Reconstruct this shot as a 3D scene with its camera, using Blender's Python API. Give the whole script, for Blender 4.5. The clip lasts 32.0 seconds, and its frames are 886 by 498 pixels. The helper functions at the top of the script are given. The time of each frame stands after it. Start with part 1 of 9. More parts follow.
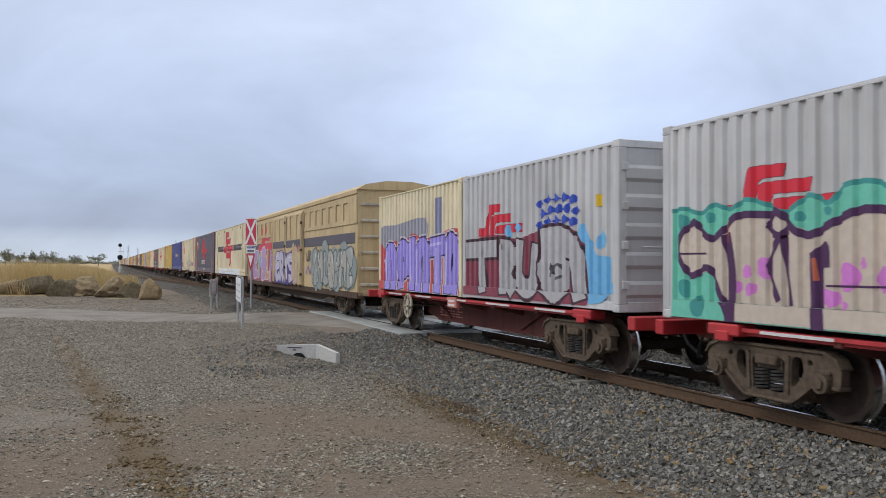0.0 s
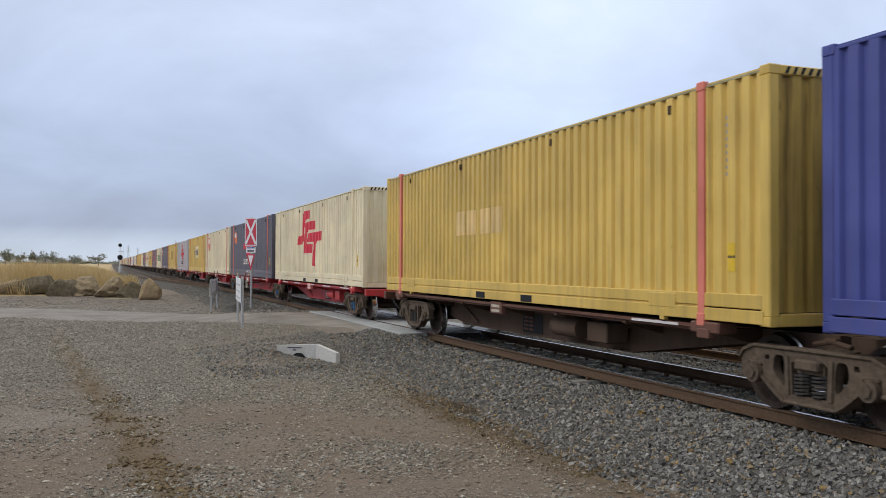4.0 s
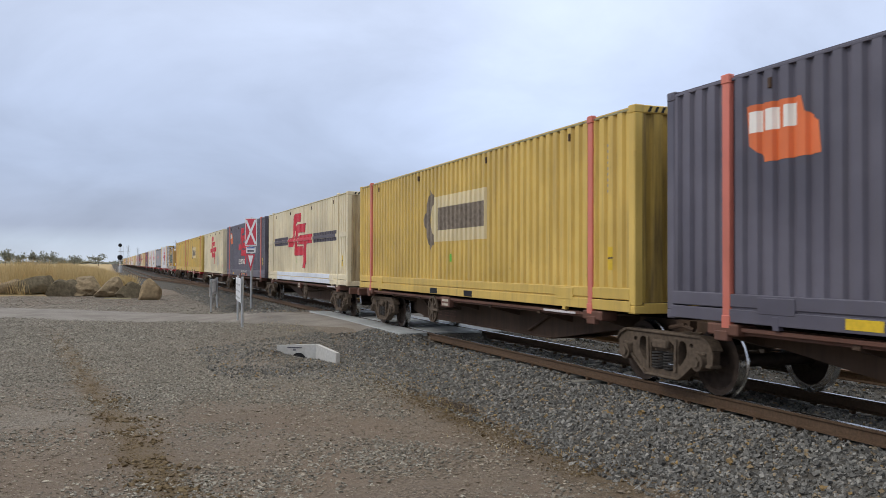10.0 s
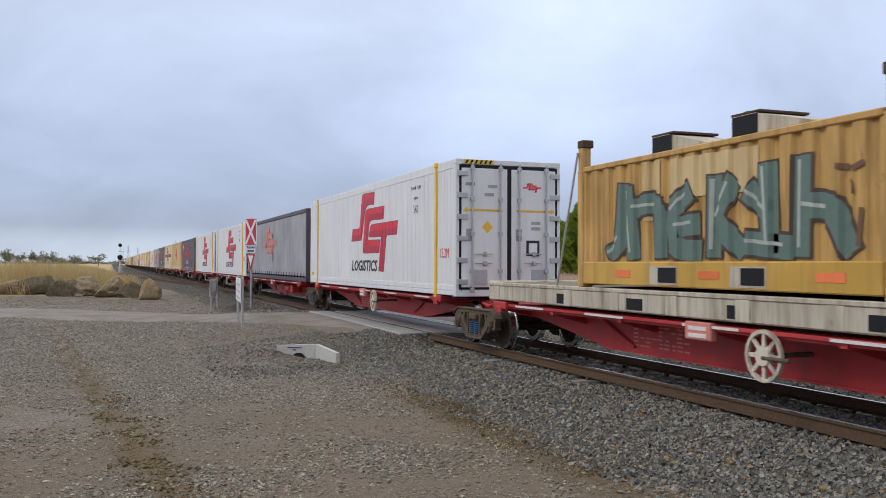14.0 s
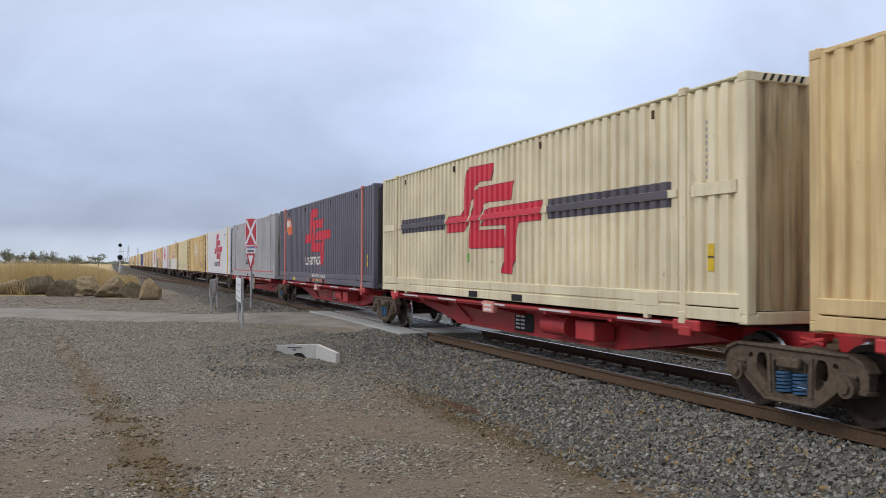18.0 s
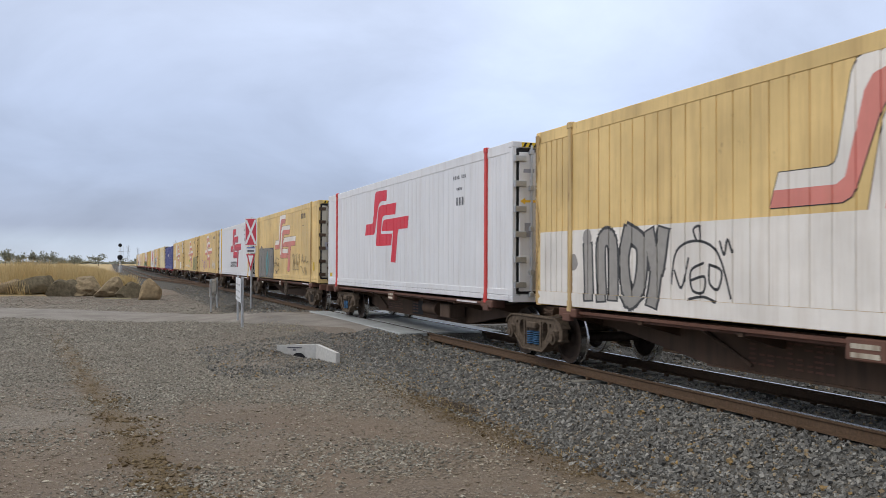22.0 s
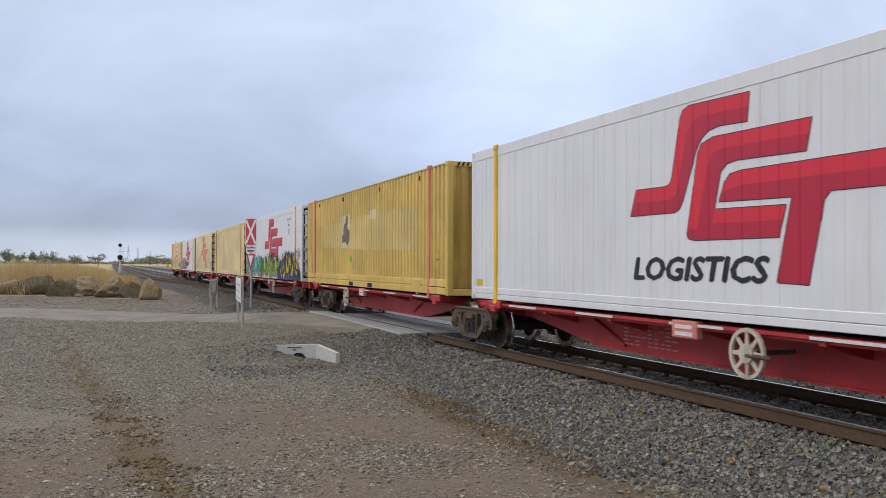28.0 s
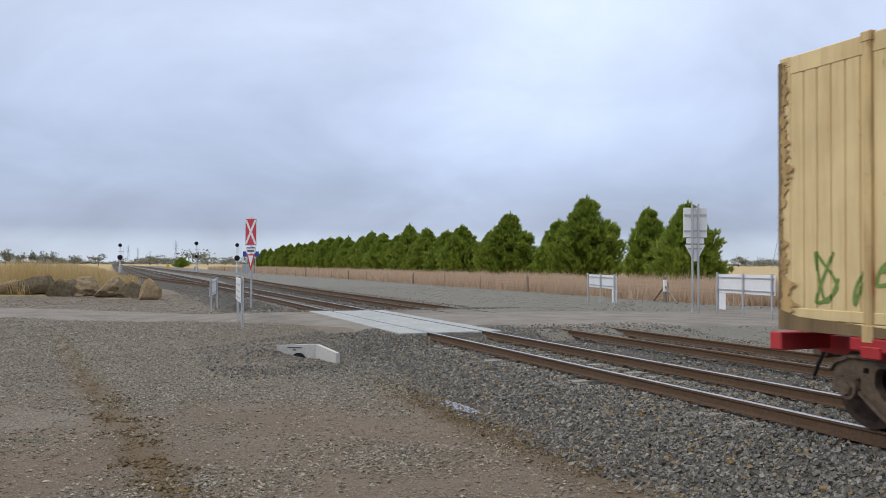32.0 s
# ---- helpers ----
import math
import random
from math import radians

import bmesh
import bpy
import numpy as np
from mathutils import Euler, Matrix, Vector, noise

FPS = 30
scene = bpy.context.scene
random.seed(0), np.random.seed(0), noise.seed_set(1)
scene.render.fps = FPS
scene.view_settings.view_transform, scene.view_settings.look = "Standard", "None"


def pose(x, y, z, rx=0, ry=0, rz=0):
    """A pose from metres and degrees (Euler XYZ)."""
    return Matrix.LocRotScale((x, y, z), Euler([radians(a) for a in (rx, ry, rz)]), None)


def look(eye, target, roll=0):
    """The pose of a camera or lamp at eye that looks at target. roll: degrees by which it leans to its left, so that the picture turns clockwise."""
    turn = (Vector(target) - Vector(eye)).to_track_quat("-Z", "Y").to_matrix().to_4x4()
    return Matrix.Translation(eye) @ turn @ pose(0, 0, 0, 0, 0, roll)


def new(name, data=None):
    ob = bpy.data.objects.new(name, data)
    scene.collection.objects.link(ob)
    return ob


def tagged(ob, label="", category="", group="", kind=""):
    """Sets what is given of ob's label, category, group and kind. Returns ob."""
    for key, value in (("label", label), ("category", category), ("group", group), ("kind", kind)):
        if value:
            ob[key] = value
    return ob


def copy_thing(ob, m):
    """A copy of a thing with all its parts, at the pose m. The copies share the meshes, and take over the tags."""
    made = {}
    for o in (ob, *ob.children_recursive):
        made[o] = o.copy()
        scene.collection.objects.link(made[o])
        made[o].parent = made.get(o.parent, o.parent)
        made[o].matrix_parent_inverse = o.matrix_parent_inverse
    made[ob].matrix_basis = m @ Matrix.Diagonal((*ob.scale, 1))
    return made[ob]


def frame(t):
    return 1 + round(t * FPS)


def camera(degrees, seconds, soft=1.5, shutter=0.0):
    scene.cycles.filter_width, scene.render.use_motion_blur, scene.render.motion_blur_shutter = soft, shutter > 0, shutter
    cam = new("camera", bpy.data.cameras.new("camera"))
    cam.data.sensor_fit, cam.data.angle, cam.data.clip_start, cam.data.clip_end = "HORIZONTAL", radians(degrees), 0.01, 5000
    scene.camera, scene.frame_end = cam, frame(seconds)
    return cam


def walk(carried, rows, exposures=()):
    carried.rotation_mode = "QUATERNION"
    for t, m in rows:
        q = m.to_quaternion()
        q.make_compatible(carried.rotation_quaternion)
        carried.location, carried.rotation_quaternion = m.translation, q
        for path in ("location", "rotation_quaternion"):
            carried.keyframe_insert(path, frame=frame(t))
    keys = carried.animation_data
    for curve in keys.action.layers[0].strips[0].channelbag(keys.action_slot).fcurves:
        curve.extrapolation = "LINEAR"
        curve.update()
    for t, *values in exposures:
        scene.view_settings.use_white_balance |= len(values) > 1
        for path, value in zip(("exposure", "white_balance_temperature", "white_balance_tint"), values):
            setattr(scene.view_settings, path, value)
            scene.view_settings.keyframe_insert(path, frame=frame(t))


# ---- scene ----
# World: y runs along the railway away from the camera, x to the right across it, z = 0 at the rail tops.
CLIP = 32.0
SPEED = 25.83          # metres per second, towards -y
cam = camera(53.23, CLIP, soft=0.6, shutter=0.04)
EYE = Vector((0.0, 0.0, 1.684))
YAW, PITCH = 0.3595, 0.01705
AIM = EYE + Vector((math.sin(YAW) * math.cos(PITCH), math.cos(YAW) * math.cos(PITCH), math.sin(PITCH)))
walk(cam, [(0.0, look(EYE, AIM, 0.19)), (CLIP, look(EYE, AIM, 0.19))])

TRACK = 8.147          # centre line of the running line
SIDING = 12.0          # centre line of the siding behind it
RAILGAP = 0.7525       # half the distance between rail heads
DECK = 0.987           # underside of the containers

# ---------------------------------------------------------------- light
world = bpy.data.worlds.new("overcast")
scene.world = world
world.use_nodes = True
SUN_AZ, SUN_EL = -84.0, 40.0     # degrees right of +y, and above the horizon


def world_nodes():
    nt = world.node_tree
    nt.nodes.clear()
    N = nt.nodes.new
    L = nt.links.new
    out = N("ShaderNodeOutputWorld")
    bg = N("ShaderNodeBackground")
    sky = N("ShaderNodeTexSky")
    sky.sky_type = "NISHITA"
    sky.sun_disc = False
    sky.sun_elevation = radians(SUN_EL)
    sky.sun_rotation = radians(SUN_AZ)
    sky.air_density, sky.dust_density = 1.0, 2.0
    tc = N("ShaderNodeTexCoord")
    sep = N("ShaderNodeSeparateXYZ")
    L(tc.outputs["Generated"], sep.inputs[0])

    def math_node(op, a, b=None, clamp=False):
        m = N("ShaderNodeMath")
        m.operation, m.use_clamp = op, clamp
        for k, s in enumerate((a, b)):
            if s is None:
                continue
            if isinstance(s, (int, float)):
                m.inputs[k].default_value = s
            else:
                L(s, m.inputs[k])
        return m.outputs[0]
    # cloud deck: directions projected on a flat layer
    zz = math_node("ADD", math_node("MAXIMUM", sep.outputs[2], 0.0), 0.40)
    px, py = math_node("DIVIDE", sep.outputs[0], zz), math_node("DIVIDE", sep.outputs[1], zz)
    com = N("ShaderNodeCombineXYZ")
    L(px, com.inputs[0])
    L(py, com.inputs[1])
    big = N("ShaderNodeTexNoise")
    big.inputs["Scale"].default_value, big.inputs["Detail"].default_value, big.inputs["Roughness"].default_value = 1.9, 8.0, 0.55
    big.inputs["Distortion"].default_value = 0.4
    L(com.outputs[0], big.inputs["Vector"])
    # height gradient: blue-grey bank low down, paler deck above
    ramp = N("ShaderNodeValToRGB")
    L(sep.outputs[2], ramp.inputs[0])
    els = ramp.color_ramp.elements
    els[0].position, els[0].color = 0.0, (0.62, 0.69, 0.80, 1)
    els[1].position, els[1].color = 1.0, (1.36, 1.37, 1.42, 1)
    for pos, col in ((0.022, (0.58, 0.67, 0.81)), (0.04, (0.43, 0.50, 0.66)), (0.10, (0.47, 0.56, 0.76)), (0.17, (0.56, 0.66, 0.885)), (0.30, (0.65, 0.74, 0.945)), (0.55, (0.98, 1.03, 1.12))):
        e = els.new(pos)
        e.color = (*col, 1)
    cr = N("ShaderNodeMapRange")
    cr.inputs["From Min"].default_value, cr.inputs["From Max"].default_value = 0.33, 0.68
    cr.inputs["To Min"].default_value, cr.inputs["To Max"].default_value = 0.87, 1.14
    L(big.outputs["Fac"], cr.inputs["Value"])
    # the sun behind the cloud brightens the deck round it
    az, el = radians(27.5), radians(13.5)
    dot = N("ShaderNodeVectorMath")
    dot.operation = "DOT_PRODUCT"
    dot.inputs[1].default_value = (math.sin(az) * math.cos(el), math.cos(az) * math.cos(el), math.sin(el))
    L(tc.outputs["Generated"], dot.inputs[0])
    glow = math_node("POWER", math_node("MAXIMUM", dot.outputs["Value"], 0.0), 55.0)
    gain = math_node("MULTIPLY", cr.outputs[0], math_node("ADD", math_node("ADD", math_node("MULTIPLY", glow, 0.20), math_node("MULTIPLY", math_node("POWER", math_node("MAXIMUM", dot.outputs["Value"], 0.0), 9.0), 0.07)), 1.0))
    mul = N("ShaderNodeVectorMath")
    mul.operation = "SCALE"
    L(ramp.outputs[0], mul.inputs[0])
    L(gain, mul.inputs["Scale"])
    mix = N("ShaderNodeMix")
    mix.data_type = "RGBA"
    mix.inputs[0].default_value = 0.9
    sk = N("ShaderNodeVectorMath")
    sk.operation = "SCALE"
    sk.inputs["Scale"].default_value = 0.08
    L(sky.outputs[0], sk.inputs[0])
    L(sk.outputs[0], mix.inputs[6])
    L(mul.outputs[0], mix.inputs[7])
    L(mix.outputs[2], bg.inputs[0])
    bg.inputs[1].default_value = 1.0
    L(bg.outputs[0], out.inputs[0])


world_nodes()
sun_data = bpy.data.lights.new("sun", "SUN")
sun_data.energy, sun_data.angle, sun_data.color = 0.92, radians(20), (1.0, 0.95, 0.88)
sun = new("sun", sun_data)
sun_dir = Vector((math.sin(radians(SUN_AZ)) * math.cos(radians(SUN_EL)), math.cos(radians(SUN_AZ)) * math.cos(radians(SUN_EL)), math.sin(radians(SUN_EL))))
sun.matrix_world = look(sun_dir * 50, (0, 0, 0))


# ---------------------------------------------------------------- materials
def material(name):
    m = bpy.data.materials.new(name)
    m.use_nodes = True
    nt = m.node_tree
    return m, nt, nt.nodes["Principled BSDF"]


def noise_at(nt, vec, scale, detail=4.0, rough=0.55):
    n = nt.nodes.new("ShaderNodeTexNoise")
    n.inputs["Scale"].default_value, n.inputs["Detail"].default_value, n.inputs["Roughness"].default_value = scale, detail, rough
    nt.links.new(vec, n.inputs["Vector"])
    return n.outputs["Fac"]


def ranged(nt, value, a, b, lo=0.0, hi=1.0):
    r = nt.nodes.new("ShaderNodeMapRange")
    for k, x in (("From Min", a), ("From Max", b), ("To Min", lo), ("To Max", hi)):
        r.inputs[k].default_value = x
    nt.links.new(value, r.inputs["Value"])
    return r.outputs[0]


def blend(nt, fac, a, b, mode="MIX"):
    m = nt.nodes.new("ShaderNodeMix")
    m.data_type, m.blend_type = "RGBA", mode
    for k, s in ((0, fac), (6, a), (7, b)):
        if isinstance(s, (int, float)):
            m.inputs[k].default_value = s
        elif isinstance(s, tuple):
            m.inputs[k].default_value = (*s, 1) if len(s) == 3 else s
        else:
            nt.links.new(s, m.inputs[k])
    return m.outputs[2]


def mapped(nt, coord="Object", scale=(1, 1, 1), wander=True):
    """Texture space in metres; each object gets its own stretch of the pattern."""
    tc = nt.nodes.new("ShaderNodeTexCoord")
    vec = tc.outputs[coord]
    if wander:
        oi = nt.nodes.new("ShaderNodeObjectInfo")
        add = nt.nodes.new("ShaderNodeVectorMath")
        add.operation = "MULTIPLY_ADD"
        comb = nt.nodes.new("ShaderNodeCombineXYZ")
        for k in range(3):
            nt.links.new(oi.outputs["Random"], comb.inputs[k])
        add.inputs[1].default_value = (37.0, 91.0, 53.0)
        nt.links.new(comb.outputs[0], add.inputs[0])
        nt.links.new(vec, add.inputs[2])
        vec = add.outputs[0]
    mp = nt.nodes.new("ShaderNodeMapping")
    mp.inputs["Scale"].default_value = scale
    nt.links.new(vec, mp.inputs["Vector"])
    return mp.outputs[0]


def bumped(nt, bsdf, height, strength=0.3, distance=0.01):
    b = nt.nodes.new("ShaderNodeBump")
    b.inputs["Strength"].default_value, b.inputs["Distance"].default_value = strength, distance
    nt.links.new(height, b.inputs["Height"])
    nt.links.new(b.outputs[0], bsdf.inputs["Normal"])


def paint(name, rgb, dirt=0.35, rough=0.5, dirt_rgb=(0.16, 0.11, 0.07), rust=0.0, metal=0.0, fade=0.12, low=0.47, high=0.74):
    """Weathered paint: run-down streaks, broad soiling, fading, chips of rust."""
    m, nt, b = material(name)
    streak = noise_at(nt, mapped(nt, scale=(2.2, 2.2, 0.22)), 2.2, 6.0, 0.62)
    broad = noise_at(nt, mapped(nt, scale=(0.5, 0.5, 0.7)), 1.0, 4.0)
    grain = noise_at(nt, mapped(nt), 38.0, 3.0)
    lum = tuple(min(1.0, c * (1 + fade * 2) + min(0.03, fade * 0.25)) for c in rgb)
    dark = tuple(c * (1 - fade) for c in rgb)
    col = blend(nt, ranged(nt, broad, 0.3, 0.7), dark, lum)
    col = blend(nt, ranged(nt, grain, 0.3, 0.7, 0.0, 0.12), col, dark)
    col = blend(nt, ranged(nt, streak, low, high, 0.0, dirt), col, dirt_rgb)
    thin = noise_at(nt, mapped(nt, scale=(14.0, 14.0, 0.25)), 2.6, 4.0, 0.6)
    col = blend(nt, ranged(nt, thin, 0.55, 0.74, 0.0, dirt * 0.75), col, dirt_rgb)
    if rust:
        chips = noise_at(nt, mapped(nt, scale=(1.3, 1.3, 0.8)), 5.0, 8.0, 0.7)
        col = blend(nt, ranged(nt, chips, 0.66 - 0.06 * rust, 0.72, 0.0, min(1.0, rust)), col, (0.13, 0.05, 0.02))
    nt.links.new(col, b.inputs["Base Color"])
    nt.links.new(ranged(nt, broad, 0.3, 0.7, rough - 0.08, rough + 0.14), b.inputs["Roughness"])
    b.inputs["Metallic"].default_value = metal
    b.inputs["Specular IOR Level"].default_value = 0.45 if rough < 0.52 else 0.2
    bumped(nt, b, grain, 0.08, 0.004)
    return m


def plain(name, rgb, rough=0.5, metal=0.0, grain=0.12, scale=25.0, bump=0.1):
    m, nt, b = material(name)
    n = noise_at(nt, mapped(nt), scale, 5.0)
    w = noise_at(nt, mapped(nt), scale * 0.07, 3.0)
    f = blend(nt, ranged(nt, n, 0.3, 0.7), tuple(c * (1 - grain) for c in rgb), tuple(min(1, c * (1 + grain)) for c in rgb))
    f = blend(nt, ranged(nt, w, 0.35, 0.7, 0.0, 0.35), f, tuple(c * 0.7 for c in rgb))
    nt.links.new(f, b.inputs["Base Color"])
    b.inputs["Roughness"].default_value, b.inputs["Metallic"].default_value = rough, metal
    b.inputs["Specular IOR Level"].default_value = 0.5 if rough < 0.55 else 0.18
    bumped(nt, b, n, bump, 0.01)
    return m


def stones(name, tones, rough=0.85, coord_scale=1.0):
    """Loose stone; every island of the mesh takes a tone of its own."""
    m, nt, b = material(name)
    g = nt.nodes.new("ShaderNodeNewGeometry")
    r = nt.nodes.new("ShaderNodeValToRGB")
    r.color_ramp.interpolation = "LINEAR"
    els = r.color_ramp.elements
    els[0].color, els[0].position = (*tones[0], 1), 0.0
    els[1].color, els[1].position = (*tones[-1], 1), 1.0
    for k, t in enumerate(tones[1:-1]):
        e = els.new((k + 1) / (len(tones) - 1))
        e.color = (*t, 1)
    nt.links.new(g.outputs["Random Per Island"], r.inputs[0])
    n = noise_at(nt, mapped(nt, wander=False), 45.0, 4.0)
    c = blend(nt, ranged(nt, n, 0.35, 0.7, 0.0, 0.45), r.outputs[0], tuple(x * 0.6 for x in tones[0]))
    nt.links.new(c, b.inputs["Base Color"])
    b.inputs["Roughness"].default_value = rough
    b.inputs["Specular IOR Level"].default_value = 0.25
    bumped(nt, b, n, 0.5, 0.01)
    return m


def ground_material():
    """Gravel yard and fields: each surface has its own stretch of the plan, edges broken by noise."""
    m, nt, b = material("ground_earth")
    L = nt.links.new
    v = mapped(nt, wander=False)
    sep = nt.nodes.new("ShaderNodeSeparateXYZ")
    L(v, sep.inputs[0])
    def math_node(op, a, c):
        k = nt.nodes.new("ShaderNodeMath")
        k.operation = op
        for i, s in enumerate((a, c)):
            if isinstance(s, (int, float)):
                k.inputs[i].default_value = s
            else:
                L(s, k.inputs[i])
        return k.outputs[0]
    fine = noise_at(nt, v, 38.0, 7.0, 0.78)
    mid = noise_at(nt, v, 1.3, 6.0, 0.62)
    wide = noise_at(nt, v, 0.22, 4.0)
    vor = nt.nodes.new("ShaderNodeTexVoronoi")
    vor.inputs["Scale"].default_value = 42.0
    L(v, vor.inputs["Vector"])
    vcol = nt.nodes.new("ShaderNodeSeparateColor")
    L(vor.outputs["Color"], vcol.inputs[0])
    grey = blend(nt, ranged(nt, vcol.outputs[0], 0.0, 1.0), (0.084, 0.070, 0.053), (0.30, 0.262, 0.205))
    flakes = blend(nt, ranged(nt, vcol.outputs[1], 0.0, 1.0), (0.085, 0.063, 0.044), (0.25, 0.200, 0.145))
    earth = blend(nt, ranged(nt, fine, 0.3, 0.7), (0.090, 0.064, 0.043), (0.270, 0.202, 0.140))
    near = blend(nt, ranged(nt, mid, 0.40, 0.60), flakes, earth)
    # crushed stone was spread thicker towards the road
    spread = math_node("ADD", ranged(nt, sep.outputs[1], 10.5, 17.0), math_node("MULTIPLY", math_node("SUBTRACT", noise_at(nt, v, 0.5, 5.0, 0.65), 0.5), 2.6))
    near = blend(nt, ranged(nt, spread, 0.15, 0.85, 0.0, 0.85), near, grey)
    near = blend(nt, ranged(nt, wide, 0.40, 0.62, 0.0, 0.45), near, (0.132, 0.098, 0.070))
    # an old wheel track of loose brown soil crosses the yard, and a muddy ditch runs along the ballast's foot
    brown = blend(nt, ranged(nt, fine, 0.3, 0.7), (0.062, 0.041, 0.019), (0.190, 0.132, 0.066))
    trail = math_node("SUBTRACT", math_node("ADD", sep.outputs[0], math_node("MULTIPLY", sep.outputs[1], 0.103)), 1.45)
    wander = math_node("MULTIPLY", math_node("SUBTRACT", noise_at(nt, v, 2.2, 5.0, 0.7), 0.5), 1.1)
    off = math_node("ABSOLUTE", math_node("ADD", trail, wander), 0.0)
    soil = math_node("MULTIPLY", ranged(nt, off, 0.40, 0.05, 0.0, 0.95), math_node("MULTIPLY", ranged(nt, noise_at(nt, v, 0.9, 4.0, 0.7), 0.34, 0.52), ranged(nt, sep.outputs[1], 34.0, 22.0)))
    ditch = math_node("ABSOLUTE", math_node("ADD", math_node("SUBTRACT", sep.outputs[0], 4.85), wander), 0.0)
    soil = math_node("MAXIMUM", soil, math_node("MULTIPLY", ranged(nt, ditch, 0.75, 0.15, 0.0, 0.85), math_node("MULTIPLY", ranged(nt, sep.outputs[1], 18.5, 15.5), ranged(nt, noise_at(nt, v, 0.6, 4.0, 0.6), 0.35, 0.55))))
    near = blend(nt, soil, near, brown)
    bare = math_node("MULTIPLY", math_node("MULTIPLY", ranged(nt, sep.outputs[1], 46.0, 52.0), ranged(nt, sep.outputs[0], 5.5, 2.5)), ranged(nt, noise_at(nt, v, 0.35, 5.0, 0.65), 0.36, 0.56))
    near = blend(nt, bare, near, blend(nt, ranged(nt, fine, 0.3, 0.7), (0.085, 0.058, 0.040), (0.20, 0.145, 0.10)))
    yard = blend(nt, ranged(nt, fine, 0.25, 0.75), (0.080, 0.077, 0.064), (0.245, 0.235, 0.198))
    straw = blend(nt, ranged(nt, mid, 0.3, 0.7), (0.36, 0.25, 0.11), (0.52, 0.39, 0.19))

    edge = math_node("MULTIPLY", math_node("SUBTRACT", mid, 0.5), 6.0)
    ywob = math_node("ADD", sep.outputs[1], edge)
    xwob = math_node("ADD", sep.outputs[0], edge)
    field_left = math_node("MULTIPLY", ranged(nt, ywob, 62.0, 66.0), ranged(nt, xwob, 1.5, -0.5))
    field_right = ranged(nt, xwob, 27.0, 29.0)
    far = ranged(nt, sep.outputs[1], 600.0, 620.0)
    f = math_node("MAXIMUM", math_node("MAXIMUM", field_left, field_right), far)
    col = blend(nt, ranged(nt, xwob, 8.0, 12.0), near, yard)
    col = blend(nt, f, col, straw)
    L(col, b.inputs["Base Color"])
    b.inputs["Roughness"].default_value = 0.92
    coarse = noise_at(nt, v, 9.0, 5.0, 0.7)
    h = math_node("ADD", math_node("MULTIPLY", coarse, 0.8), fine)
    bumped(nt, b, h, 0.9, 0.025)
    return m


def road_material():
    m, nt, b = material("road_gravel")
    v = mapped(nt, wander=False)
    fine = noise_at(nt, v, 40.0, 5.0, 0.7)
    mid = noise_at(nt, v, 0.9, 5.0)
    c = blend(nt, ranged(nt, fine, 0.3, 0.7), (0.15, 0.13, 0.108), (0.28, 0.25, 0.21))
    c = blend(nt, ranged(nt, mid, 0.4, 0.65, 0.0, 0.75), c, (0.13, 0.108, 0.085))
    nt.links.new(c, b.inputs["Base Color"])
    b.inputs["Roughness"].default_value = 0.85
    bumped(nt, b, fine, 0.4, 0.015)
    return m


M = {}
M["ground"] = ground_material()
M["road"] = road_material()
M["ballast"] = stones("ballast_stone", [(0.068, 0.064, 0.057), (0.160, 0.154, 0.138), (0.230, 0.221, 0.198), (0.100, 0.097, 0.088), (0.37, 0.353, 0.312), (0.19, 0.183, 0.164), (0.138, 0.132, 0.119), (0.29, 0.277, 0.245), (0.31, 0.20, 0.075)])
M["ballast_bed"] = plain("ballast_bed", (0.085, 0.078, 0.066), 0.9, 0, 0.6, 24.0, 0.9)
M["pebble"] = stones("yard_pebble", [(0.125, 0.098, 0.068), (0.27, 0.222, 0.165), (0.19, 0.150, 0.106), (0.36, 0.310, 0.235), (0.23, 0.188, 0.138), (0.52, 0.465, 0.365)])
M["chip"] = stones("yard_chip", [(0.108, 0.098, 0.079), (0.228, 0.208, 0.168), (0.315, 0.290, 0.235), (0.170, 0.155, 0.125), (0.45, 0.414, 0.333), (0.258, 0.236, 0.190)])
M["rail"] = plain("rail_rust", (0.125, 0.080, 0.050), 0.75, 0.3, 0.25, 30.0, 0.2)
M["railtop"] = plain("rail_polished", (0.50, 0.47, 0.44), 0.26, 1.0, 0.05, 30.0, 0.02)
M["railtop_dull"] = plain("rail_dull", (0.20, 0.115, 0.065), 0.6, 0.5, 0.2, 30.0, 0.1)
M["sleeper"] = plain("sleeper_concrete", (0.30, 0.28, 0.235), 0.85, 0, 0.2, 20.0, 0.3)
M["concrete"] = plain("pale_concrete", (0.52, 0.51, 0.48), 0.8, 0, 0.12, 18.0, 0.25)
M["slab"] = plain("worn_slab", (0.36, 0.37, 0.355), 0.55, 0, 0.22, 5.0, 0.25)
M["galv"] = plain("galvanised_steel", (0.50, 0.51, 0.52), 0.45, 0.7, 0.08, 20.0, 0.05)
M["sign_white"] = plain("sign_white", (0.75, 0.76, 0.77), 0.5, 0, 0.04, 12.0, 0.02)
M["sign_red"] = plain("sign_red", (0.55, 0.05, 0.08), 0.5, 0, 0.06, 12.0, 0.02)
M["sign_blue"] = plain("sign_blue", (0.03, 0.08, 0.35), 0.5, 0, 0.06, 12.0, 0.02)
M["black"] = plain("matt_black", (0.018, 0.018, 0.02), 0.6, 0, 0.2, 20.0, 0.05)
M["rock"] = plain("field_rock", (0.23, 0.175, 0.105), 0.9, 0, 0.4, 5.0, 0.9)
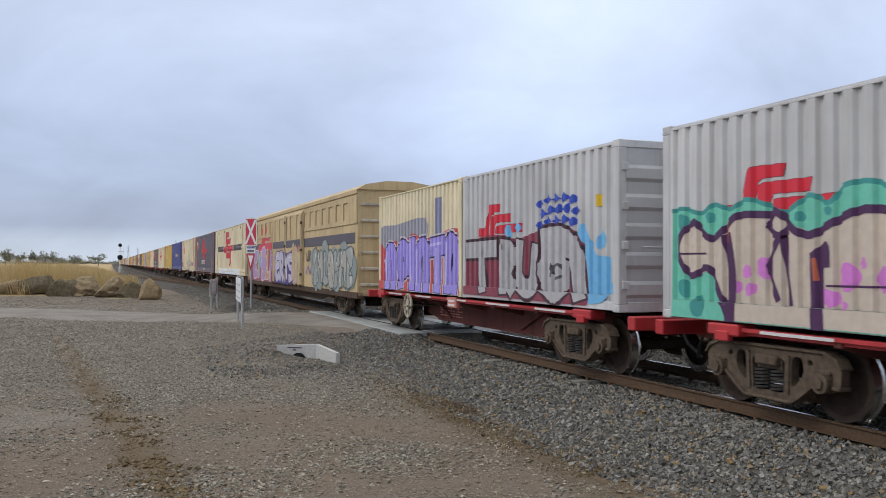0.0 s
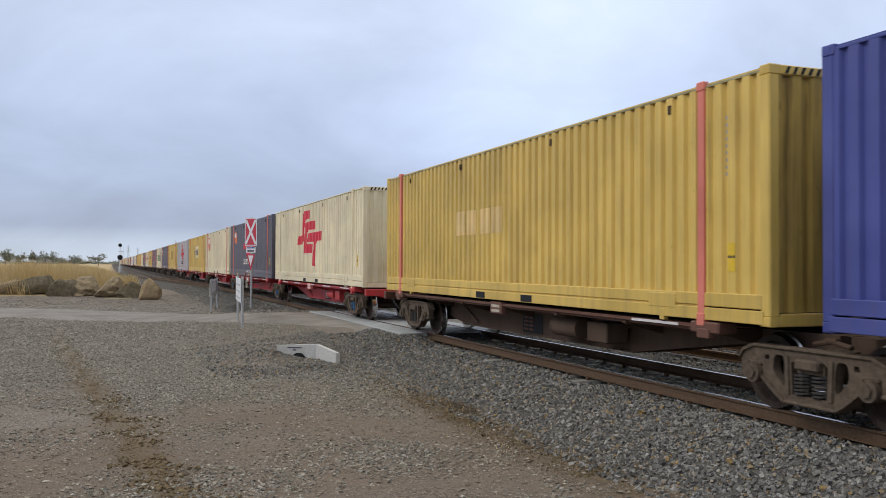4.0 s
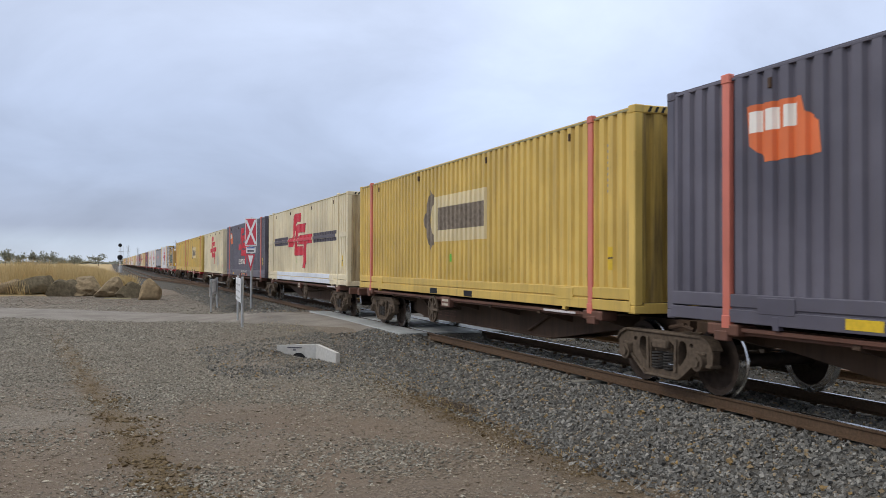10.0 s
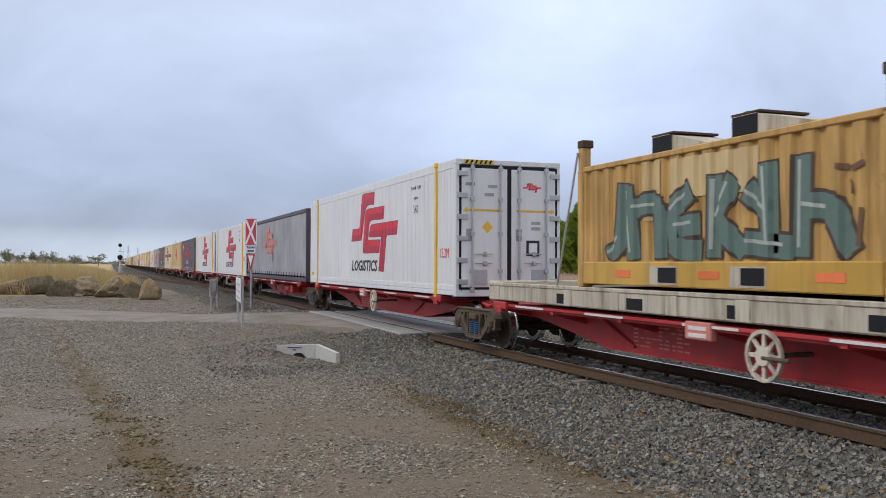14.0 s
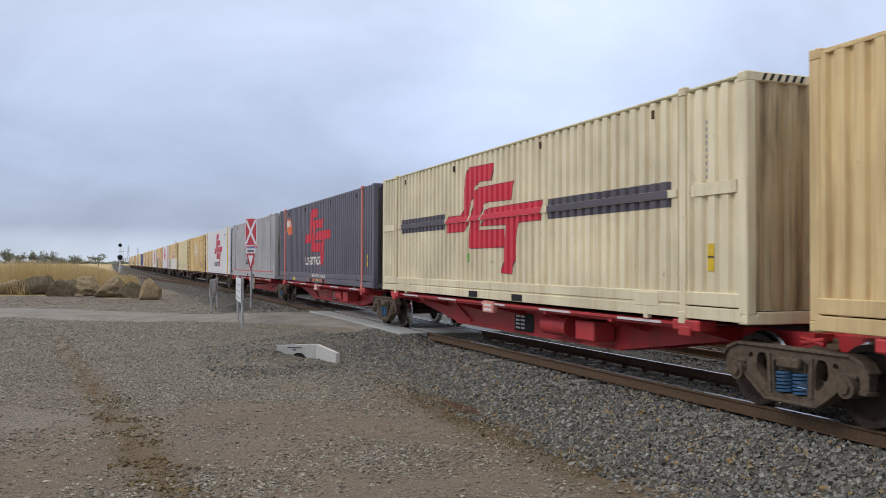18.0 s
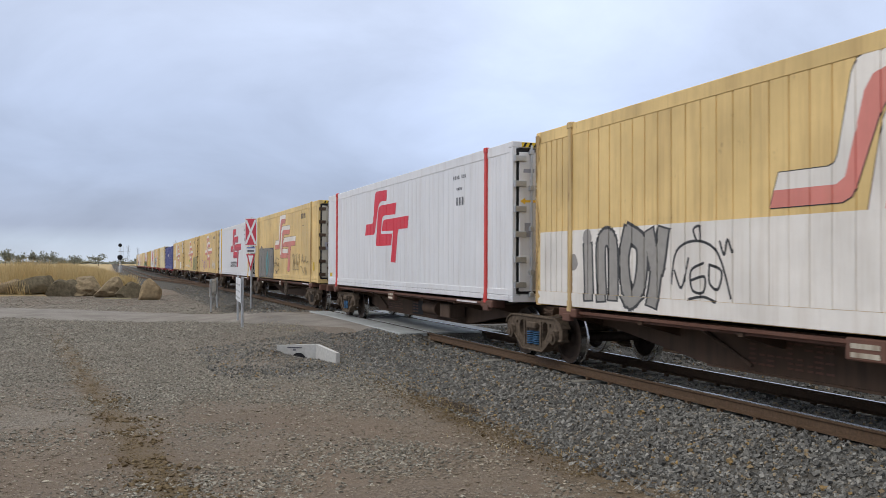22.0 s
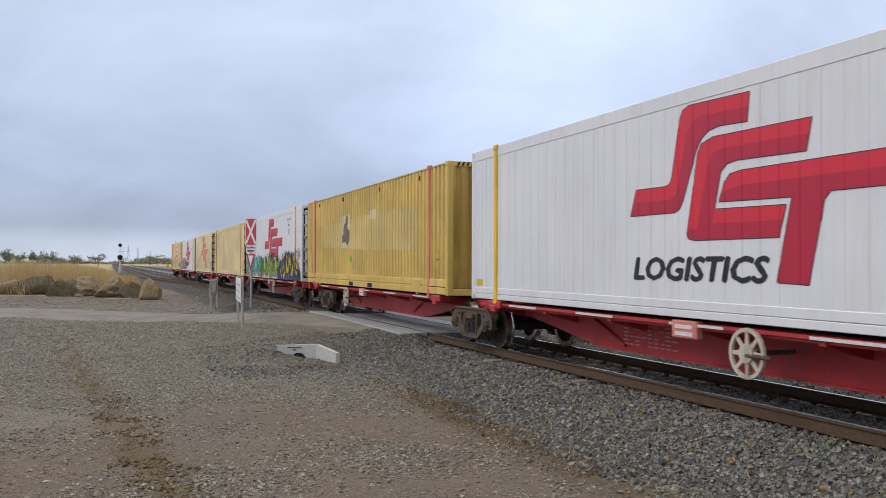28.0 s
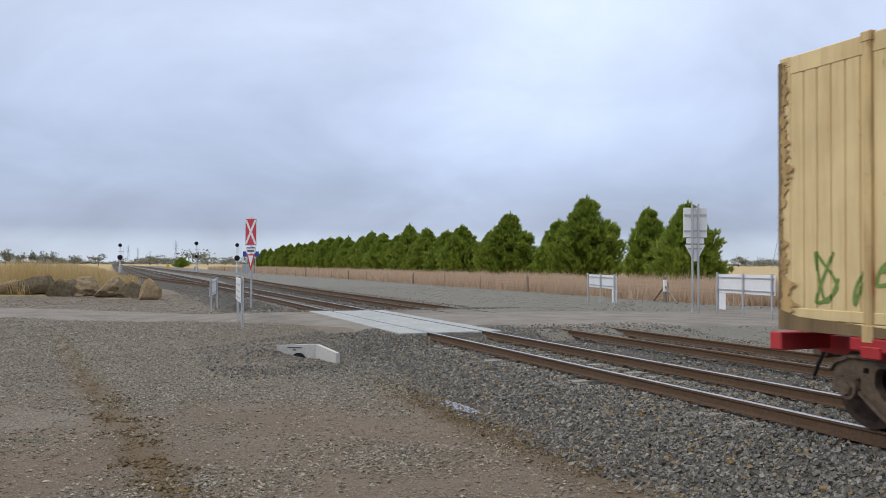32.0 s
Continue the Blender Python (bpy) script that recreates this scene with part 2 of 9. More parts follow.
M["timber"] = plain("old_timber", (0.23, 0.19, 0.15), 0.85, 0, 0.3, 12.0, 0.5)
M["bogie"] = plain("bogie_casting", (0.125, 0.094, 0.068), 0.8, 0.2, 0.35, 14.0, 0.3)
M["wheel"] = plain("wheel_steel", (0.055, 0.040, 0.032), 0.7, 0.3, 0.3, 12.0, 0.15)
M["tread"] = plain("wheel_tread", (0.65, 0.65, 0.65), 0.25, 1.0, 0.05, 12.0, 0.02)
M["spring"] = plain("spring_black", (0.06, 0.055, 0.05), 0.6, 0.3, 0.2)
M["spring_blue"] = plain("spring_blue", (0.05, 0.12, 0.22), 0.6, 0.1, 0.2)
M["wagon_red"] = paint("wagon_red", (0.44, 0.020, 0.024), 0.45, 0.5, (0.10, 0.04, 0.03))
M["wagon_brown"] = paint("wagon_brown", (0.076, 0.044, 0.026), 0.6, 0.75, (0.040, 0.029, 0.021), 0.4)
M["wagon_rim"] = paint("wagon_rim", (0.130, 0.058, 0.038), 0.5, 0.65, (0.07, 0.05, 0.04), 0.4)
M["wagon_grime"] = paint("wagon_grime", (0.13, 0.035, 0.028), 0.7, 0.75, (0.045, 0.030, 0.022), 0.4)
M["cream"] = paint("cream_paint", (0.685, 0.605, 0.415), 0.42, 0.5, (0.44, 0.29, 0.12), 0.5)
M["yellow"] = paint("yellow_paint", (0.60, 0.41, 0.088), 0.42, 0.5, (0.28, 0.18, 0.07), 0.3)
M["dull_yellow"] = paint("dull_yellow", (0.42, 0.285, 0.075), 0.4, 0.6, (0.22, 0.14, 0.06))
M["faded_yellow"] = paint("faded_yellow", (0.60, 0.45, 0.17), 0.35, 0.55, (0.36, 0.24, 0.10))
M["tan"] = paint("tan_paint", (0.68, 0.485, 0.195), 0.42, 0.5, (0.38, 0.23, 0.09), 0.4)
M["ochre"] = paint("ochre_paint", (0.56, 0.33, 0.055), 0.4, 0.5, (0.2, 0.11, 0.05), 0.4)
M["rusty_yellow"] = paint("rusty_yellow", (0.50, 0.30, 0.095), 0.7, 0.6, (0.15, 0.08, 0.04), 0.7)
M["filthy"] = paint("filthy_tan", (0.67, 0.525, 0.275), 0.50, 0.55, (0.46, 0.30, 0.12), 0.4, fade=0.12)
M["rust_stain"] = paint("rust_stain", (0.46, 0.31, 0.13), 0.7, 0.7, (0.12, 0.06, 0.03), 0.4)
# sooty corner grime, and the shade painted under the tail box
M["soot_shade"] = paint("soot_and_shade", (0.20, 0.14, 0.07), 0.6, 0.8, (0.07, 0.05, 0.03), 0.3)
M["rusty_post"] = paint("rusty_post", (0.56, 0.42, 0.20), 0.6, 0.65, (0.22, 0.10, 0.04), 0.8, low=0.42, high=0.62)
M["buff"] = paint("buff_paint", (0.63, 0.47, 0.23), 0.6, 0.5, (0.34, 0.19, 0.08), 0.45)
M["rusty_tan"] = paint("rusty_tan", (0.66, 0.49, 0.22), 0.8, 0.55, (0.40, 0.19, 0.05), 0.7, fade=0.2, low=0.44, high=0.66)
M["worn"] = paint("worn_cream", (0.70, 0.57, 0.33), 0.6, 0.5, (0.56, 0.33, 0.10), 0.35, fade=0.15)
M["pale"] = paint("pale_yellow_paint", (0.69, 0.58, 0.335), 0.35, 0.5, (0.33, 0.21, 0.09), 0.2)
M["dark"] = paint("charcoal_paint", (0.096, 0.089, 0.116), 0.25, 0.45, (0.10, 0.09, 0.085), 0.1, fade=0.15)
M["grey"] = paint("grey_paint", (0.41, 0.40, 0.405), 0.3, 0.5, (0.20, 0.15, 0.11), 0.25)
M["blue"] = paint("navy_paint", (0.040, 0.054, 0.235), 0.25, 0.45, (0.08, 0.07, 0.07), 0.15)
M["white"] = paint("white_paint", (0.715, 0.715, 0.725), 0.22, 0.4, (0.40, 0.33, 0.27), 0.08, fade=0.03)
M["door_grey"] = paint("door_dirty", (0.46, 0.42, 0.34), 0.5, 0.55, (0.16, 0.11, 0.07), 0.4)
M["logo_red"] = paint("logo_red", (0.64, 0.022, 0.046), 0.16, 0.45, (0.25, 0.04, 0.04), fade=0.03)
M["logo_deep"] = paint("logo_deep", (0.46, 0.014, 0.045), 0.16, 0.45, (0.2, 0.03, 0.04), fade=0.03)
M["logo_pink"] = paint("logo_pink", (0.60, 0.20, 0.16), 0.3, 0.5, (0.4, 0.2, 0.12))
M["logo_white"] = paint("logo_white", (0.74, 0.70, 0.64), 0.25, 0.5, (0.4, 0.3, 0.2))
M["charcoal"] = paint("stripe_charcoal", (0.062, 0.053, 0.072), 0.2, 0.5)
M["ink"] = plain("ink_black", (0.02, 0.02, 0.025), 0.5, 0, 0.1)
M["orange"] = paint("orange_paint", (0.72, 0.16, 0.04), 0.2, 0.5)
M["stripe_red"] = paint("stripe_red", (0.60, 0.165, 0.115), 0.3, 0.5, (0.35, 0.15, 0.08))
M["stripe_yellow"] = paint("stripe_yellow", (0.75, 0.45, 0.02), 0.2, 0.5)
M["green"] = paint("sign_green", (0.06, 0.19, 0.08), 0.3, 0.5, (0.35, 0.30, 0.2))
M["pale_green"] = paint("pale_green", (0.22, 0.30, 0.26), 0.5, 0.5, (0.48, 0.42, 0.30))
M["label_green"] = plain("label_green", (0.12, 0.50, 0.03), 0.5)
M["label_red"] = plain("label_red", (0.62, 0.05, 0.04), 0.5)
M["label_grey"] = plain("label_grey", (0.13, 0.13, 0.14), 0.5)
M["label_yellow"] = plain("label_yellow", (0.72, 0.48, 0.02), 0.5)
M["reflector"] = plain("reflector_white", (0.72, 0.68, 0.66), 0.4)
M["van_cream"] = paint("van_cream", (0.50, 0.385, 0.215), 0.45, 0.6, (0.26, 0.15, 0.075), 0.5, fade=0.1)
M["dirty_white"] = paint("dirty_white", (0.50, 0.45, 0.36), 0.85, 0.6, (0.16, 0.10, 0.06), 0.5)
M["top_soot"] = paint("top_rail_grime", (0.32, 0.28, 0.15), 0.8, 0.7, (0.07, 0.065, 0.03), 0.5)
M["pale_panel"] = paint("pale_blue_white", (0.66, 0.70, 0.76), 0.2, 0.5, (0.4, 0.36, 0.3))
M["light_grey"] = paint("light_grey_paint", (0.50, 0.50, 0.50), 0.3, 0.5, (0.24, 0.18, 0.13), 0.25)
M["curtain"] = paint("curtain_grey", (0.33, 0.33, 0.36), 0.3, 0.7, (0.12, 0.10, 0.09))
for key, rgb in (("cream", (0.47, 0.37, 0.22)), ("yellow", (0.42, 0.28, 0.06)), ("dark", (0.045, 0.042, 0.048)), ("grey", (0.30, 0.285, 0.265)), ("blue", (0.03, 0.04, 0.14))):
    M["sooty_" + key] = paint("sooty_" + key, rgb, 0.95, 0.65, (0.085, 0.06, 0.04), 0.5)
GRAFF = {}


def spray(r, g, b):
    key = (r, g, b)
    if key not in GRAFF:
        GRAFF[key] = plain("spray_paint", (r, g, b), 0.5, 0, 0.10, 9.0, 0.03)
    return GRAFF[key]


# ---------------------------------------------------------------- mesh helpers
class Shape:
    """Collects vertices and faces of one part."""

    def __init__(self):
        self.v, self.f = [], []

    def add(self, vs, fs):
        n = len(self.v)
        self.v += [tuple(p) for p in vs]
        self.f += [tuple(i + n for i in f) for f in fs]
        return self

    def box(self, x0, x1, y0, y1, z0, z1, c=0.0):
        """A box; c chamfers its twelve edges."""
        x0, x1, y0, y1, z0, z1 = min(x0, x1), max(x0, x1), min(y0, y1), max(y0, y1), min(z0, z1), max(z0, z1)
        if c <= 0:
            return self.add([(x, y, z) for z in (z0, z1) for y in (y0, y1) for x in (x0, x1)],
                            [(0, 2, 3, 1), (4, 5, 7, 6), (0, 1, 5, 4), (2, 6, 7, 3), (0, 4, 6, 2), (1, 3, 7, 5)])
        bm = bmesh.new()
        bmesh.ops.create_cube(bm, size=1.0)
        for q in bm.verts:
            q.co = ((x0 + x1) / 2 + q.co.x * (x1 - x0), (y0 + y1) / 2 + q.co.y * (y1 - y0), (z0 + z1) / 2 + q.co.z * (z1 - z0))
        bmesh.ops.bevel(bm, geom=bm.edges[:], offset=c, segments=1, affect="EDGES")
        bm.verts.index_update()
        self.add([tuple(q.co) for q in bm.verts], [tuple(q.index for q in f.verts) for f in bm.faces])
        bm.free()
        return self

    def prism(self, poly, axis, a, b):
        """A flat outline pushed from a to b along an axis (0, 1, 2)."""
        n = len(poly)

        def at(p, t):
            q = list(p)
            q.insert(axis, t)
            return tuple(q)
        return self.add([at(p, a) for p in poly] + [at(p, b) for p in poly],
                        [tuple(range(n))[::-1], tuple(range(n, 2 * n))] + [(i, (i + 1) % n, n + (i + 1) % n, n + i) for i in range(n)])

    def tube(self, p0, p1, r0, r1=None, n=10):
        r1 = r0 if r1 is None else r1
        p0, p1 = Vector(p0), Vector(p1)
        d = (p1 - p0).normalized()
        u = d.orthogonal().normalized()
        w = d.cross(u)
        ring = [(math.cos(2 * math.pi * i / n), math.sin(2 * math.pi * i / n)) for i in range(n)]
        return self.add([p0 + (u * c + w * s) * r0 for c, s in ring] + [p1 + (u * c + w * s) * r1 for c, s in ring],
                        [tuple(range(n))[::-1], tuple(range(n, 2 * n))] + [(i, (i + 1) % n, n + (i + 1) % n, n + i) for i in range(n)])

    def lathe(self, profile, n=28, axis=0, centre=(0, 0, 0)):
        """profile: (along the axis, radius) pairs, a closed outline."""
        k = len(profile)
        vs, fs = [], []
        for i in range(n):
            a = 2 * math.pi * i / n
            for t, r in profile:
                c, s = r * math.cos(a), r * math.sin(a)
                p = {0: (t, c, s), 1: (c, t, s), 2: (c, s, t)}[axis]
                vs.append((p[0] + centre[0], p[1] + centre[1], p[2] + centre[2]))
        for i in range(n):
            j = (i + 1) % n
            for q in range(k):
                w = (q + 1) % k
                fs.append((i * k + q, j * k + q, j * k + w, i * k + w))
        return self.add(vs, fs)

    def mesh(self, name):
        me = bpy.data.meshes.new(name)
        me.from_pydata(self.v, [], self.f)
        bm = bmesh.new()
        bm.from_mesh(me)
        bmesh.ops.recalc_face_normals(bm, faces=bm.faces[:])
        bm.to_mesh(me)
        bm.free()
        me.materials.append(None)
        me.shade_smooth()
        me.set_sharp_from_angle(angle=radians(35))
        return me


MESHES = {}


def shared(key, build):
    """One mesh for all alike pieces."""
    if key not in MESHES:
        MESHES[key] = build().mesh(key.split(":")[0])
    return MESHES[key]


def part(name, mesh, mat, parent, label="", m=None):
    """One mesh object under a thing or under a part; mesh is a Shape or a shared mesh."""
    if isinstance(mesh, Shape):
        mesh = mesh.mesh(name)
    ob = new(name, mesh)
    ob.material_slots[0].link = "OBJECT"
    ob.material_slots[0].material = mat
    ob.parent = parent
    if m is not None:
        ob.matrix_basis = m
    if label:
        ob["label"] = label
    return ob


def thing(name, label, category, m=None, group="", kind=""):
    """An Empty at the base of a thing, which carries its parts."""
    ob = new(name)
    ob.empty_display_size = 0.3
    if m is not None:
        ob.matrix_basis = m
    return tagged(ob, label, category, group, kind)


def solid(name, mesh, mat, label, category, m=None, group="", kind=""):
    """A thing that is one mesh."""
    return tagged(part(name, mesh, mat, None, "", m), label, category, group, kind)


# ---------------------------------------------------------------- the ground
def smooth(t):
    t = max(0.0, min(1.0, t))
    return t * t * (3 - 2 * t)


def loop_x(y):
    """Centre line of the loop that leaves the running line on the near side."""
    return TRACK - 3.95 * smooth((y - 58.0) / 66.0)


def siding_x(y):
    return SIDING + 2.6 * smooth((y - 45.0) / 90.0)


ROAD = [(-60.0, 64.5), (-20.0, 49.5), (-4.0, 43.2), (2.5, 36.5), (6.2, 26.2), (14.0, 25.0), (90.0, 25.0)]


def road_y(x):
    for (x0, y0), (x1, y1) in zip(ROAD, ROAD[1:]):
        if x <= x1:
            return y0 + (y1 - y0) * (x - x0) / (x1 - x0)
    return ROAD[-1][1]


def rut_x(y):
    """Old wheel track that wanders across the yard."""
    return 1.45 - 0.103 * y


def ground_z(x, y):
    """Level of the earth below ballast and road."""
    z = -0.50
    z += 0.28 * smooth((x - 9.5) / 6.0)                       # far side stands higher
    near_road = smooth((y - 20.4) / 3.2) * (1 - smooth((y - 32.0) / 9.0)) if x < 6.6 else smooth((y - 19.0) / 2.0) * (1 - smooth((y - 31.4) / 4.0))
    z = max(z, z + near_road * (-0.04 - z) * smooth((x - 0.8) / 5.4) * (1 - 0.5 * smooth((x - 14.5) / 6.0)))
    if y < 60:
        z += 0.035 * noise.noise((x * 0.35, y * 0.35, 0.0)) * smooth((7.0 - x) / 3.0)
        z += 0.012 * noise.noise((x * 1.7, y * 1.7, 3.0)) * smooth((7.0 - x) / 3.0)
    # grassy bank at the edge of the paddock
    z += 0.95 * smooth((y - 64.0) / 7.0) * smooth((1.6 - 0.02 * (y - 64) - x) / 5.0) * (1 - smooth((y - 90.0) / 60.0))
    # wheel rut across the yard
    r = x - rut_x(y)
    # gravel heaped against the culvert headwall, and a hollow that holds rain
    if 15.0 < y < 24.0 and x < 6:
        z += 0.27 * math.exp(-((x - 3.25) / 0.55) ** 2 - ((y - 19.9) / 0.8) ** 2)
    if 9.0 < y < 16.0 and 3.5 < x < 6.5:
        z -= 0.06 * math.exp(-((x - 5.07) / 0.26) ** 2 - ((y - 12.75) / 0.85) ** 2)
    if y < 30:
        z -= 0.022 * math.exp(-(r / 0.22) ** 2)
    return z


def steps(a, b, first, grow):
    out, d = [a], first
    while out[-1] < b:
        out.append(min(b, out[-1] + d))
        d *= grow
    return out


def build_ground():
    xs = sorted(set([-x for x in steps(0.0, 3000.0, 0.25, 1.035)] + steps(0.0, 16.0, 0.25, 1.0) + steps(16.0, 3200.0, 0.4, 1.05)))
    ys = sorted(set([-y for y in steps(0.0, 400.0, 1.0, 1.1)] + steps(0.0, 40.0, 0.3, 1.0) + steps(40.0, 4200.0, 0.4, 1.035)))
    vs = [(x, y, ground_z(x, y)) for y in ys for x in xs]
    w = len(xs)
    fs = [(j * w + i, j * w + i + 1, (j + 1) * w + i + 1, (j + 1) * w + i) for j in range(len(ys) - 1) for i in range(w - 1)]
    me = bpy.data.meshes.new("ground")
    me.from_pydata(vs, [], fs)
    me.materials.append(M["ground"])
    me.shade_smooth()
    tagged(new("ground", me), "grey-brown gravel yard running out into dry grass plains", "ground", kind="structure")


build_ground()


def build_road():
    vs, fs = [], []
    xs = steps(-60.0, 6.6, 0.45, 1.0) + steps(9.37, 30.0, 0.5, 1.0)
    for i, x in enumerate(xs):
        c = road_y(x)
        half = 4.6 + 0.25 * noise.noise((x * 0.4, 0, 9))
        for k in range(13):
            t = -1 + 2 * k / 12
            y = c + half * t
            z = ground_z(x, y) + 0.03 * (1 - t * t) - 0.006 * (abs(t) > 0.99) * 8
            if x > 9:      # level with the siding rails where it crosses them
                z = max(z, -0.045 - 0.25 * smooth((abs(t) - 0.8) / 0.2) - 0.20 * smooth((x - 14.0) / 6.0))
            vs.append((x, y, z))
        if i and xs[i] - xs[i - 1] < 1.0:
            a, b = (i - 1) * 13, i * 13
            fs += [(a + k, b + k, b + k + 1, a + k + 1) for k in range(12)]
    me = bpy.data.meshes.new("road")
    me.from_pydata(vs, [], fs)
    me.materials.append(M["road"])
    me.shade_smooth()
    tagged(new("road", me), "pale unsealed gravel road leading to the level crossing", "road", kind="structure")


build_road()


# ---------------------------------------------------------------- railway
def sweep(section, centre, ys, z=0.0):
    """A section (x, z) carried along y on a centre line."""
    s = Shape()
    k = len(section)
    vs = [(centre(y) + px, y, z + pz) for y in ys for px, pz in section]
    fs = []
    for i in range(len(ys) - 1):
        for q in range(k):
            w = (q + 1) % k
            fs.append((i * k + q, i * k + w, (i + 1) * k + w, (i + 1) * k + q))
    fs += [tuple(range(k)), tuple(range((len(ys) - 1) * k, len(ys) * k))[::-1]]
    return s.add(vs, fs)


RAIL_SECTION = [(-0.070, -0.159), (0.070, -0.159), (0.070, -0.147), (0.012, -0.125), (0.009, -0.045), (0.034, -0.034), (0.035, -0.006),
                (-0.035, -0.006), (-0.034, -0.034), (-0.009, -0.045), (-0.012, -0.125), (-0.070, -0.147)]
HEAD_SECTION = [(-0.035, -0.0055), (0.035, -0.0055), (0.030, 0.0), (-0.030, 0.0)]
FAR = 1500.0


def rail_line(name, centre, y0, y1, label, top, z=0.0, gap=None):
    ys = [y for y in steps(y0, y1, 3.0, 1.02)]
    t = thing(name, label, "railway track", kind="structure")
    for side in (-RAILGAP, RAILGAP):
        r = part("rail", sweep(RAIL_SECTION, lambda y: centre(y) + side, ys, z), M["rail"], t)
        part("rail_head", sweep(HEAD_SECTION, lambda y: centre(y) + side, ys, z), top, r, "running surface of the rail")
    return t


def sleeper_mesh():
    s = Shape()
    for a, b in ((-1.25, -0.3), (0.3, 1.25)):
        s.prism([(-0.11, -0.20), (0.11, -0.20), (0.13, -0.36), (-0.13, -0.36)][::-1], 0, a, b)
    s.prism([(-0.10, -0.235), (0.10, -0.235), (0.13, -0.36), (-0.13, -0.36)][::-1], 0, -0.3, 0.3)
    for x in (-RAILGAP, RAILGAP):
        for d in (-0.10, 0.10):
            s.box(x + d - 0.028, x + d + 0.028, -0.028, 0.028, -0.199, -0.150)
    return s


def sleeper_with_clips():
    """Pale concrete, with rusty rail clips."""
    if "sleeper:" not in MESHES:
        me = shared("sleeper:", sleeper_mesh)
        me.materials.append(M["rail"])
        for p in me.polygons:
            if p.center.z > -0.1985:
                p.material_index = 1
    return MESHES["sleeper:"]


def lay_sleepers(track, centre, y0, y1, z=0.0, step=0.667):
    n = int((y1 - y0) / step)
    for i in range(n):
        y = y0 + i * step
        part("sleeper", sleeper_with_clips(), M["sleeper"], track, m=pose(centre(y), y, z - 0.008 + 0.012 * math.sin(i * 12.7), 0, 0, 0.6 * math.sin(i * 5.1)))


main_track = rail_line("running_line", lambda y: TRACK, -25.0, FAR, "rust-sided steel rails with polished tops on concrete sleepers", M["railtop"])
siding_track = rail_line("siding", siding_x, -25.0, 700.0, "rusty siding rails lying low in grey ballast", M["railtop_dull"], -0.02)
loop_track = rail_line("loop_track", loop_x, 56.0, FAR, "rusty loop rails curving away from the running line", M["railtop_dull"], -0.004)
lay_sleepers(main_track, lambda y: TRACK, 2.0, 20.4)
lay_sleepers(main_track, lambda y: TRACK, 31.2, 95.0)
lay_sleepers(siding_track, siding_x, 6.0, 20.0, -0.09)


def ballast_section(x, y):
    """Top of the stone bed under the three lines."""
    def bed(c, top, low, crest, toe_l, toe_r):
        d = x - c
        a, b = (crest, toe_l) if d < 0 else (crest, toe_r)
        d = abs(d)
        return top if d < a else top + (low - top) * min(1.0, (d - a) / (b - a))
    z = bed(TRACK, (-0.198 if y < 12 else -0.222) if abs(x - TRACK) < 1.2 or y > 15 else -0.200, -0.56, 1.70, 3.15, 2.6)
    z = max(z, bed(siding_x(y), -0.255, -0.50, 1.6, 2.2, 3.1))
    if y > 56:
        z = max(z, bed(loop_x(y), -0.21, -0.62, 1.7, 3.4, 2.2))
    return z


def bed_top(x, y):
    """The stone bed as it lies, filled up beside the level crossing and cut out for the road."""
    z = ballast_section(x, y) + 0.02 * noise.noise((x * 4, y * 4, 1)) + 0.03 * noise.noise((x * 0.9, y * 0.9, 2))
    z -= 0.09 * math.exp(-((x - 5.06) / 0.28) ** 2 - ((y - 12.75) / 0.9) ** 2)
    near = smooth((y - 18.6) / 2.0) * (1 - smooth((y - 31.0) / 2.0))
    if near > 0:
        side = smooth((x - 5.2) / 1.4) * (1 - smooth((x - 14.2) / 1.5))
        if y < 20.5 and 6.9 < x < 9.3:      # the slabs' ends stand free of the stone
            side = 0.0
        if x > 10.2:      # the siding is only filled over on the roadway itself
            side *= smooth((y - 20.2) / 1.0) * (1 - smooth((y - 29.2) / 1.2))
        z = max(z, z + near * side * (-0.035 - z))
        if 22.6 < y < 30.6 and (x < 6.62 or x > 9.35):
            z = min(z, -0.20)
        elif 20.55 < y < 31.1 and 6.6 < x < 9.4:
            z = min(z, -0.12)
        elif abs(abs(x - TRACK) - RAILGAP) < 0.16:
            z = min(z, -0.15)
    return z


def build_ballast():
    ys = steps(-25.0, 32.0, 0.25, 1.0) + steps(32.2, FAR, 0.3, 1.035)
    ts = [i / 60 for i in range(61)]
    vs, fs = [], []
    for j, y in enumerate(ys):
        x0 = (loop_x(y) if y > 56 else TRACK) - 3.2
        x1 = siding_x(y) + 3.1
        for i, t in enumerate(ts):
            x = x0 + (x1 - x0) * t
            z = bed_top(x, y)
            vs.append((x, y, z))
        if j:
            a, b = (j - 1) * 61, j * 61
            fs += [(a + i, a + i + 1, b + i + 1, b + i) for i in range(60)]
    me = bpy.data.meshes.new("ballast_bed")
    me.from_pydata(vs, [], fs)
    me.materials.append(M["ballast_bed"])
    me.shade_smooth()
    tagged(new("ballast_bed", me), "grey crushed-stone ballast bed under the railway tracks", "ballast", kind="structure")


build_ballast()


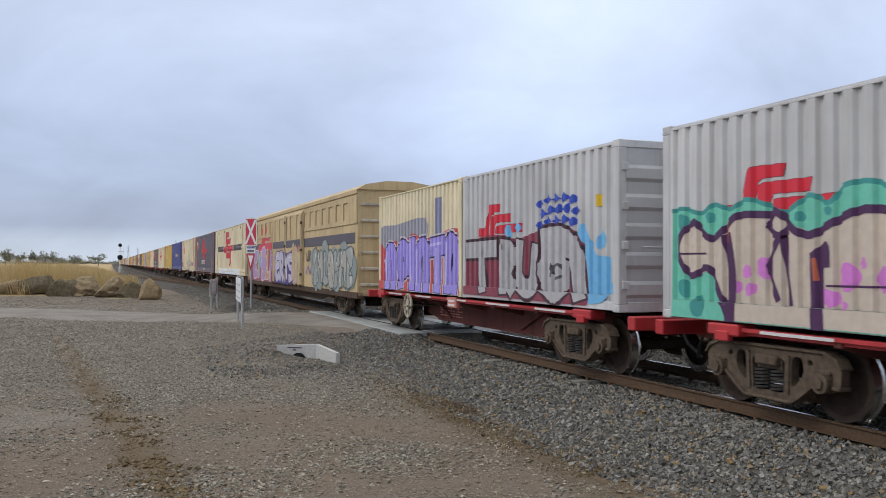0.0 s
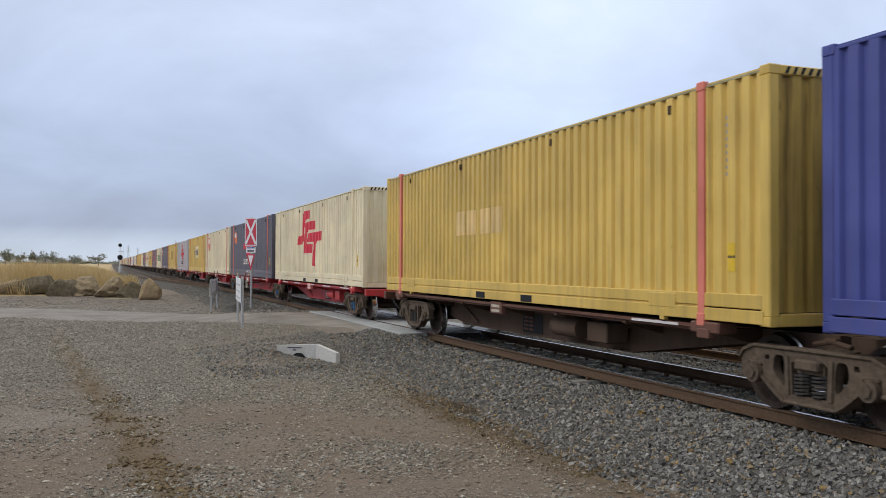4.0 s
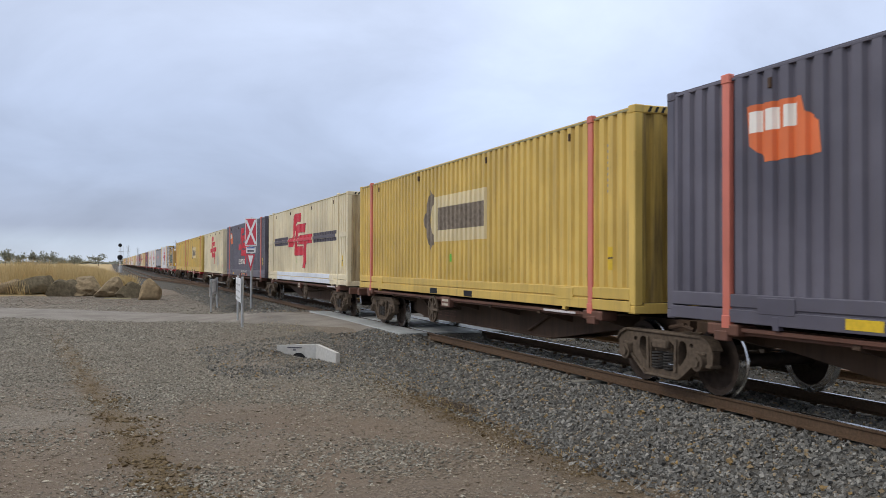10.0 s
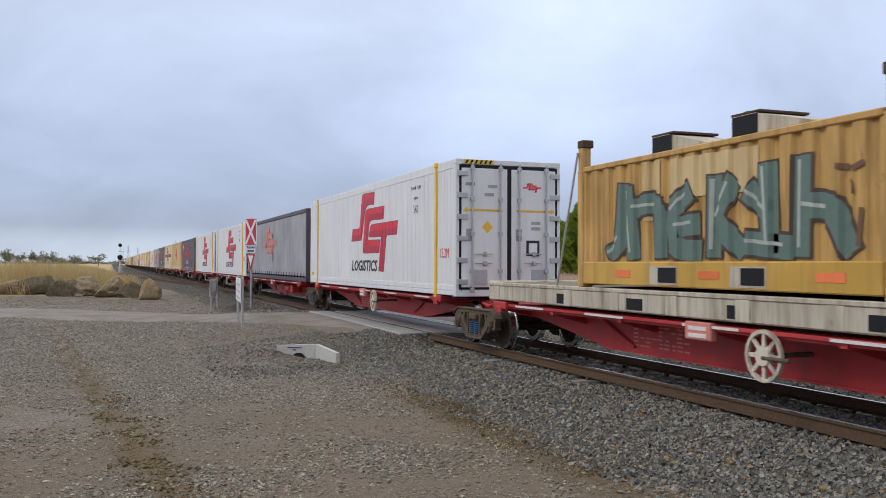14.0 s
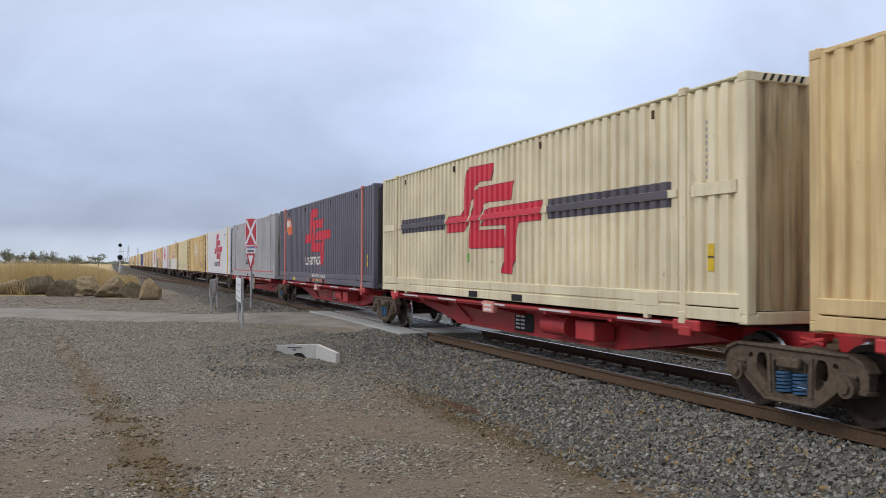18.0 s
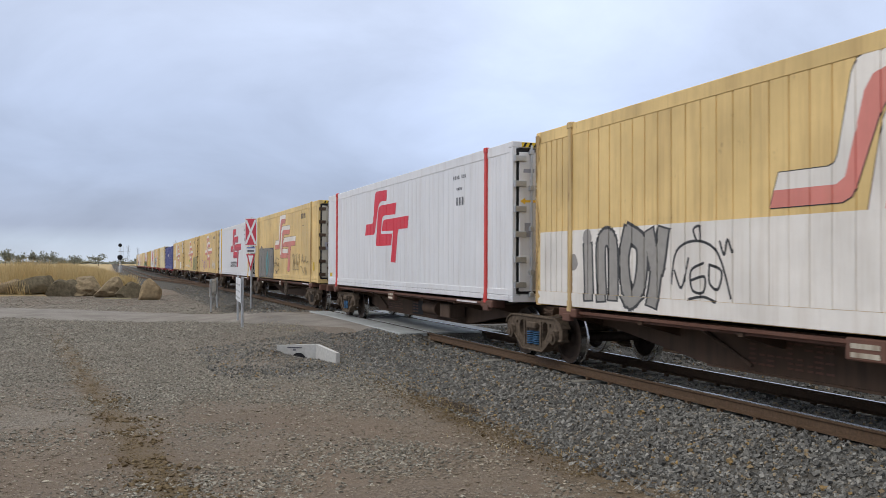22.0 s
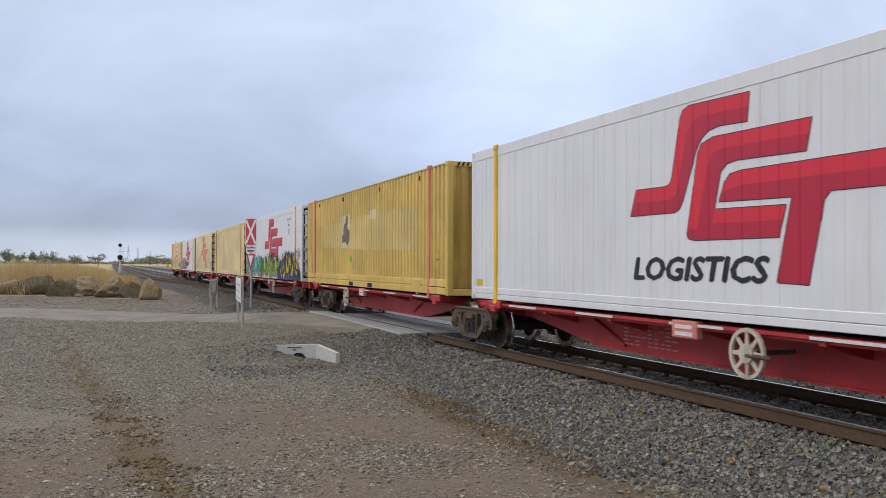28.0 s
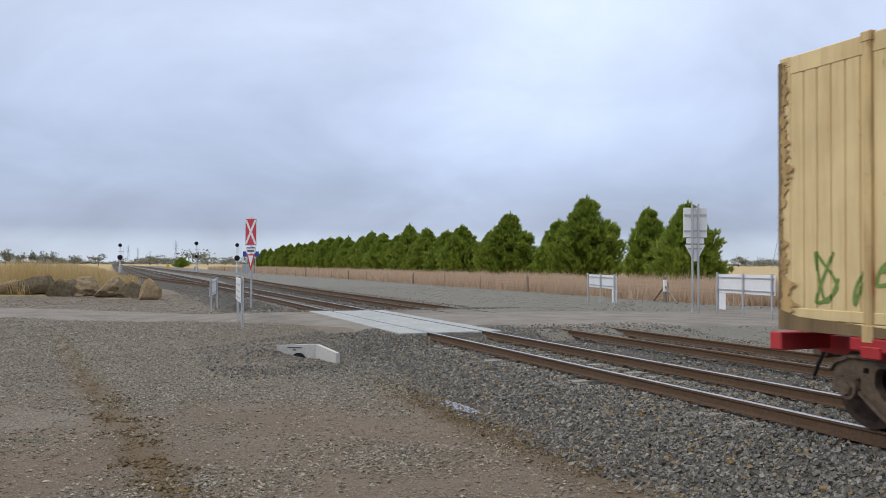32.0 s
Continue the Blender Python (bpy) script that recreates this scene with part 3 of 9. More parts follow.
def scatter(name, points, sizes, mat, label, category, flat=0.7, seed=1, small=False):
    """Loose stones, joined into one mesh: irregular eight-cornered lumps."""
    rng = np.random.default_rng(seed)
    n = len(points)
    # broken stone: a block with its corners pushed about, flat-faced
    ico = np.array([(x, y, z) for z in (-1, 1) for y in (-1, 1) for x in (-1, 1)], dtype=float) * 0.66
    tri = np.array([(0, 2, 3), (0, 3, 1), (4, 5, 7), (4, 7, 6), (0, 1, 5), (0, 5, 4), (2, 6, 7), (2, 7, 3), (0, 4, 6), (0, 6, 2), (1, 3, 7), (1, 7, 5)])
    if small:      # six corners are enough for grit
        ico = np.array([(1, 0, 0), (-1, 0, 0), (0, 1, 0), (0, -1, 0), (0, 0, 1), (0, 0, -1)], dtype=float)
        tri = np.array([(0, 2, 4), (2, 1, 4), (1, 3, 4), (3, 0, 4), (2, 0, 5), (1, 2, 5), (3, 1, 5), (0, 3, 5)])
    k = len(ico)
    v = ico[None] * (1 + rng.uniform(-0.45, 0.30, (n, k, 1))) + rng.uniform(-0.16, 0.16, (n, k, 3))
    v = v * rng.uniform(0.6, 1.25, (n, 1, 3))
    q = rng.normal(size=(n, 4))
    q /= np.linalg.norm(q, axis=1, keepdims=True)
    w, x, y, z = q.T
    R = np.stack([np.stack([1 - 2 * (y * y + z * z), 2 * (x * y - z * w), 2 * (x * z + y * w)], -1), np.stack([2 * (x * y + z * w), 1 - 2 * (x * x + z * z), 2 * (y * z - x * w)], -1), np.stack([2 * (x * z - y * w), 2 * (y * z + x * w), 1 - 2 * (x * x + y * y)], -1)], 1)
    v = np.einsum("nij,nkj->nki", R, v) * (np.asarray(sizes)[:, None, None] / 2)
    v[:, :, 2] *= flat
    v += np.asarray(points)[:, None, :]
    f = (tri[None] + k * np.arange(n)[:, None, None]).reshape(-1, 3)
    me = bpy.data.meshes.new(name)
    me.vertices.add(n * k)
    me.vertices.foreach_set("co", v.reshape(-1))
    me.loops.add(len(f) * 3)
    me.loops.foreach_set("vertex_index", f.reshape(-1).astype(np.int32))
    me.polygons.add(len(f))
    me.polygons.foreach_set("loop_start", np.arange(len(f), dtype=np.int32) * 3)
    me.update(calc_edges=True)
    me.shade_flat()
    me.materials.append(mat)
    return tagged(new(name, me), label, category, kind="stuff")


def in_puddle(x, y):
    return ((x - 5.06) / 0.20) ** 2 + ((y - 12.75) / 0.80) ** 2 < 1 + 0.5 * noise.noise((x * 9, y * 4, 5))


def ballast_stones():
    rng = random.Random(5)
    pts, sz = [], []
    for _ in range(104000):
        y = 4.0 + 26.0 * rng.random() ** 1.5
        x = rng.uniform(4.75, 10.3) if rng.random() < 0.84 else rng.uniform(10.3, 15.0)
        if (20.5 if 6.55 < x < 9.4 else 22.7) < y < 31.4:
            continue
        if min(abs(x - TRACK - RAILGAP), abs(x - TRACK + RAILGAP)) < 0.1:
            continue
        if in_puddle(x, y):
            continue
        edge = 5.15 + 0.35 * noise.noise((0, y * 0.8, 4))
        if x < edge and rng.random() < 0.6:
            continue
        d = rng.choice((0.030, 0.036, 0.042, 0.048, 0.054, 0.060, 0.070))
        pts.append((x, y, max(bed_top(x, y), ground_z(x, y)) + rng.uniform(-0.012, 0.018)))
        sz.append(d)
    for _ in range(14000):
        y = 31.5 + 45 * rng.random() ** 1.5
        x = rng.uniform(4.6, 15.0)
        if min(abs(x - TRACK - RAILGAP), abs(x - TRACK + RAILGAP)) < 0.12:
            continue
        pts.append((x, y, max(ballast_section(x, y), ground_z(x, y)) + rng.uniform(0, 0.02)))
        sz.append(rng.uniform(0.05, 0.1))
    for _ in range(9000):      # stone spilt round the headwall and up to the road
        x, y = 5.3 - 3.4 * rng.random() ** 1.4, 15.0 + 8.0 * rng.random()
        if rng.random() > smooth((y - 14.5 + 0.9 * (x - 4.6)) / 2.5) + 0.3 * noise.noise((x, y, 2)):
            continue
        pts.append((x, y, max(bed_top(x, y), ground_z(x, y)) + rng.uniform(-0.008, 0.012)))
        sz.append(rng.choice((0.03, 0.038, 0.044, 0.052, 0.062)))
    scatter("ballast_stones", pts, sz, M["ballast"], "loose grey crushed ballast stones beside the rails", "ballast", 0.9)
    pts, sz, chips, csz = [], [], [], []
    for _ in range(205000):
        y = 5.5 + 31 * rng.random() ** 1.6
        x = -0.16 * y - 2.0 + (7.2 + 0.16 * y) * rng.random()
        if x > 5.4:
            continue
        if in_puddle(x, y):
            continue
        thick = smooth((y - 10.5) / 6.5) + 1.3 * noise.noise((x * 0.5, y * 0.5, 12))
        keep = 0.36 + 0.42 * max(0.0, min(1.0, thick)) + 0.8 * noise.noise((x * 0.45, y * 0.45, 7)) + 0.6 * noise.noise((x * 2.1, y * 2.1, 3))
        keep -= 0.7 * math.exp(-((x - rut_x(y)) / 0.26) ** 2)
        if rng.random() > keep + 0.2:
            continue
        d = min(0.085, 0.012 + 0.014 * rng.expovariate(1.0))
        if rng.random() < 0.15 + 0.8 * thick:
            d = rng.choice((0.018, 0.024, 0.030, 0.038, 0.048))
            chips.append((x, y, ground_z(x, y) + d * 0.15))
            csz.append(d)
        else:
            pts.append((x, y, ground_z(x, y) + d * 0.08))
            sz.append(d)
    for _ in range(22000):
        y = 26.0 + 38 * rng.random()
        x = rng.uniform(-0.2 * y, 5.5)
        if abs(y - road_y(x)) < 3.4 and rng.random() < 0.7:
            continue
        d = rng.uniform(0.03, 0.085)
        chips.append((x, y, max(ground_z(x, y), ballast_section(x, y) if x > 4.6 else -9) + d * 0.1))
        csz.append(d)
    scatter("yard_chips", chips, csz, M["chip"], "grey crushed stone strewn over the yard", "gravel", 0.6, 11)
    for _ in range(9000):      # the wide shoulder between siding and fence
        y = 12.0 + 60 * rng.random() ** 1.6
        x = rng.uniform(14.6, 27.0)
        if abs(y - 25.0) < 4.2 and rng.random() < 0.8:
            continue
        d = rng.uniform(0.03, 0.10)
        pts.append((x, y, ground_z(x, y) + d * 0.1))
        sz.append(d)
    scatter("yard_pebbles", pts, sz, M["pebble"], "small loose stones strewn over the gravel yard", "gravel", 0.42, 9, True)


def soil_trail():
    """Clods thrown up along the wheel track."""
    rng = random.Random(77)
    pts, sz = [], []
    for _ in range(13000):
        y = 6.0 + 24 * rng.random() ** 1.4
        x = rut_x(y) + rng.gauss(0, 0.12 + 0.2 * max(0, noise.noise((0, y * 0.7, 3))))
        d = min(0.07, 0.010 + 0.008 * rng.expovariate(1.0))
        pts.append((x, y, ground_z(x, y) + d * 0.10))
        sz.append(d)
    for _ in range(800):      # larger clods where a wheel has churned the soil
        y = 7.5 + 8 * rng.random() ** 1.5
        x = rut_x(y) + rng.gauss(0.05, 0.2)
        if noise.noise((x * 1.2, y * 1.9, 21)) < 0.12:
            continue
        pts.append((x, y, ground_z(x, y) + 0.012))
        sz.append(rng.uniform(0.04, 0.09))
    for _ in range(5000):
        y = 8.0 + 9 * rng.random()
        x = 4.75 + 0.3 * noise.noise((0, y * 0.5, 9)) + rng.gauss(0, 0.22)
        d = min(0.06, 0.012 + 0.010 * rng.expovariate(1.0))
        pts.append((x, y, max(ground_z(x, y), ballast_section(x, y)) + d * 0.2))
        sz.append(d)
    scatter("soil_clods", pts, sz, stones("brown_soil", [(0.105, 0.073, 0.036), (0.175, 0.125, 0.064), (0.135, 0.094, 0.048), (0.24, 0.178, 0.095)]), "crumbs of brown soil along an old wheel track", "soil", 0.6, 19, True)


ballast_stones()
soil_trail()


def crossing_panels():
    """Concrete slabs between and beside the rails at the level crossing."""
    t = thing("level_crossing_deck", "grey worn concrete slabs set between the rails of a level crossing", "level crossing", kind="structure")
    for x0, x1 in ((6.62, TRACK - RAILGAP - 0.05), (TRACK - RAILGAP + 0.09, TRACK + RAILGAP - 0.09), (TRACK + RAILGAP + 0.05, 9.35)):
        for i in range(4):
            y0 = 20.6 + i * 2.62
            part("slab", Shape().box(x0, x1, y0, y0 + 2.6, -0.20, -0.004, 0.015), M["slab"], t)
    return t


crossing_panels()


# ---------------------------------------------------------------- rolling stock: running gear
def wheel_shape():
    return Shape().lathe([(-0.075, 0.10), (-0.07, 0.12), (-0.03, 0.16), (-0.02, 0.33), (-0.068, 0.36), (-0.068, 0.43), (0.045, 0.437), (0.055, 0.462), (0.075, 0.457), (0.075, 0.36), (0.02, 0.33), (0.01, 0.16), (0.05, 0.12), (0.06, 0.10)], 32, 0)


def cut_plate(outer, holes, x0, x1):
    """A flat plate in the (y, z) plane with holes, from x0 to x1."""
    bm = bmesh.new()
    edges = []
    for loop in [outer] + holes:
        vs = [bm.verts.new((x0, p[0], p[1])) for p in loop]
        edges += [bm.edges.new((vs[i], vs[(i + 1) % len(vs)])) for i in range(len(vs))]
    bmesh.ops.triangle_fill(bm, use_beauty=True, use_dissolve=False, edges=edges)
    ext = bmesh.ops.extrude_face_region(bm, geom=bm.faces[:])
    for g in ext["geom"]:
        if isinstance(g, bmesh.types.BMVert):
            g.co.x = x1
    bm.verts.index_update()
    s = Shape().add([tuple(q.co) for q in bm.verts], [tuple(q.index for q in f.verts) for f in bm.faces])
    bm.free()
    return s


def soft_loop(pts, c=0.25):
    """An outline with its corners cut twice."""
    for _ in range(2):
        out = []
        for i in range(len(pts)):
            (x0, y0), (x1, y1) = pts[i], pts[(i + 1) % len(pts)]
            out += [(x0 + (x1 - x0) * c, y0 + (y1 - y0) * c), (x1 + (x0 - x1) * c, y1 + (y0 - y1) * c)]
        pts = out
    return pts


BASE = 0.945          # the frame was drawn for a longer wheelbase


def side_frame_shape():
    """Cast side frame: flat top, pedestal jaws over the bearings, windows either side of the spring nest."""
    half = [(0.30, 0.150), (0.42, 0.165), (0.52, 0.235), (0.76, 0.400), (0.765, 0.545), (1.02, 0.555), (1.03, 0.380), (1.10, 0.380), (1.145, 0.44), (1.155, 0.60), (1.09, 0.690), (0.92, 0.750), (0.50, 0.765)]
    outer = half + [(-a, z) for a, z in reversed(half)]
    holes = [[(-0.265, 0.255), (0.265, 0.255), (0.285, 0.60), (0.18, 0.655), (-0.18, 0.655), (-0.285, 0.60)]]
    for k in (-1, 1):
        holes.append(soft_loop([(k * 0.375, 0.36), (k * 0.43, 0.33), (k * 0.60, 0.50), (k * 0.56, 0.675), (k * 0.40, 0.675)], 0.2))
        holes.append(soft_loop([(k * 0.655, 0.60), (k * 0.74, 0.60), (k * 0.72, 0.66), (k * 0.65, 0.66)], 0.2))
    s = cut_plate(outer, holes, -0.055, 0.055)
    # flanges along chord, jaws and tension member
    s.box(-0.085, 0.085, -0.93, 0.93, 0.735, 0.775, 0.012).box(-0.09, 0.09, -0.40, 0.40, 0.145, 0.185, 0.012)
    for k in (-1, 1):
        s.prism([(k * 0.40, 0.150), (k * 0.53, 0.222), (k * 0.775, 0.390), (k * 0.760, 0.425), (k * 0.51, 0.262), (k * 0.40, 0.19)], 0, -0.085, 0.085)
        s.prism([(k * 0.92, 0.735), (k * 1.09, 0.675), (k * 1.165, 0.59), (k * 1.175, 0.61), (k * 1.10, 0.71), (k * 0.93, 0.775)], 0, -0.085, 0.085)
        s.box(-0.085, 0.085, k * 1.03, k * 1.15, 0.375, 0.42, 0.01)
        s.prism([(k * 0.30, 0.25), (k * 0.36, 0.25), (k * 0.375, 0.68), (k * 0.32, 0.68)], 0, -0.078, 0.078)
        s.box(-0.07, 0.07, k * 0.78, k * 1.0, 0.525, 0.575, 0.012)
    s.box(-0.11, 0.02, -0.19, 0.19, 0.54, 0.66, 0.02)
    s.v = [(x, y * BASE, z) for x, y, z in s.v]
    return s


def spring_shape():
    """One coil: a bar wound six times."""
    s = Shape()
    turns, seg = 6, 10
    vs, fs = [], []
    for i in range(turns * seg + 1):
        a = 2 * math.pi * i / seg
        z = 0.262 + 0.24 * i / (turns * seg)
        for r, dz in ((0.075, -0.012), (0.105, -0.012), (0.105, 0.012), (0.075, 0.012)):
            vs.append((r * math.cos(a), r * math.sin(a), z + dz))
        if i:
            p, q = 4 * (i - 1), 4 * i
            fs += [(p + k, p + (k + 1) % 4, q + (k + 1) % 4, q + k) for k in range(4)]
    return s.add(vs, fs)


def wheel_mesh():
    """The wheel's tread is ground bright by the rail; web and rim are dull."""
    if "wheel:" not in MESHES:
        me = shared("wheel:", wheel_shape)
        me.materials.append(M["tread"])
        for p in me.polygons:
            r = math.hypot(p.center.y, p.center.z)
            if r > 0.405:
                p.material_index = 1
    return MESHES["wheel:"]


def bogie(parent, y, blue=False):
    """Three-piece freight bogie centred y metres along its wagon, with the rail tops at z = 0."""
    b = part("bogie", shared("bogie:bolster", lambda: Shape().prism([(-1.05, 0.50), (1.05, 0.50), (1.05, 0.60), (0.5, 0.78), (-0.5, 0.78), (-1.05, 0.60)], 1, -0.20, 0.20).box(-0.3, 0.3, -0.3, 0.3, 0.74, 0.84, 0.02)),
             M["bogie"], parent, "rusty brown cast steel three-piece bogie", pose(0, y, 0))
    for k in (-1, 1):
        part("side_frame", shared("side_frame:", side_frame_shape), M["bogie"], b, m=pose(k * 1.02, 0, 0))
        for e in (-0.13, 0.13):
            part("spring", shared("spring:", spring_shape), M["spring_blue" if blue else "spring"], b, "blue coil spring" if blue else "", m=pose(k * 1.02, e, 0))
        for j in (-1, 1):
            w = part("wheel", wheel_mesh(), M["wheel"], b, m=pose(k * RAILGAP, j * 0.84, 0.437, 0, 0, 0 if k < 0 else 180))
            WHEELS.append((w, k))
            part("bearing", shared("bearing:", lambda: Shape().tube((-0.10, 0, 0), (0.10, 0, 0), 0.115, 0.115, 14).tube((-0.13, 0, 0), (-0.09, 0, 0), 0.07, 0.07, 6)), M["bogie"], b, m=pose(k * 1.04, j * 0.84, 0.437, 0, 0, 0 if k < 0 else 180))
    for j in (-1, 1):
        part("axle", shared("axle:", lambda: Shape().tube((-0.95, 0, 0), (0.95, 0, 0), 0.085, 0.085, 12)), M["wheel"], b, m=pose(0, j * 0.84, 0.437))
        part("brake_beam", shared("brake_beam:", lambda: Shape().box(-0.85, 0.85, -0.04, 0.04, 0.32, 0.42, 0.01)), M["bogie"], b, m=pose(0, j * 0.38, 0))
    return b


WHEELS = []
MOVERS = []          # (thing, distance along the train ruler of its centre, x, z)


def on_train(ob, u, x=TRACK, z=0.0):
    ob.matrix_basis = pose(x, u, z)
    MOVERS.append((ob, u, x, z))
    return ob


# ---------------------------------------------------------------- flat wagons
def sill_shape(half):
    """Fish-bellied spine of a skeletal wagon; each end runs out thin over its bogie."""
    s = Shape()
    for x in (-0.56, 0.44):
        s.prism([(-half, 0.70), (-half, 0.90), (half, 0.90), (half, 0.70), (half - 1.6, 0.68), (half - 4.1, 0.34), (-half + 4.1, 0.34), (-half + 1.6, 0.68)], 0, x, x + 0.12)
    s.box(-0.44, 0.44, -half, half, 0.80, 0.89)
    s.box(-0.60, 0.60, -half + 4.1, half - 4.1, 0.325, 0.355)
    return s


def wagon(u, half, red, bogies, hand=None, seed=0, coupled=(False, False), blue=False, frame_mat=None):
    """One skeletal container flat; bogies: distances along it, + is towards its rear."""
    mat = frame_mat or (M["wagon_red"] if red else M["wagon_brown"])
    rim = M["wagon_red"] if red else M["wagon_rim"]
    t = thing("container_wagon", "bright red skeletal container wagon with a fish-bellied spine" if red else "dirty brown skeletal container wagon with a fish-bellied spine", "rail wagon", group="container wagons of the train")
    part("centre_sill", shared("centre_sill:%.2f" % half, lambda: sill_shape(half)), mat, t)
    for k in (-1, 1):
        part("side_rail", shared("side_rail:%.2f" % half, lambda: Shape().box(-0.07, 0.07, -half + 1.2, half - 1.2, 0.895, 0.945, 0.008).box(-0.015, 0.015, -half + 1.2, half - 1.2, 0.86, 0.90)), rim, t, m=pose(k * 1.16, 0, 0))
    n = 7
    for i in range(n):
        y = (-half + 1.3) + (2 * half - 2.6) * i / (n - 1)
        part("cross_bearer", shared("cross_bearer:", lambda: Shape().prism([(-1.2, 0.90), (1.2, 0.90), (1.2, 0.84), (0.5, 0.66), (-0.5, 0.66), (-1.2, 0.84)], 1, -0.05, 0.05)), mat, t, m=pose(0, y, 0))
    for k in (-1, 1):
        for j in (-1, 1):
            part("pedestal", shared("pedestal:", lambda: Shape().box(-0.17, 0.12, -0.28, 0.28, 0.84, 0.985, 0.02).box(-0.19, -0.10, -0.12, 0.12, 0.78, 0.90, 0.01)), rim, t, m=pose(k * 1.12, j * (half - 1.45), 0, 0, 0, 0 if k < 0 else 180))
    for j in (-1, 1):
        part("brace", shared("brace:%.2f:%d" % (half, j), lambda: Shape().tube((-0.60, j * (half - 3.9), 0.84), (-0.60, j * (half - 5.0), 0.42), 0.028, 0.025, 6)), mat, t)
        if coupled[0 if j < 0 else 1]:
            part("headstock", shared("headstock:%.2f:%d" % (half, j), lambda: Shape().box(-1.25, 1.25, j * half, j * (half - 0.18), 0.75, 0.95, 0.015)), rim, t)
            part("coupler", shared("coupler:%.2f:%d" % (half, j), lambda: Shape().box(-0.10, 0.10, j * half, j * (half + 0.42), 0.62, 0.80, 0.02).box(-0.17, 0.13, j * (half + 0.30), j * (half + 0.52), 0.58, 0.84, 0.03)), M["bogie"], t)
            part("air_hose", shared("air_hose:%.2f:%d" % (half, j), lambda: Shape().tube((-0.45, j * half, 0.74), (-0.43, j * (half + 0.12), 0.55), 0.022, 0.022, 8).tube((-0.43, j * (half + 0.12), 0.56), (-0.33, j * (half + 0.3), 0.38), 0.022, 0.022, 8)), M["black"], t)
        else:
            part("joint_pin", shared("joint_pin:%.2f:%d" % (half, j), lambda: Shape().box(-0.28, 0.28, j * (half - 0.1), j * (half + 0.22), 0.74, 0.90, 0.03).tube((-0.75, j * half, 0.86), (-0.75, j * (half + 0.35), 0.80), 0.03, 0.03, 8)), mat, t)
    for y in bogies:
        bogie(t, y, blue)
    rng = random.Random(seed)
    # white reflective strips along the near side rail
    for i in range(5 if red else 1):
        y = -half + 2.6 + i * (2 * half - 5.2) / (4 if red else 1.6)
        part("reflector", shared("reflector:", lambda: Shape().box(-0.004, 0.002, -0.55, 0.55, -0.018, 0.018)), M["reflector"], t, "white reflective strip", m=pose(-1.233, y, 0.918))
    box = part("placard", shared("placard:", lambda: Shape().box(-0.06, 0.05, -0.26, 0.26, 0.74, 0.97, 0.015)), M["logo_pink"] if red else rim, t, "faded red identification plate", m=pose(-1.20, 0.2, 0))
    for i in range(2):
        part("marking", shared("marking:", lambda: Shape().box(-0.003, 0.003, -0.18, 0.18, -0.025, 0.025)), M["reflector"] if red else M["dirty_white"], box, "pale lettering bar", m=pose(-0.063, 0, 0.89 - 0.09 * i))
    if hand is not None:
        h = part("handbrake_wheel", shared("handbrake_wheel:", handbrake_shape), M["dirty_white"] if red else M["bogie"], t, "pale spoked handbrake wheel" if red else "rusty spoked handbrake wheel", m=pose(-1.22, hand, 0.66))
        part("spindle", shared("spindle:", lambda: Shape().tube((0, 0, 0), (0.65, 0, 0), 0.03, 0.03, 8).tube((-0.05, 0.0, -0.02), (-0.05, -0.42, -0.02), 0.025, 0.025, 8)), M["bogie"], h)
    else:
        part("brake_reservoir", shared("brake_reservoir:", lambda: Shape().tube((0, -0.45, 0), (0, 0.45, 0), 0.17, 0.17, 14)), mat, t, m=pose(-0.80, -1.9, 0.62))
        part("equipment_box", shared("equipment_box:", lambda: Shape().box(-0.2, 0.2, -0.3, 0.3, -0.16, 0.16, 0.02)), mat, t, m=pose(-0.80, -3.1, 0.62))
        p = part("data_panel", shared("data_panel:", lambda: Shape().box(-0.004, 0.004, -0.42, 0.42, -0.18, 0.18)), M["black"], t, "black data panel", m=pose(-0.568, 0.0, 0.55))
        for i in range(4):
            for j in range(2):
                part("marking", shared("marking_small:", lambda: Shape().box(-0.003, 0.002, -0.085, 0.085, -0.02, 0.02)), M["reflector"] if red else M["wagon_rim"], p, "pale lettering bar" if red else "faded lettering bar", m=pose(-0.006, 0.27 - 0.22 * j, 0.11 - 0.075 * i))
    if rng.random() < 0.45:
        part("stencil_block", shared("stencil_block:", stencil_shape), M["logo_pink"] if red else M["wagon_rim"], t, "rows of small faded stencilling", m=pose(-0.566, 2.0, 0.0))["kind"] = "stuff"
    return on_train(t, u)


def stencil_shape():
    s = Shape()
    r = random.Random(3)
    for i in range(6):
        for j in range(9):
            if r.random() < 0.85:
                s.box(-0.003, 0.002, -0.7 + j * 0.16, -0.7 + j * 0.16 + r.uniform(0.08, 0.14), 0.44 + i * 0.06, 0.465 + i * 0.06)
    return s


def handbrake_shape():
    s = Shape().lathe([(-0.05, 0.255), (-0.05, 0.30), (-0.01, 0.30), (-0.01, 0.255)], 20, 0).lathe([(-0.06, 0.0), (-0.06, 0.115), (0.02, 0.115), (0.02, 0.0)], 16, 0)
    for i in range(8):
        a = i * math.pi / 4
        c, d = math.cos(a), math.sin(a)
        s.prism([(c * 0.06 - d * 0.03, d * 0.06 + c * 0.03), (c * 0.06 + d * 0.03, d * 0.06 - c * 0.03), (c * 0.265 + d * 0.022, d * 0.265 - c * 0.022), (c * 0.265 - d * 0.022, d * 0.265 + c * 0.022)], 0, -0.04, -0.015)
    return s


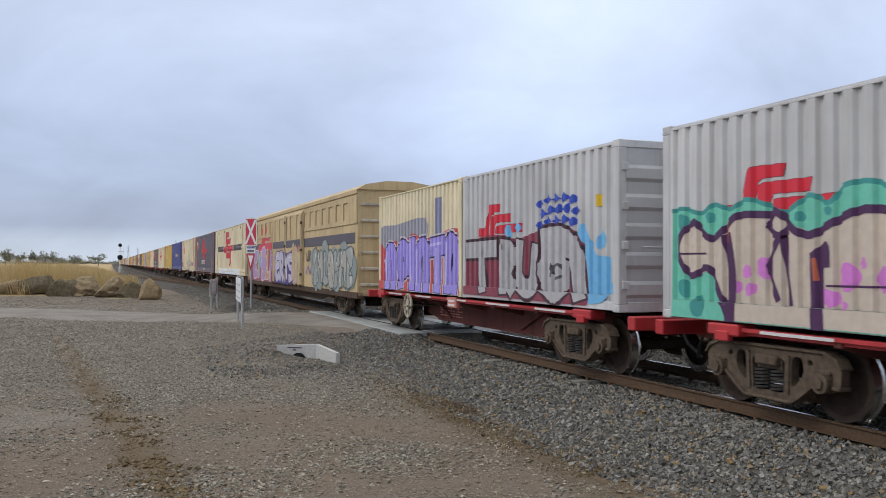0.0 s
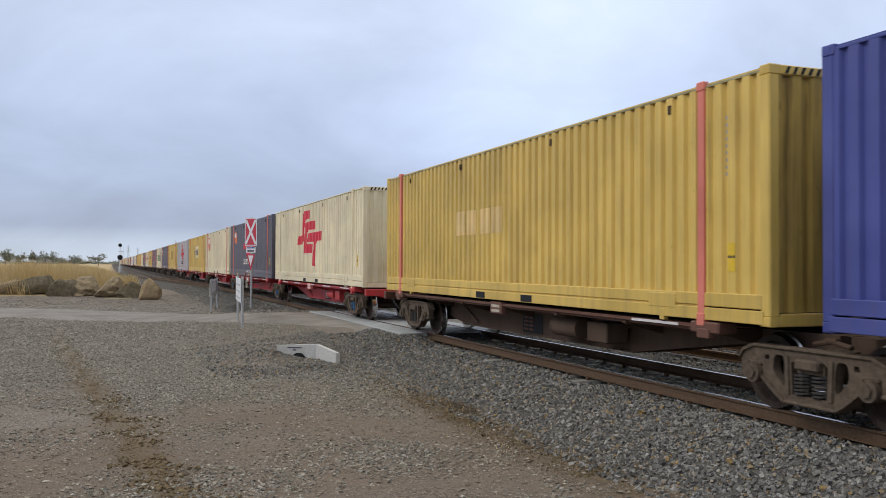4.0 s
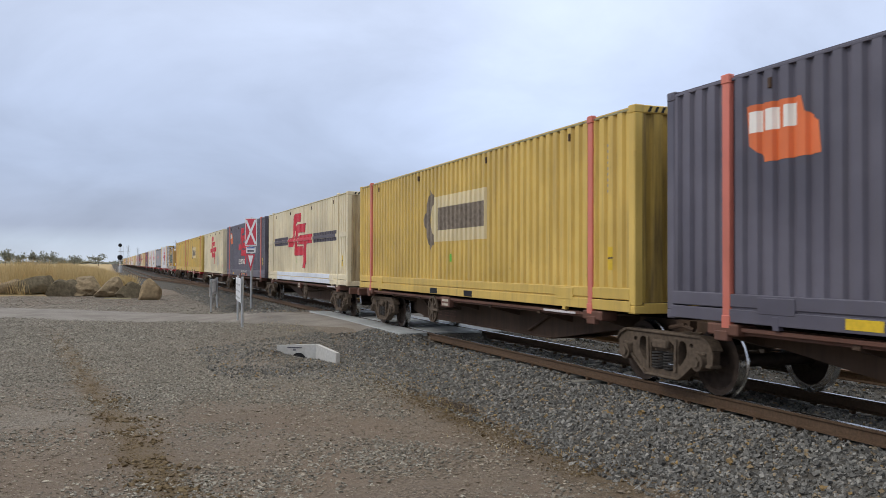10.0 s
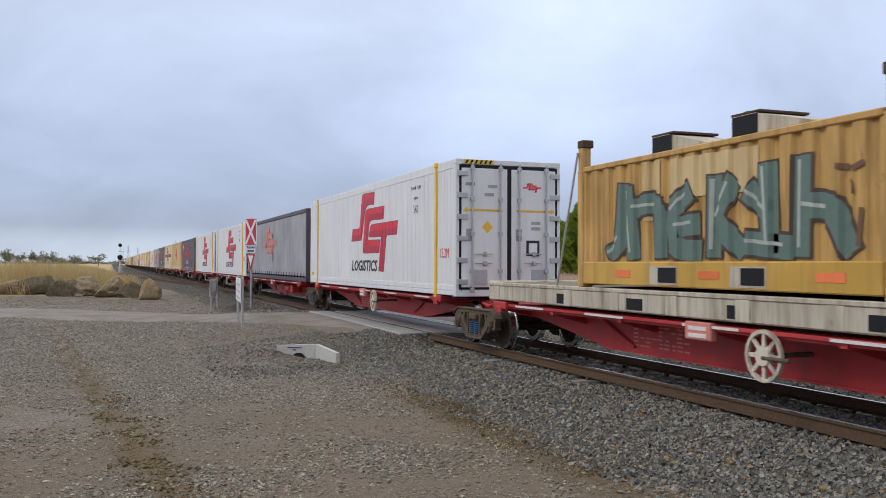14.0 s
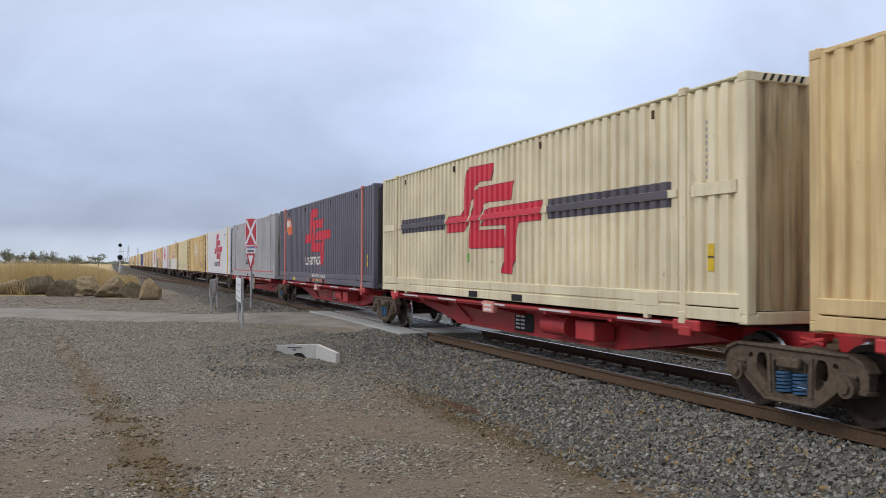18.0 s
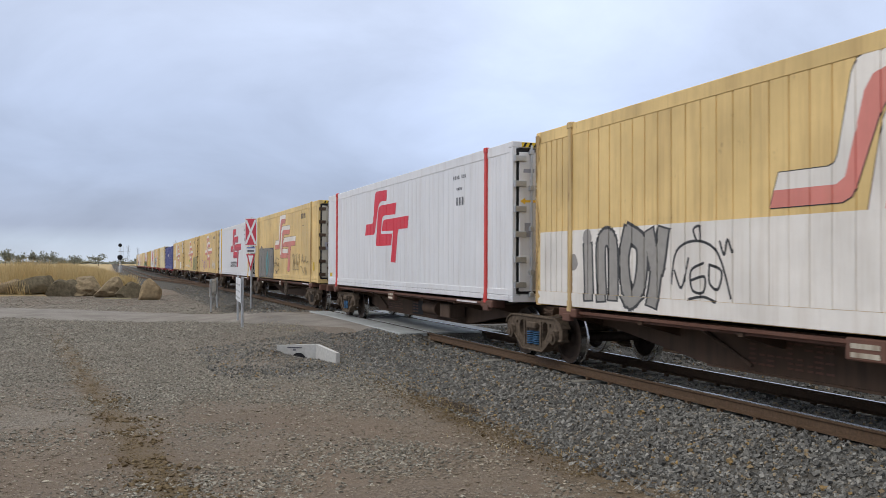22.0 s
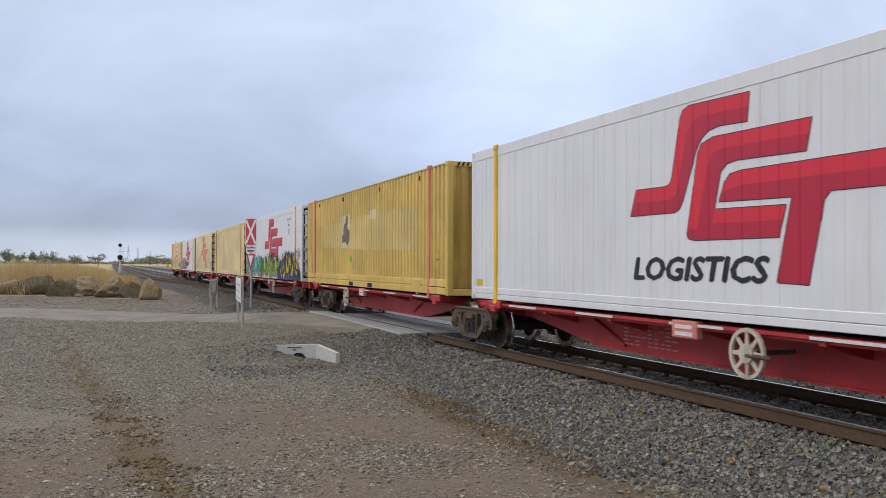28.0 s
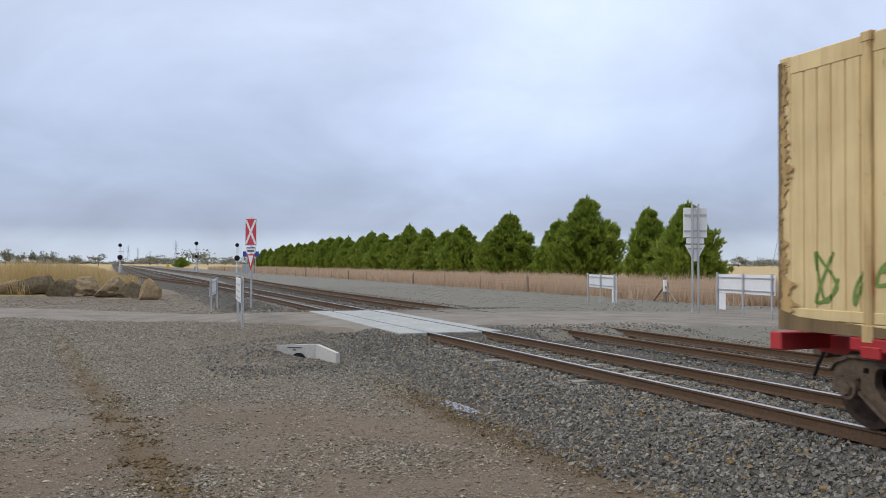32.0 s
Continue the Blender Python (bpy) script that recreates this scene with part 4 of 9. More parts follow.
# ---------------------------------------------------------------- painted marks that follow a ribbed wall
def drape(edges, profile, lift, z_lo=-9.0, z_hi=9.0):
    """Cuts an even-odd outline, given by its edges ((a0, z0), (a1, z1)), into upright slices at the wall's folds, and lays them on it.
    profile: (a, depth) folds of the wall; a runs from the rear end, depth outwards."""
    s = Shape()
    es = [(p, q) if p[0] <= q[0] else (q, p) for p, q in edges if abs(p[0] - q[0]) > 1e-7]
    if not es:
        return s
    lo, hi = min(p[0] for p, q in es), max(q[0] for p, q in es)
    xs = sorted({round(x, 5) for p, q in es for x in (p[0], q[0])} | {a for a, _ in profile if lo < a < hi})
    pa, pd = [a for a, _ in profile], [d for _, d in profile]
    deps = np.interp(xs, pa, pd)
    es.sort(key=lambda e: e[0][0])
    act, k = [], 0
    for i in range(len(xs) - 1):
        xa, xb = xs[i], xs[i + 1]
        if xb - xa < 1e-5:
            continue
        mid = (xa + xb) / 2
        while k < len(es) and es[k][0][0] <= mid:
            act.append(es[k])
            k += 1
        act = [e for e in act if e[1][0] > mid]
        cut = []
        for p, q in act:
            g = (q[1] - p[1]) / (q[0] - p[0])
            cut.append((p[1] + g * (mid - p[0]), p[1] + g * (xa - p[0]), p[1] + g * (xb - p[0])))
        cut.sort()
        da, db = float(deps[i]) + lift, float(deps[i + 1]) + lift
        for j in range(0, len(cut) - 1, 2):
            _, a0, b0 = cut[j]
            _, a1, b1 = cut[j + 1]
            a0, a1, b0, b1 = (min(z_hi, max(z_lo, z)) for z in (a0, a1, b0, b1))
            if a1 - a0 < 1e-4 and b1 - b0 < 1e-4:
                continue
            s.add([(da, xa, a0), (db, xb, b0), (db, xb, b1), (da, xa, a1)], [(0, 1, 2, 3)])
    return s


def loop_edges(poly):
    return [(poly[i], poly[(i + 1) % len(poly)]) for i in range(len(poly))]


def ribbon(points, w):
    """A stroke as one quad a segment, with rounded joints left to overlap."""
    out = []
    for (x0, y0), (x1, y1) in zip(points, points[1:]):
        d = math.hypot(x1 - x0, y1 - y0) or 1.0
        nx, ny = -(y1 - y0) / d * w / 2, (x1 - x0) / d * w / 2
        ex, ey = (x1 - x0) / d * w * 0.3, (y1 - y0) / d * w * 0.3
        out.append([(x0 - ex + nx, y0 - ey + ny), (x1 + ex + nx, y1 + ey + ny), (x1 + ex - nx, y1 + ey - ny), (x0 - ex - nx, y0 - ey - ny)])
    return out


def text_edges(word, size, a, z, slant=0.0, wide=1.0):
    """Outline of a word in the built-in font, its left foot at (a, z)."""
    cu = bpy.data.curves.new("word", "FONT")
    cu.body, cu.size, cu.resolution_u = word, size, 2
    ob = new("word", cu)
    dg = bpy.context.evaluated_depsgraph_get()
    me = bpy.data.meshes.new_from_object(ob.evaluated_get(dg))
    seen = {}
    for p in me.polygons:
        for e in p.edge_keys:
            seen[e] = seen.get(e, 0) + 1
    co = [(v.co.x, v.co.y) for v in me.vertices]
    ed = [((a + (co[i][0] + slant * co[i][1]) * wide, z + co[i][1]), (a + (co[j][0] + slant * co[j][1]) * wide, z + co[j][1])) for (i, j), c in seen.items() if c == 1]
    bpy.data.objects.remove(ob)
    bpy.data.meshes.remove(me)
    bpy.data.curves.remove(cu)
    return ed


# ---------------------------------------------------------------- containers
WIDE = 1.25


def rib_profile(a0, a1, pitch=0.252, deep=0.046):
    """Trapezoid corrugation between a0 and a1."""
    n = max(1, round((a1 - a0) / pitch))
    p = (a1 - a0) / n
    out = [(a0, 0.0)]
    for i in range(n):
        b = a0 + i * p
        out += [(b + p * 0.25, 0.0), (b + p * 0.37, -deep), (b + p * 0.63, -deep), (b + p * 0.75, 0.0)]
    return out + [(a1, 0.0)]


def groove_profile(a0, a1, pitch=0.47, deep=0.034, wide=0.014):
    """Flat insulated panels with narrow joints."""
    n = max(1, round((a1 - a0) / pitch))
    p = (a1 - a0) / n
    out = [(a0, 0.0)]
    for i in range(1, n):
        b = a0 + i * p
        out += [(b - wide, 0.0), (b - wide * 0.75, -deep), (b + wide * 0.75, -deep), (b + wide, 0.0)]
    return out + [(a1, 0.0)]


def wall_shape(profile, z0, z1, thick=0.05):
    """A folded sheet standing from z0 to z1, in (depth, a, z)."""
    s = Shape()
    n = len(profile)
    vs = [(d, a, z0) for a, d in profile] + [(d, a, z1) for a, d in profile]
    fs = [(i, i + 1, n + i + 1, n + i) for i in range(n - 1)]
    s.add(vs, fs)
    a0, a1 = profile[0][0], profile[-1][0]
    s.add([(-thick - 0.03, a0, z0), (-thick - 0.03, a1, z0), (-thick - 0.03, a1, z1), (-thick - 0.03, a0, z1)], [(0, 3, 2, 1)])
    return s


def turned(shape, m):
    shape.v = [tuple(m @ Vector(p)) for p in shape.v]
    return shape


def near_side(shape, length, half=WIDE):
    """From (depth, a, z) to the container's own space on its near wall."""
    shape.v = [(-half - d, length / 2 - a, z) for d, a, z in shape.v]
    return shape


class Box:
    """A container being built: its Empty, its folds and a stack of paint layers."""

    def __init__(self, ob, length, profile, base_z):
        self.ob, self.length, self.profile, self.layer, self.base = ob, length, profile, 0, base_z
        # the stiff lower panel or rail stands proud of the wall: how high, and by how much
        self.foot, self.proud = (0.36, 0.012) if 0.3 < base_z < 0.5 and length > 13 else (0.25, 0.004) if base_z == 0.17 else (None, 0.0)

    def mark(self, name, edge_sets, mat, label="", lo=-9.0, hi=9.0, flat=None):
        """Paint: one part made of one or more outlines, each a list of edges."""
        self.layer += 1
        out = Shape()
        for i, e in enumerate(edge_sets):
            up = 0.004 + 0.0004 * self.layer + 0.0001 * (i % 3)
            foot = self.foot if self.foot and not flat else lo
            d = drape(e, flat or self.profile, up - (0.0125 if self.foot and not flat else -0.002), max(lo, foot), hi)
            out.add(d.v, d.f)
            if foot > lo and min(min(p[1], q[1]) for p, q in e) < foot:
                d = drape(e, [(0.0, self.proud), (self.length, self.proud)], up, lo, foot - 0.003)
                out.add(d.v, d.f)
        if not out.f:
            return None
        ob = part(name, near_side(out, self.length), mat, self.ob, label)
        if name in ("code_line", "sticker_print", "graffiti_stroke", "graffiti_contour"):
            ob["kind"] = "stuff"
        return ob

    def bars(self, name, a, z, wide, tall, n, mat, label="", gap=0.25, seed=0):
        """A line of writing as plain bars."""
        w = wide / (n + (n - 1) * gap)
        if tall > 0.25:
            for i in range(n):
                self.patch(name.rstrip("s"), a + i * w * (1 + gap), z, w, tall, mat, label)
            return None
        return self.mark(name, [loop_edges([(a + i * w * (1 + gap), z), (a + i * w * (1 + gap) + w, z), (a + i * w * (1 + gap) + w, z + tall), (a + i * w * (1 + gap), z + tall)]) for i in range(n)], mat, label)

    def patch(self, name, a, z, wide, tall, mat, label=""):
        return self.mark(name, [loop_edges([(a, z), (a + wide, z), (a + wide, z + tall), (a, z + tall)])], mat, label)


def casting_shape():
    return Shape().box(-0.085, 0.085, -0.085, 0.085, 0.0, 0.118, 0.012).box(-0.089, -0.08, -0.035, 0.035, 0.03, 0.09)


def end_doors(t, length, height, mat, bar_mat, marks=False):
    """Twin doors at the leading end in a black gasket, with hinge blocks, locking bars, cams and handles."""
    y = -length / 2
    part("door_gasket", shared("door_gasket:%.2f" % height, lambda: Shape().box(-1.175, 1.175, -0.004, 0.03, 0.15, height - 0.13)), M["black"], t, "black rubber gasket", m=pose(0, y, 0))
    for k in (-1, 1):
        d = part("door", shared("door:%.2f" % height, lambda: Shape().box(-0.535, 0.535, -0.022, 0.04, 0.20, height - 0.20, 0.012)), mat, t, m=pose(k * 0.585, y, 0))
        for j in (-0.30, 0.36):
            bar = part("locking_bar", shared("locking_bar:%.2f" % height, lambda: Shape().tube((0, -0.06, 0.10), (0, -0.06, height - 0.08), 0.022, 0.022, 8)), bar_mat, d, m=pose(-k * j, 0, 0))
            for z in (0.14, 0.55, 1.35, 2.1, height - 0.2):
                part("bar_bracket", shared("bar_bracket:", lambda: Shape().box(-0.045, 0.045, -0.085, -0.015, -0.045, 0.045, 0.008)), bar_mat, bar, m=pose(0, 0, z))
        for z in (0.72, 0.92):
            part("door_handle", shared("door_handle:", lambda: Shape().tube((-0.24, -0.075, 0), (0.16, -0.075, 0), 0.013, 0.013, 6).box(-0.04, 0.04, -0.09, -0.02, -0.05, 0.05, 0.01)), bar_mat, d, m=pose(0, 0, z))
        for i in range(6):
            part("hinge", shared("hinge:", lambda: Shape().box(-0.13, 0.09, -0.05, 0.0, -0.055, 0.055, 0.008).tube((-0.13, -0.03, -0.06), (-0.13, -0.03, 0.06), 0.024, 0.024, 8)), bar_mat, d, m=pose(k * 0.49, 0, 0.32 + i * (height - 0.64) / 5, 0, 0 if k < 0 else 180, 0))
        part("kick_plate", shared("kick_plate:", lambda: Shape().box(-0.16, 0.16, -0.028, -0.023, 0.0, 0.34)), M["galv"], d, "ribbed steel kick plate", m=pose(k * 0.10, 0, 0.24))
        part("vent_plate", shared("vent_plate:", lambda: Shape().box(-0.07, 0.07, -0.03, -0.023, 0.0, 0.26)), M["curtain"], d, "grey vent plate", m=pose(k * 0.36 * -1 if k > 0 else -0.36, 0, 1.20))
        if marks:
            part("arrow_band", shared("arrow_band:%d" % k, lambda: Shape().box(-0.42, 0.42, -0.026, -0.023, -0.022, 0.022).prism([(k * 0.42, -0.06), (k * 0.52, 0.0), (k * 0.42, 0.06)], 1, -0.026, -0.023)), M["stripe_yellow"], d, "yellow arrow band", m=pose(0, 0, 1.86))
            for i in range(3 if k < 0 else 2):
                part("code_bar", shared("code_bar:%d" % k, lambda: Shape().box(-0.11, 0.11, -0.026, -0.023, -0.035, 0.035)), M["curtain"], d, "code as a plain bar", m=pose((-0.34, 0.18, 0.10)[i] if k < 0 else 0.05, 0, (2.42, 2.38, 2.20)[i] if k < 0 else (1.60, 1.48)[i]))
            if k < 0:
                part("hazard_diamond", shared("hazard_diamond:", lambda: Shape().prism([(-0.13, 0), (0, -0.13), (0.13, 0), (0, 0.13)], 1, -0.026, -0.023)), M["stripe_yellow"], d, "yellow diamond", m=pose(0.06, 0, 1.50))
            else:
                part("door_emblem", shared("door_emblem:", lambda: emblem_plate(0.46, 0.20)), M["logo_red"], d, "small red stepped emblem", m=pose(-0.27, -0.0245, 2.28))
                part("placard_holder", shared("placard_holder:", lambda: Shape().box(-0.16, 0.16, -0.028, -0.023, -0.17, 0.17).box(-0.12, 0.12, -0.032, -0.028, -0.13, 0.13)), M["ink"], d, "black placard holder", m=pose(-0.02, 0, 1.05))
                part("placard_field", shared("placard_field:", lambda: Shape().box(-0.10, 0.10, -0.036, -0.033, -0.11, 0.11)), M["white"], d, m=pose(-0.02, 0, 1.05))


def hazard_shape():
    s = Shape()
    for i in range(6):
        x = -0.32 + i * 0.11
        s.prism([(x, -0.04), (x + 0.045, -0.04), (x + 0.085, 0.04), (x + 0.04, 0.04)], 1, -0.010, -0.0065)
    return s


def emblem_plate(w, h):
    s = Shape()
    for p in STEP_MARK:
        e = drape(loop_edges([(x * w, y * h) for x, y in p]), [(0.0, 0.0), (w, 0.0)], 0.0)
        s.add([(a, -d - 0.0, z) for d, a, z in e.v], e.f)
    return s


def ridge_doors(t, length, height, mat):
    """Steel doors with cross ridges, two locking bars and hinges."""
    y = -length / 2
    for k in (-1, 1):
        def leaf():
            s = Shape().box(-0.57, 0.57, 0.02, 0.05, 0.15, height - 0.12)
            n = 5
            for i in range(n):
                z0 = 0.20 + i * (height - 0.40) / n
                z1 = z0 + (height - 0.40) / n * 0.62
                s.prism([(0.025, z0), (0.025, z1), (-0.02, z1 - 0.06), (-0.02, z0 + 0.06)], 0, -0.55, 0.55)
            return s
        d = part("door", shared("ridge_door:%.2f" % height, leaf), mat, t, m=pose(k * 0.585, y, 0))
        part("locking_bar", shared("ridge_bar:%.2f" % height, lambda: Shape().tube((0, -0.05, 0.06), (0, -0.05, height - 0.05), 0.020, 0.020, 8)), M["galv"], d, m=pose(-k * 0.12, 0, 0))
        part("door_handle", shared("ridge_handle:", lambda: Shape().tube((-0.3, -0.06, 0.95), (0.25, -0.06, 0.95), 0.015, 0.015, 6)), M["galv"], d)
        for i in range(4):
            part("hinge", shared("ridge_hinge:", lambda: Shape().box(-0.05, 0.05, -0.03, 0.03, -0.06, 0.06, 0.008)), mat, d, m=pose(k * 0.56, 0, 0.4 + i * (height - 0.8) / 3))


def container(u_rear, kind, mat, label, length=14.63, height=2.965, frame_mat=None, stripe=None, z=DECK, ends="wall", bar_mat=None, band=True, group="containers on the train", end_mat=None):
    """A freight container standing with its rear end at u_rear on the train ruler."""
    frame_mat = frame_mat or mat
    long = length > 13
    t = thing("refrigerated_container" if kind == "reefer" else "shipping_container", label, "container", group=group)
    low = 0.36 if (kind == "rib" and long and band) else 0.17
    ribs = kind == "rib"
    prof = [(0.0, 0.0)] + (rib_profile(0.16, length - 0.16) if ribs else groove_profile(0.16, length - 0.16)) + [(length, 0.0)]
    sunk = 0.006 if mat == M["white"] else 0.013
    if not ribs and long:      # closer joints over the stiff ends
        prof = [(0.0, 0.0)] + groove_profile(0.16, 1.3, 0.2, sunk) + groove_profile(1.45, length - 1.45, 0.305, sunk) + groove_profile(length - 1.3, length - 0.16, 0.2, sunk) + [(length, 0.0)]
    key = "%s:%.2f:%.2f:%.2f:%.3f" % (kind, length, height, low, sunk)
    inner = [(a, d - 0.012) for a, d in prof]
    part("side_wall", shared("side_wall:" + key, lambda: near_side(wall_shape(inner, low - 0.02, height - 0.07), length)), mat, t)
    far = part("side_wall", shared("side_wall:" + key, lambda: None), mat, t, m=pose(0, 0, 0, 0, 0, 180))
    half = length / 2
    part("roof", shared("roof:" + key, lambda: Shape().box(-WIDE + 0.05, WIDE - 0.05, -half + 0.06, half - 0.06, height - 0.07, height - 0.012)), mat, t)
    part("floor", shared("floor:" + key, lambda: Shape().box(-WIDE + 0.06, WIDE - 0.06, -half + 0.05, half - 0.05, 0.05, 0.15)), M["black"], t)
    if ribs:
        def end():
            s = wall_shape([(0.0, -0.012)] + [(a, d - 0.012) for a, d in rib_profile(0.12, 2.38, 0.30, 0.045)] + [(2.5, -0.012)], 0.16, height - 0.10)
            s.v = [(a - 1.25, -half - d, zz) for d, a, zz in s.v]
            return s
        if ends == "doors":
            ridge_doors(t, length, height, mat)
        else:
            part("end_wall", shared("end_wall:" + key, end), end_mat or mat, t)
        part("end_wall", shared("end_wall:" + key, end), mat, t, m=pose(0, 0, 0, 0, 0, 180))
    else:
        part("end_wall", shared("end_wall:" + key, lambda: Shape().box(-1.16, 1.16, half - 0.05, half - 0.01, 0.15, height - 0.1)), mat, t)
        part("end_wall", shared("end_plate:" + key, lambda: Shape().box(-1.16, 1.16, -half + 0.05, -half + 0.09, 0.15, height - 0.1)), mat, t)
        end_doors(t, length, height, end_mat or mat, bar_mat or M["galv"], mat == M["white"])
    for k in (-1, 1):
        turn = 0 if k < 0 else 180
        part("top_rail", shared("top_rail:" + key, lambda: Shape().box(-0.020, 0.04, -half + 0.1, half - 0.1, height - 0.072, height - 0.040, 0.004) if ribs else Shape().box(-0.026, 0.04, -half + 0.1, half - 0.1, height - 0.20, height - 0.005, 0.008)), (M["top_soot"] if ribs and mat in (M["cream"], M["yellow"]) else frame_mat), t, m=pose(k * (WIDE - 0.03), 0, 0, 0, 0, turn))
        if low > 0.3:
            def rail():
                s = Shape().box(-0.030, 0.05, -half + 0.1, half - 0.1, 0.02, 0.175, 0.006).box(-0.022, 0.05, -half + 1.2, half - 1.2, 0.20, 0.355, 0.010).box(-0.002, 0.05, -half + 1.2, half - 1.2, 0.16, 0.21)
                for e in (-1, 1):
                    s.box(-0.036, 0.04, e * (half - 2.35), e * (half - 1.75), 0.14, 0.33, 0.008)
                    s.box(-0.034, 0.04, e * (half - 2.10), e * (half - 2.0), -0.03, 0.12, 0.006)
                    s.box(-0.024, 0.04, e * (half - 1.25), e * (half - 0.12), 0.19, 0.36, 0.010)
                return s
            part("base_rail", shared("base_rail:" + key, rail), frame_mat, t, m=pose(k * (WIDE - 0.015), 0, 0, 0, 0, turn))
            for a in (-1, 1):
                # no opening is cut: a black plate paints the pocket's shaded inside
                pk = part("fork_pocket", shared("fork_pocket:", lambda: Shape().box(-0.004, 0.02, -0.22, 0.22, 0.035, 0.155)), M["black"], t, "fork pocket, its shaded hollow painted black", m=pose(k * (WIDE + 0.016), a * 1.03 - 0.13, 0, 0, 0, turn))
                if mat == M["dark"] and k < 0:
                    for e in (-1, 1):
                        part("cheek", shared("fork_cheek:", lambda: Shape().box(-0.008, 0.018, -0.06, 0.06, 0.03, 0.16)), M["stripe_red"], pk, "orange painted cheek", m=pose(0, e * 0.285, 0))
        else:
            part("base_rail", shared("base_rail:" + key, lambda: Shape().box(-0.012, 0.05, -half + 0.1, half - 0.1, 0.02, 0.15, 0.008) if ribs else Shape().box(-0.018, 0.05, -half + 0.1, half - 0.1, 0.02, 0.12, 0.008).box(-0.013, 0.05, -half + 0.1, half - 0.1, 0.125, 0.24, 0.008)), frame_mat, t, m=pose(k * (WIDE - 0.015), 0, 0, 0, 0, turn))
        for j in (-1, 1):
            part("corner_post", shared("corner_post:%.2f" % height, lambda: Shape().box(-0.07, 0.07, -0.08, 0.08, 0.11, height - 0.11, 0.015)), frame_mat, t, m=pose(k * (WIDE - 0.068), j * (half - 0.08), 0))
            for zc in (0.0, height - 0.118):
                part("corner_casting", shared("corner_casting:", casting_shape), frame_mat, t, m=pose(k * (WIDE - 0.082), j * (half - 0.085), zc, 0, 0, turn))
            if long:
                a = 6.10
                part("lifting_post", shared("lifting_post:%.2f:%d" % (height, ribs), lambda: Shape().box(-0.030, 0.05, -0.055, 0.055, 0.0, height + 0.01, 0.008).box(-0.040, 0.05, -0.07, 0.07, height - 0.09, height + 0.016, 0.012).box(-0.038, 0.05, -0.07, 0.07, -0.06, 0.12, 0.012) if not ribs else Shape().box(-0.024, 0.05, -0.066, 0.066, 0.0, height + 0.004, 0.008).box(-0.036, 0.05, -0.075, 0.075, height - 0.10, height + 0.012, 0.010).box(-0.036, 0.05, -0.075, 0.075, -0.06, 0.10, 0.010)), stripe or (frame_mat if ribs or mat == M["white"] else M["rusty_post"]), t, "painted lifting post" if stripe else "", m=pose(k * (WIDE - 0.005), j * a, 0, 0, 0, turn))
        if k < 0 and long:
            plate = part("hazard_plate", shared("hazard_plate:", lambda: Shape().box(-0.34, 0.34, -0.006, 0.004, -0.045, 0.045)), M["label_yellow"] if not ribs else frame_mat, t, "yellow plate with black slanting stripes", m=pose(-0.72, -half - 0.002, height - 0.062))
            part("hazard_stripes", shared("hazard_stripes:", hazard_shape), M["black"], plate, "black slanting stripes")["kind"] = "stuff"
        part("end_sill", shared("end_sill:" + key, lambda: Shape().box(-1.1, 1.1, -half, -half + 0.10, 0.0, 0.15, 0.01)), frame_mat, t, m=pose(0, 0, 0, 0, 0, turn))
        part("end_header", shared("end_header:" + key, lambda: Shape().box(-1.1, 1.1, -half, -half + 0.09, height - 0.12, height - 0.005, 0.01)), frame_mat, t, m=pose(0, 0, 0, 0, 0, turn))
    on_train(t, u_rear - length / 2, TRACK - 0.012, z)
    return Box(t, length, prof, low)


def slant(poly, a, z, w, h):
    """Unit outline to the wall: x 0..1 over w, y 0..1 over h."""
    return [(a + x * w, z + y * h) for x, y in poly]


STEP_MARK = [
    [(0.536, 0.988), (0.527, 0.838), (0.420, 0.848), (0.375, 0.835), (0.345, 0.800), (0.322, 0.740), (0.262, 0.463), (0.248, 0.420), (0.222, 0.398), (0.0, 0.398), (0.03, 0.557), (0.184, 0.555), (0.202, 0.570), (0.210, 0.60), (0.248, 0.930), (0.262, 0.980), (0.290, 1.0)],
    [(0.745, 0.789), (0.727, 0.636), (0.490, 0.646), (0.448, 0.635), (0.425, 0.599), (0.399, 0.395), (0.663, 0.387), (0.638, 0.231), (0.314, 0.231), (0.288, 0.242), (0.281, 0.268), (0.328, 0.710), (0.345, 0.765), (0.395, 0.792)],
    [(1.0, 0.591), (0.984, 0.436), (0.800, 0.436), (0.782, 0.400), (0.734, 0.0), (0.632, 0.008), (0.682, 0.424), (0.418, 0.435), (0.440, 0.535), (0.462, 0.575), (0.505, 0.587)],
]
# the upper band of each arm, where the emblem has two tones
STEP_BAND = [
    [(0.015, 0.478), (0.205, 0.476), (0.230, 0.505), (0.282, 0.845), (0.305, 0.905), (0.345, 0.925), (0.531, 0.915), (0.536, 0.988), (0.290, 1.0), (0.262, 0.980), (0.248, 0.930), (0.210, 0.60), (0.202, 0.570), (0.184, 0.555), (0.03, 0.557)],
    [(0.745, 0.789), (0.736, 0.715), (0.430, 0.722), (0.390, 0.700), (0.372, 0.655), (0.325, 0.290), (0.285, 0.300), (0.328, 0.710), (0.345, 0.765), (0.395, 0.792)],
    [(0.399, 0.395), (0.663, 0.387), (0.650, 0.315), (0.388, 0.318)],
    [(1.0, 0.591), (0.992, 0.515), (0.505, 0.510), (0.462, 0.500), (0.430, 0.480), (0.440, 0.535), (0.462, 0.575), (0.505, 0.587)],
]


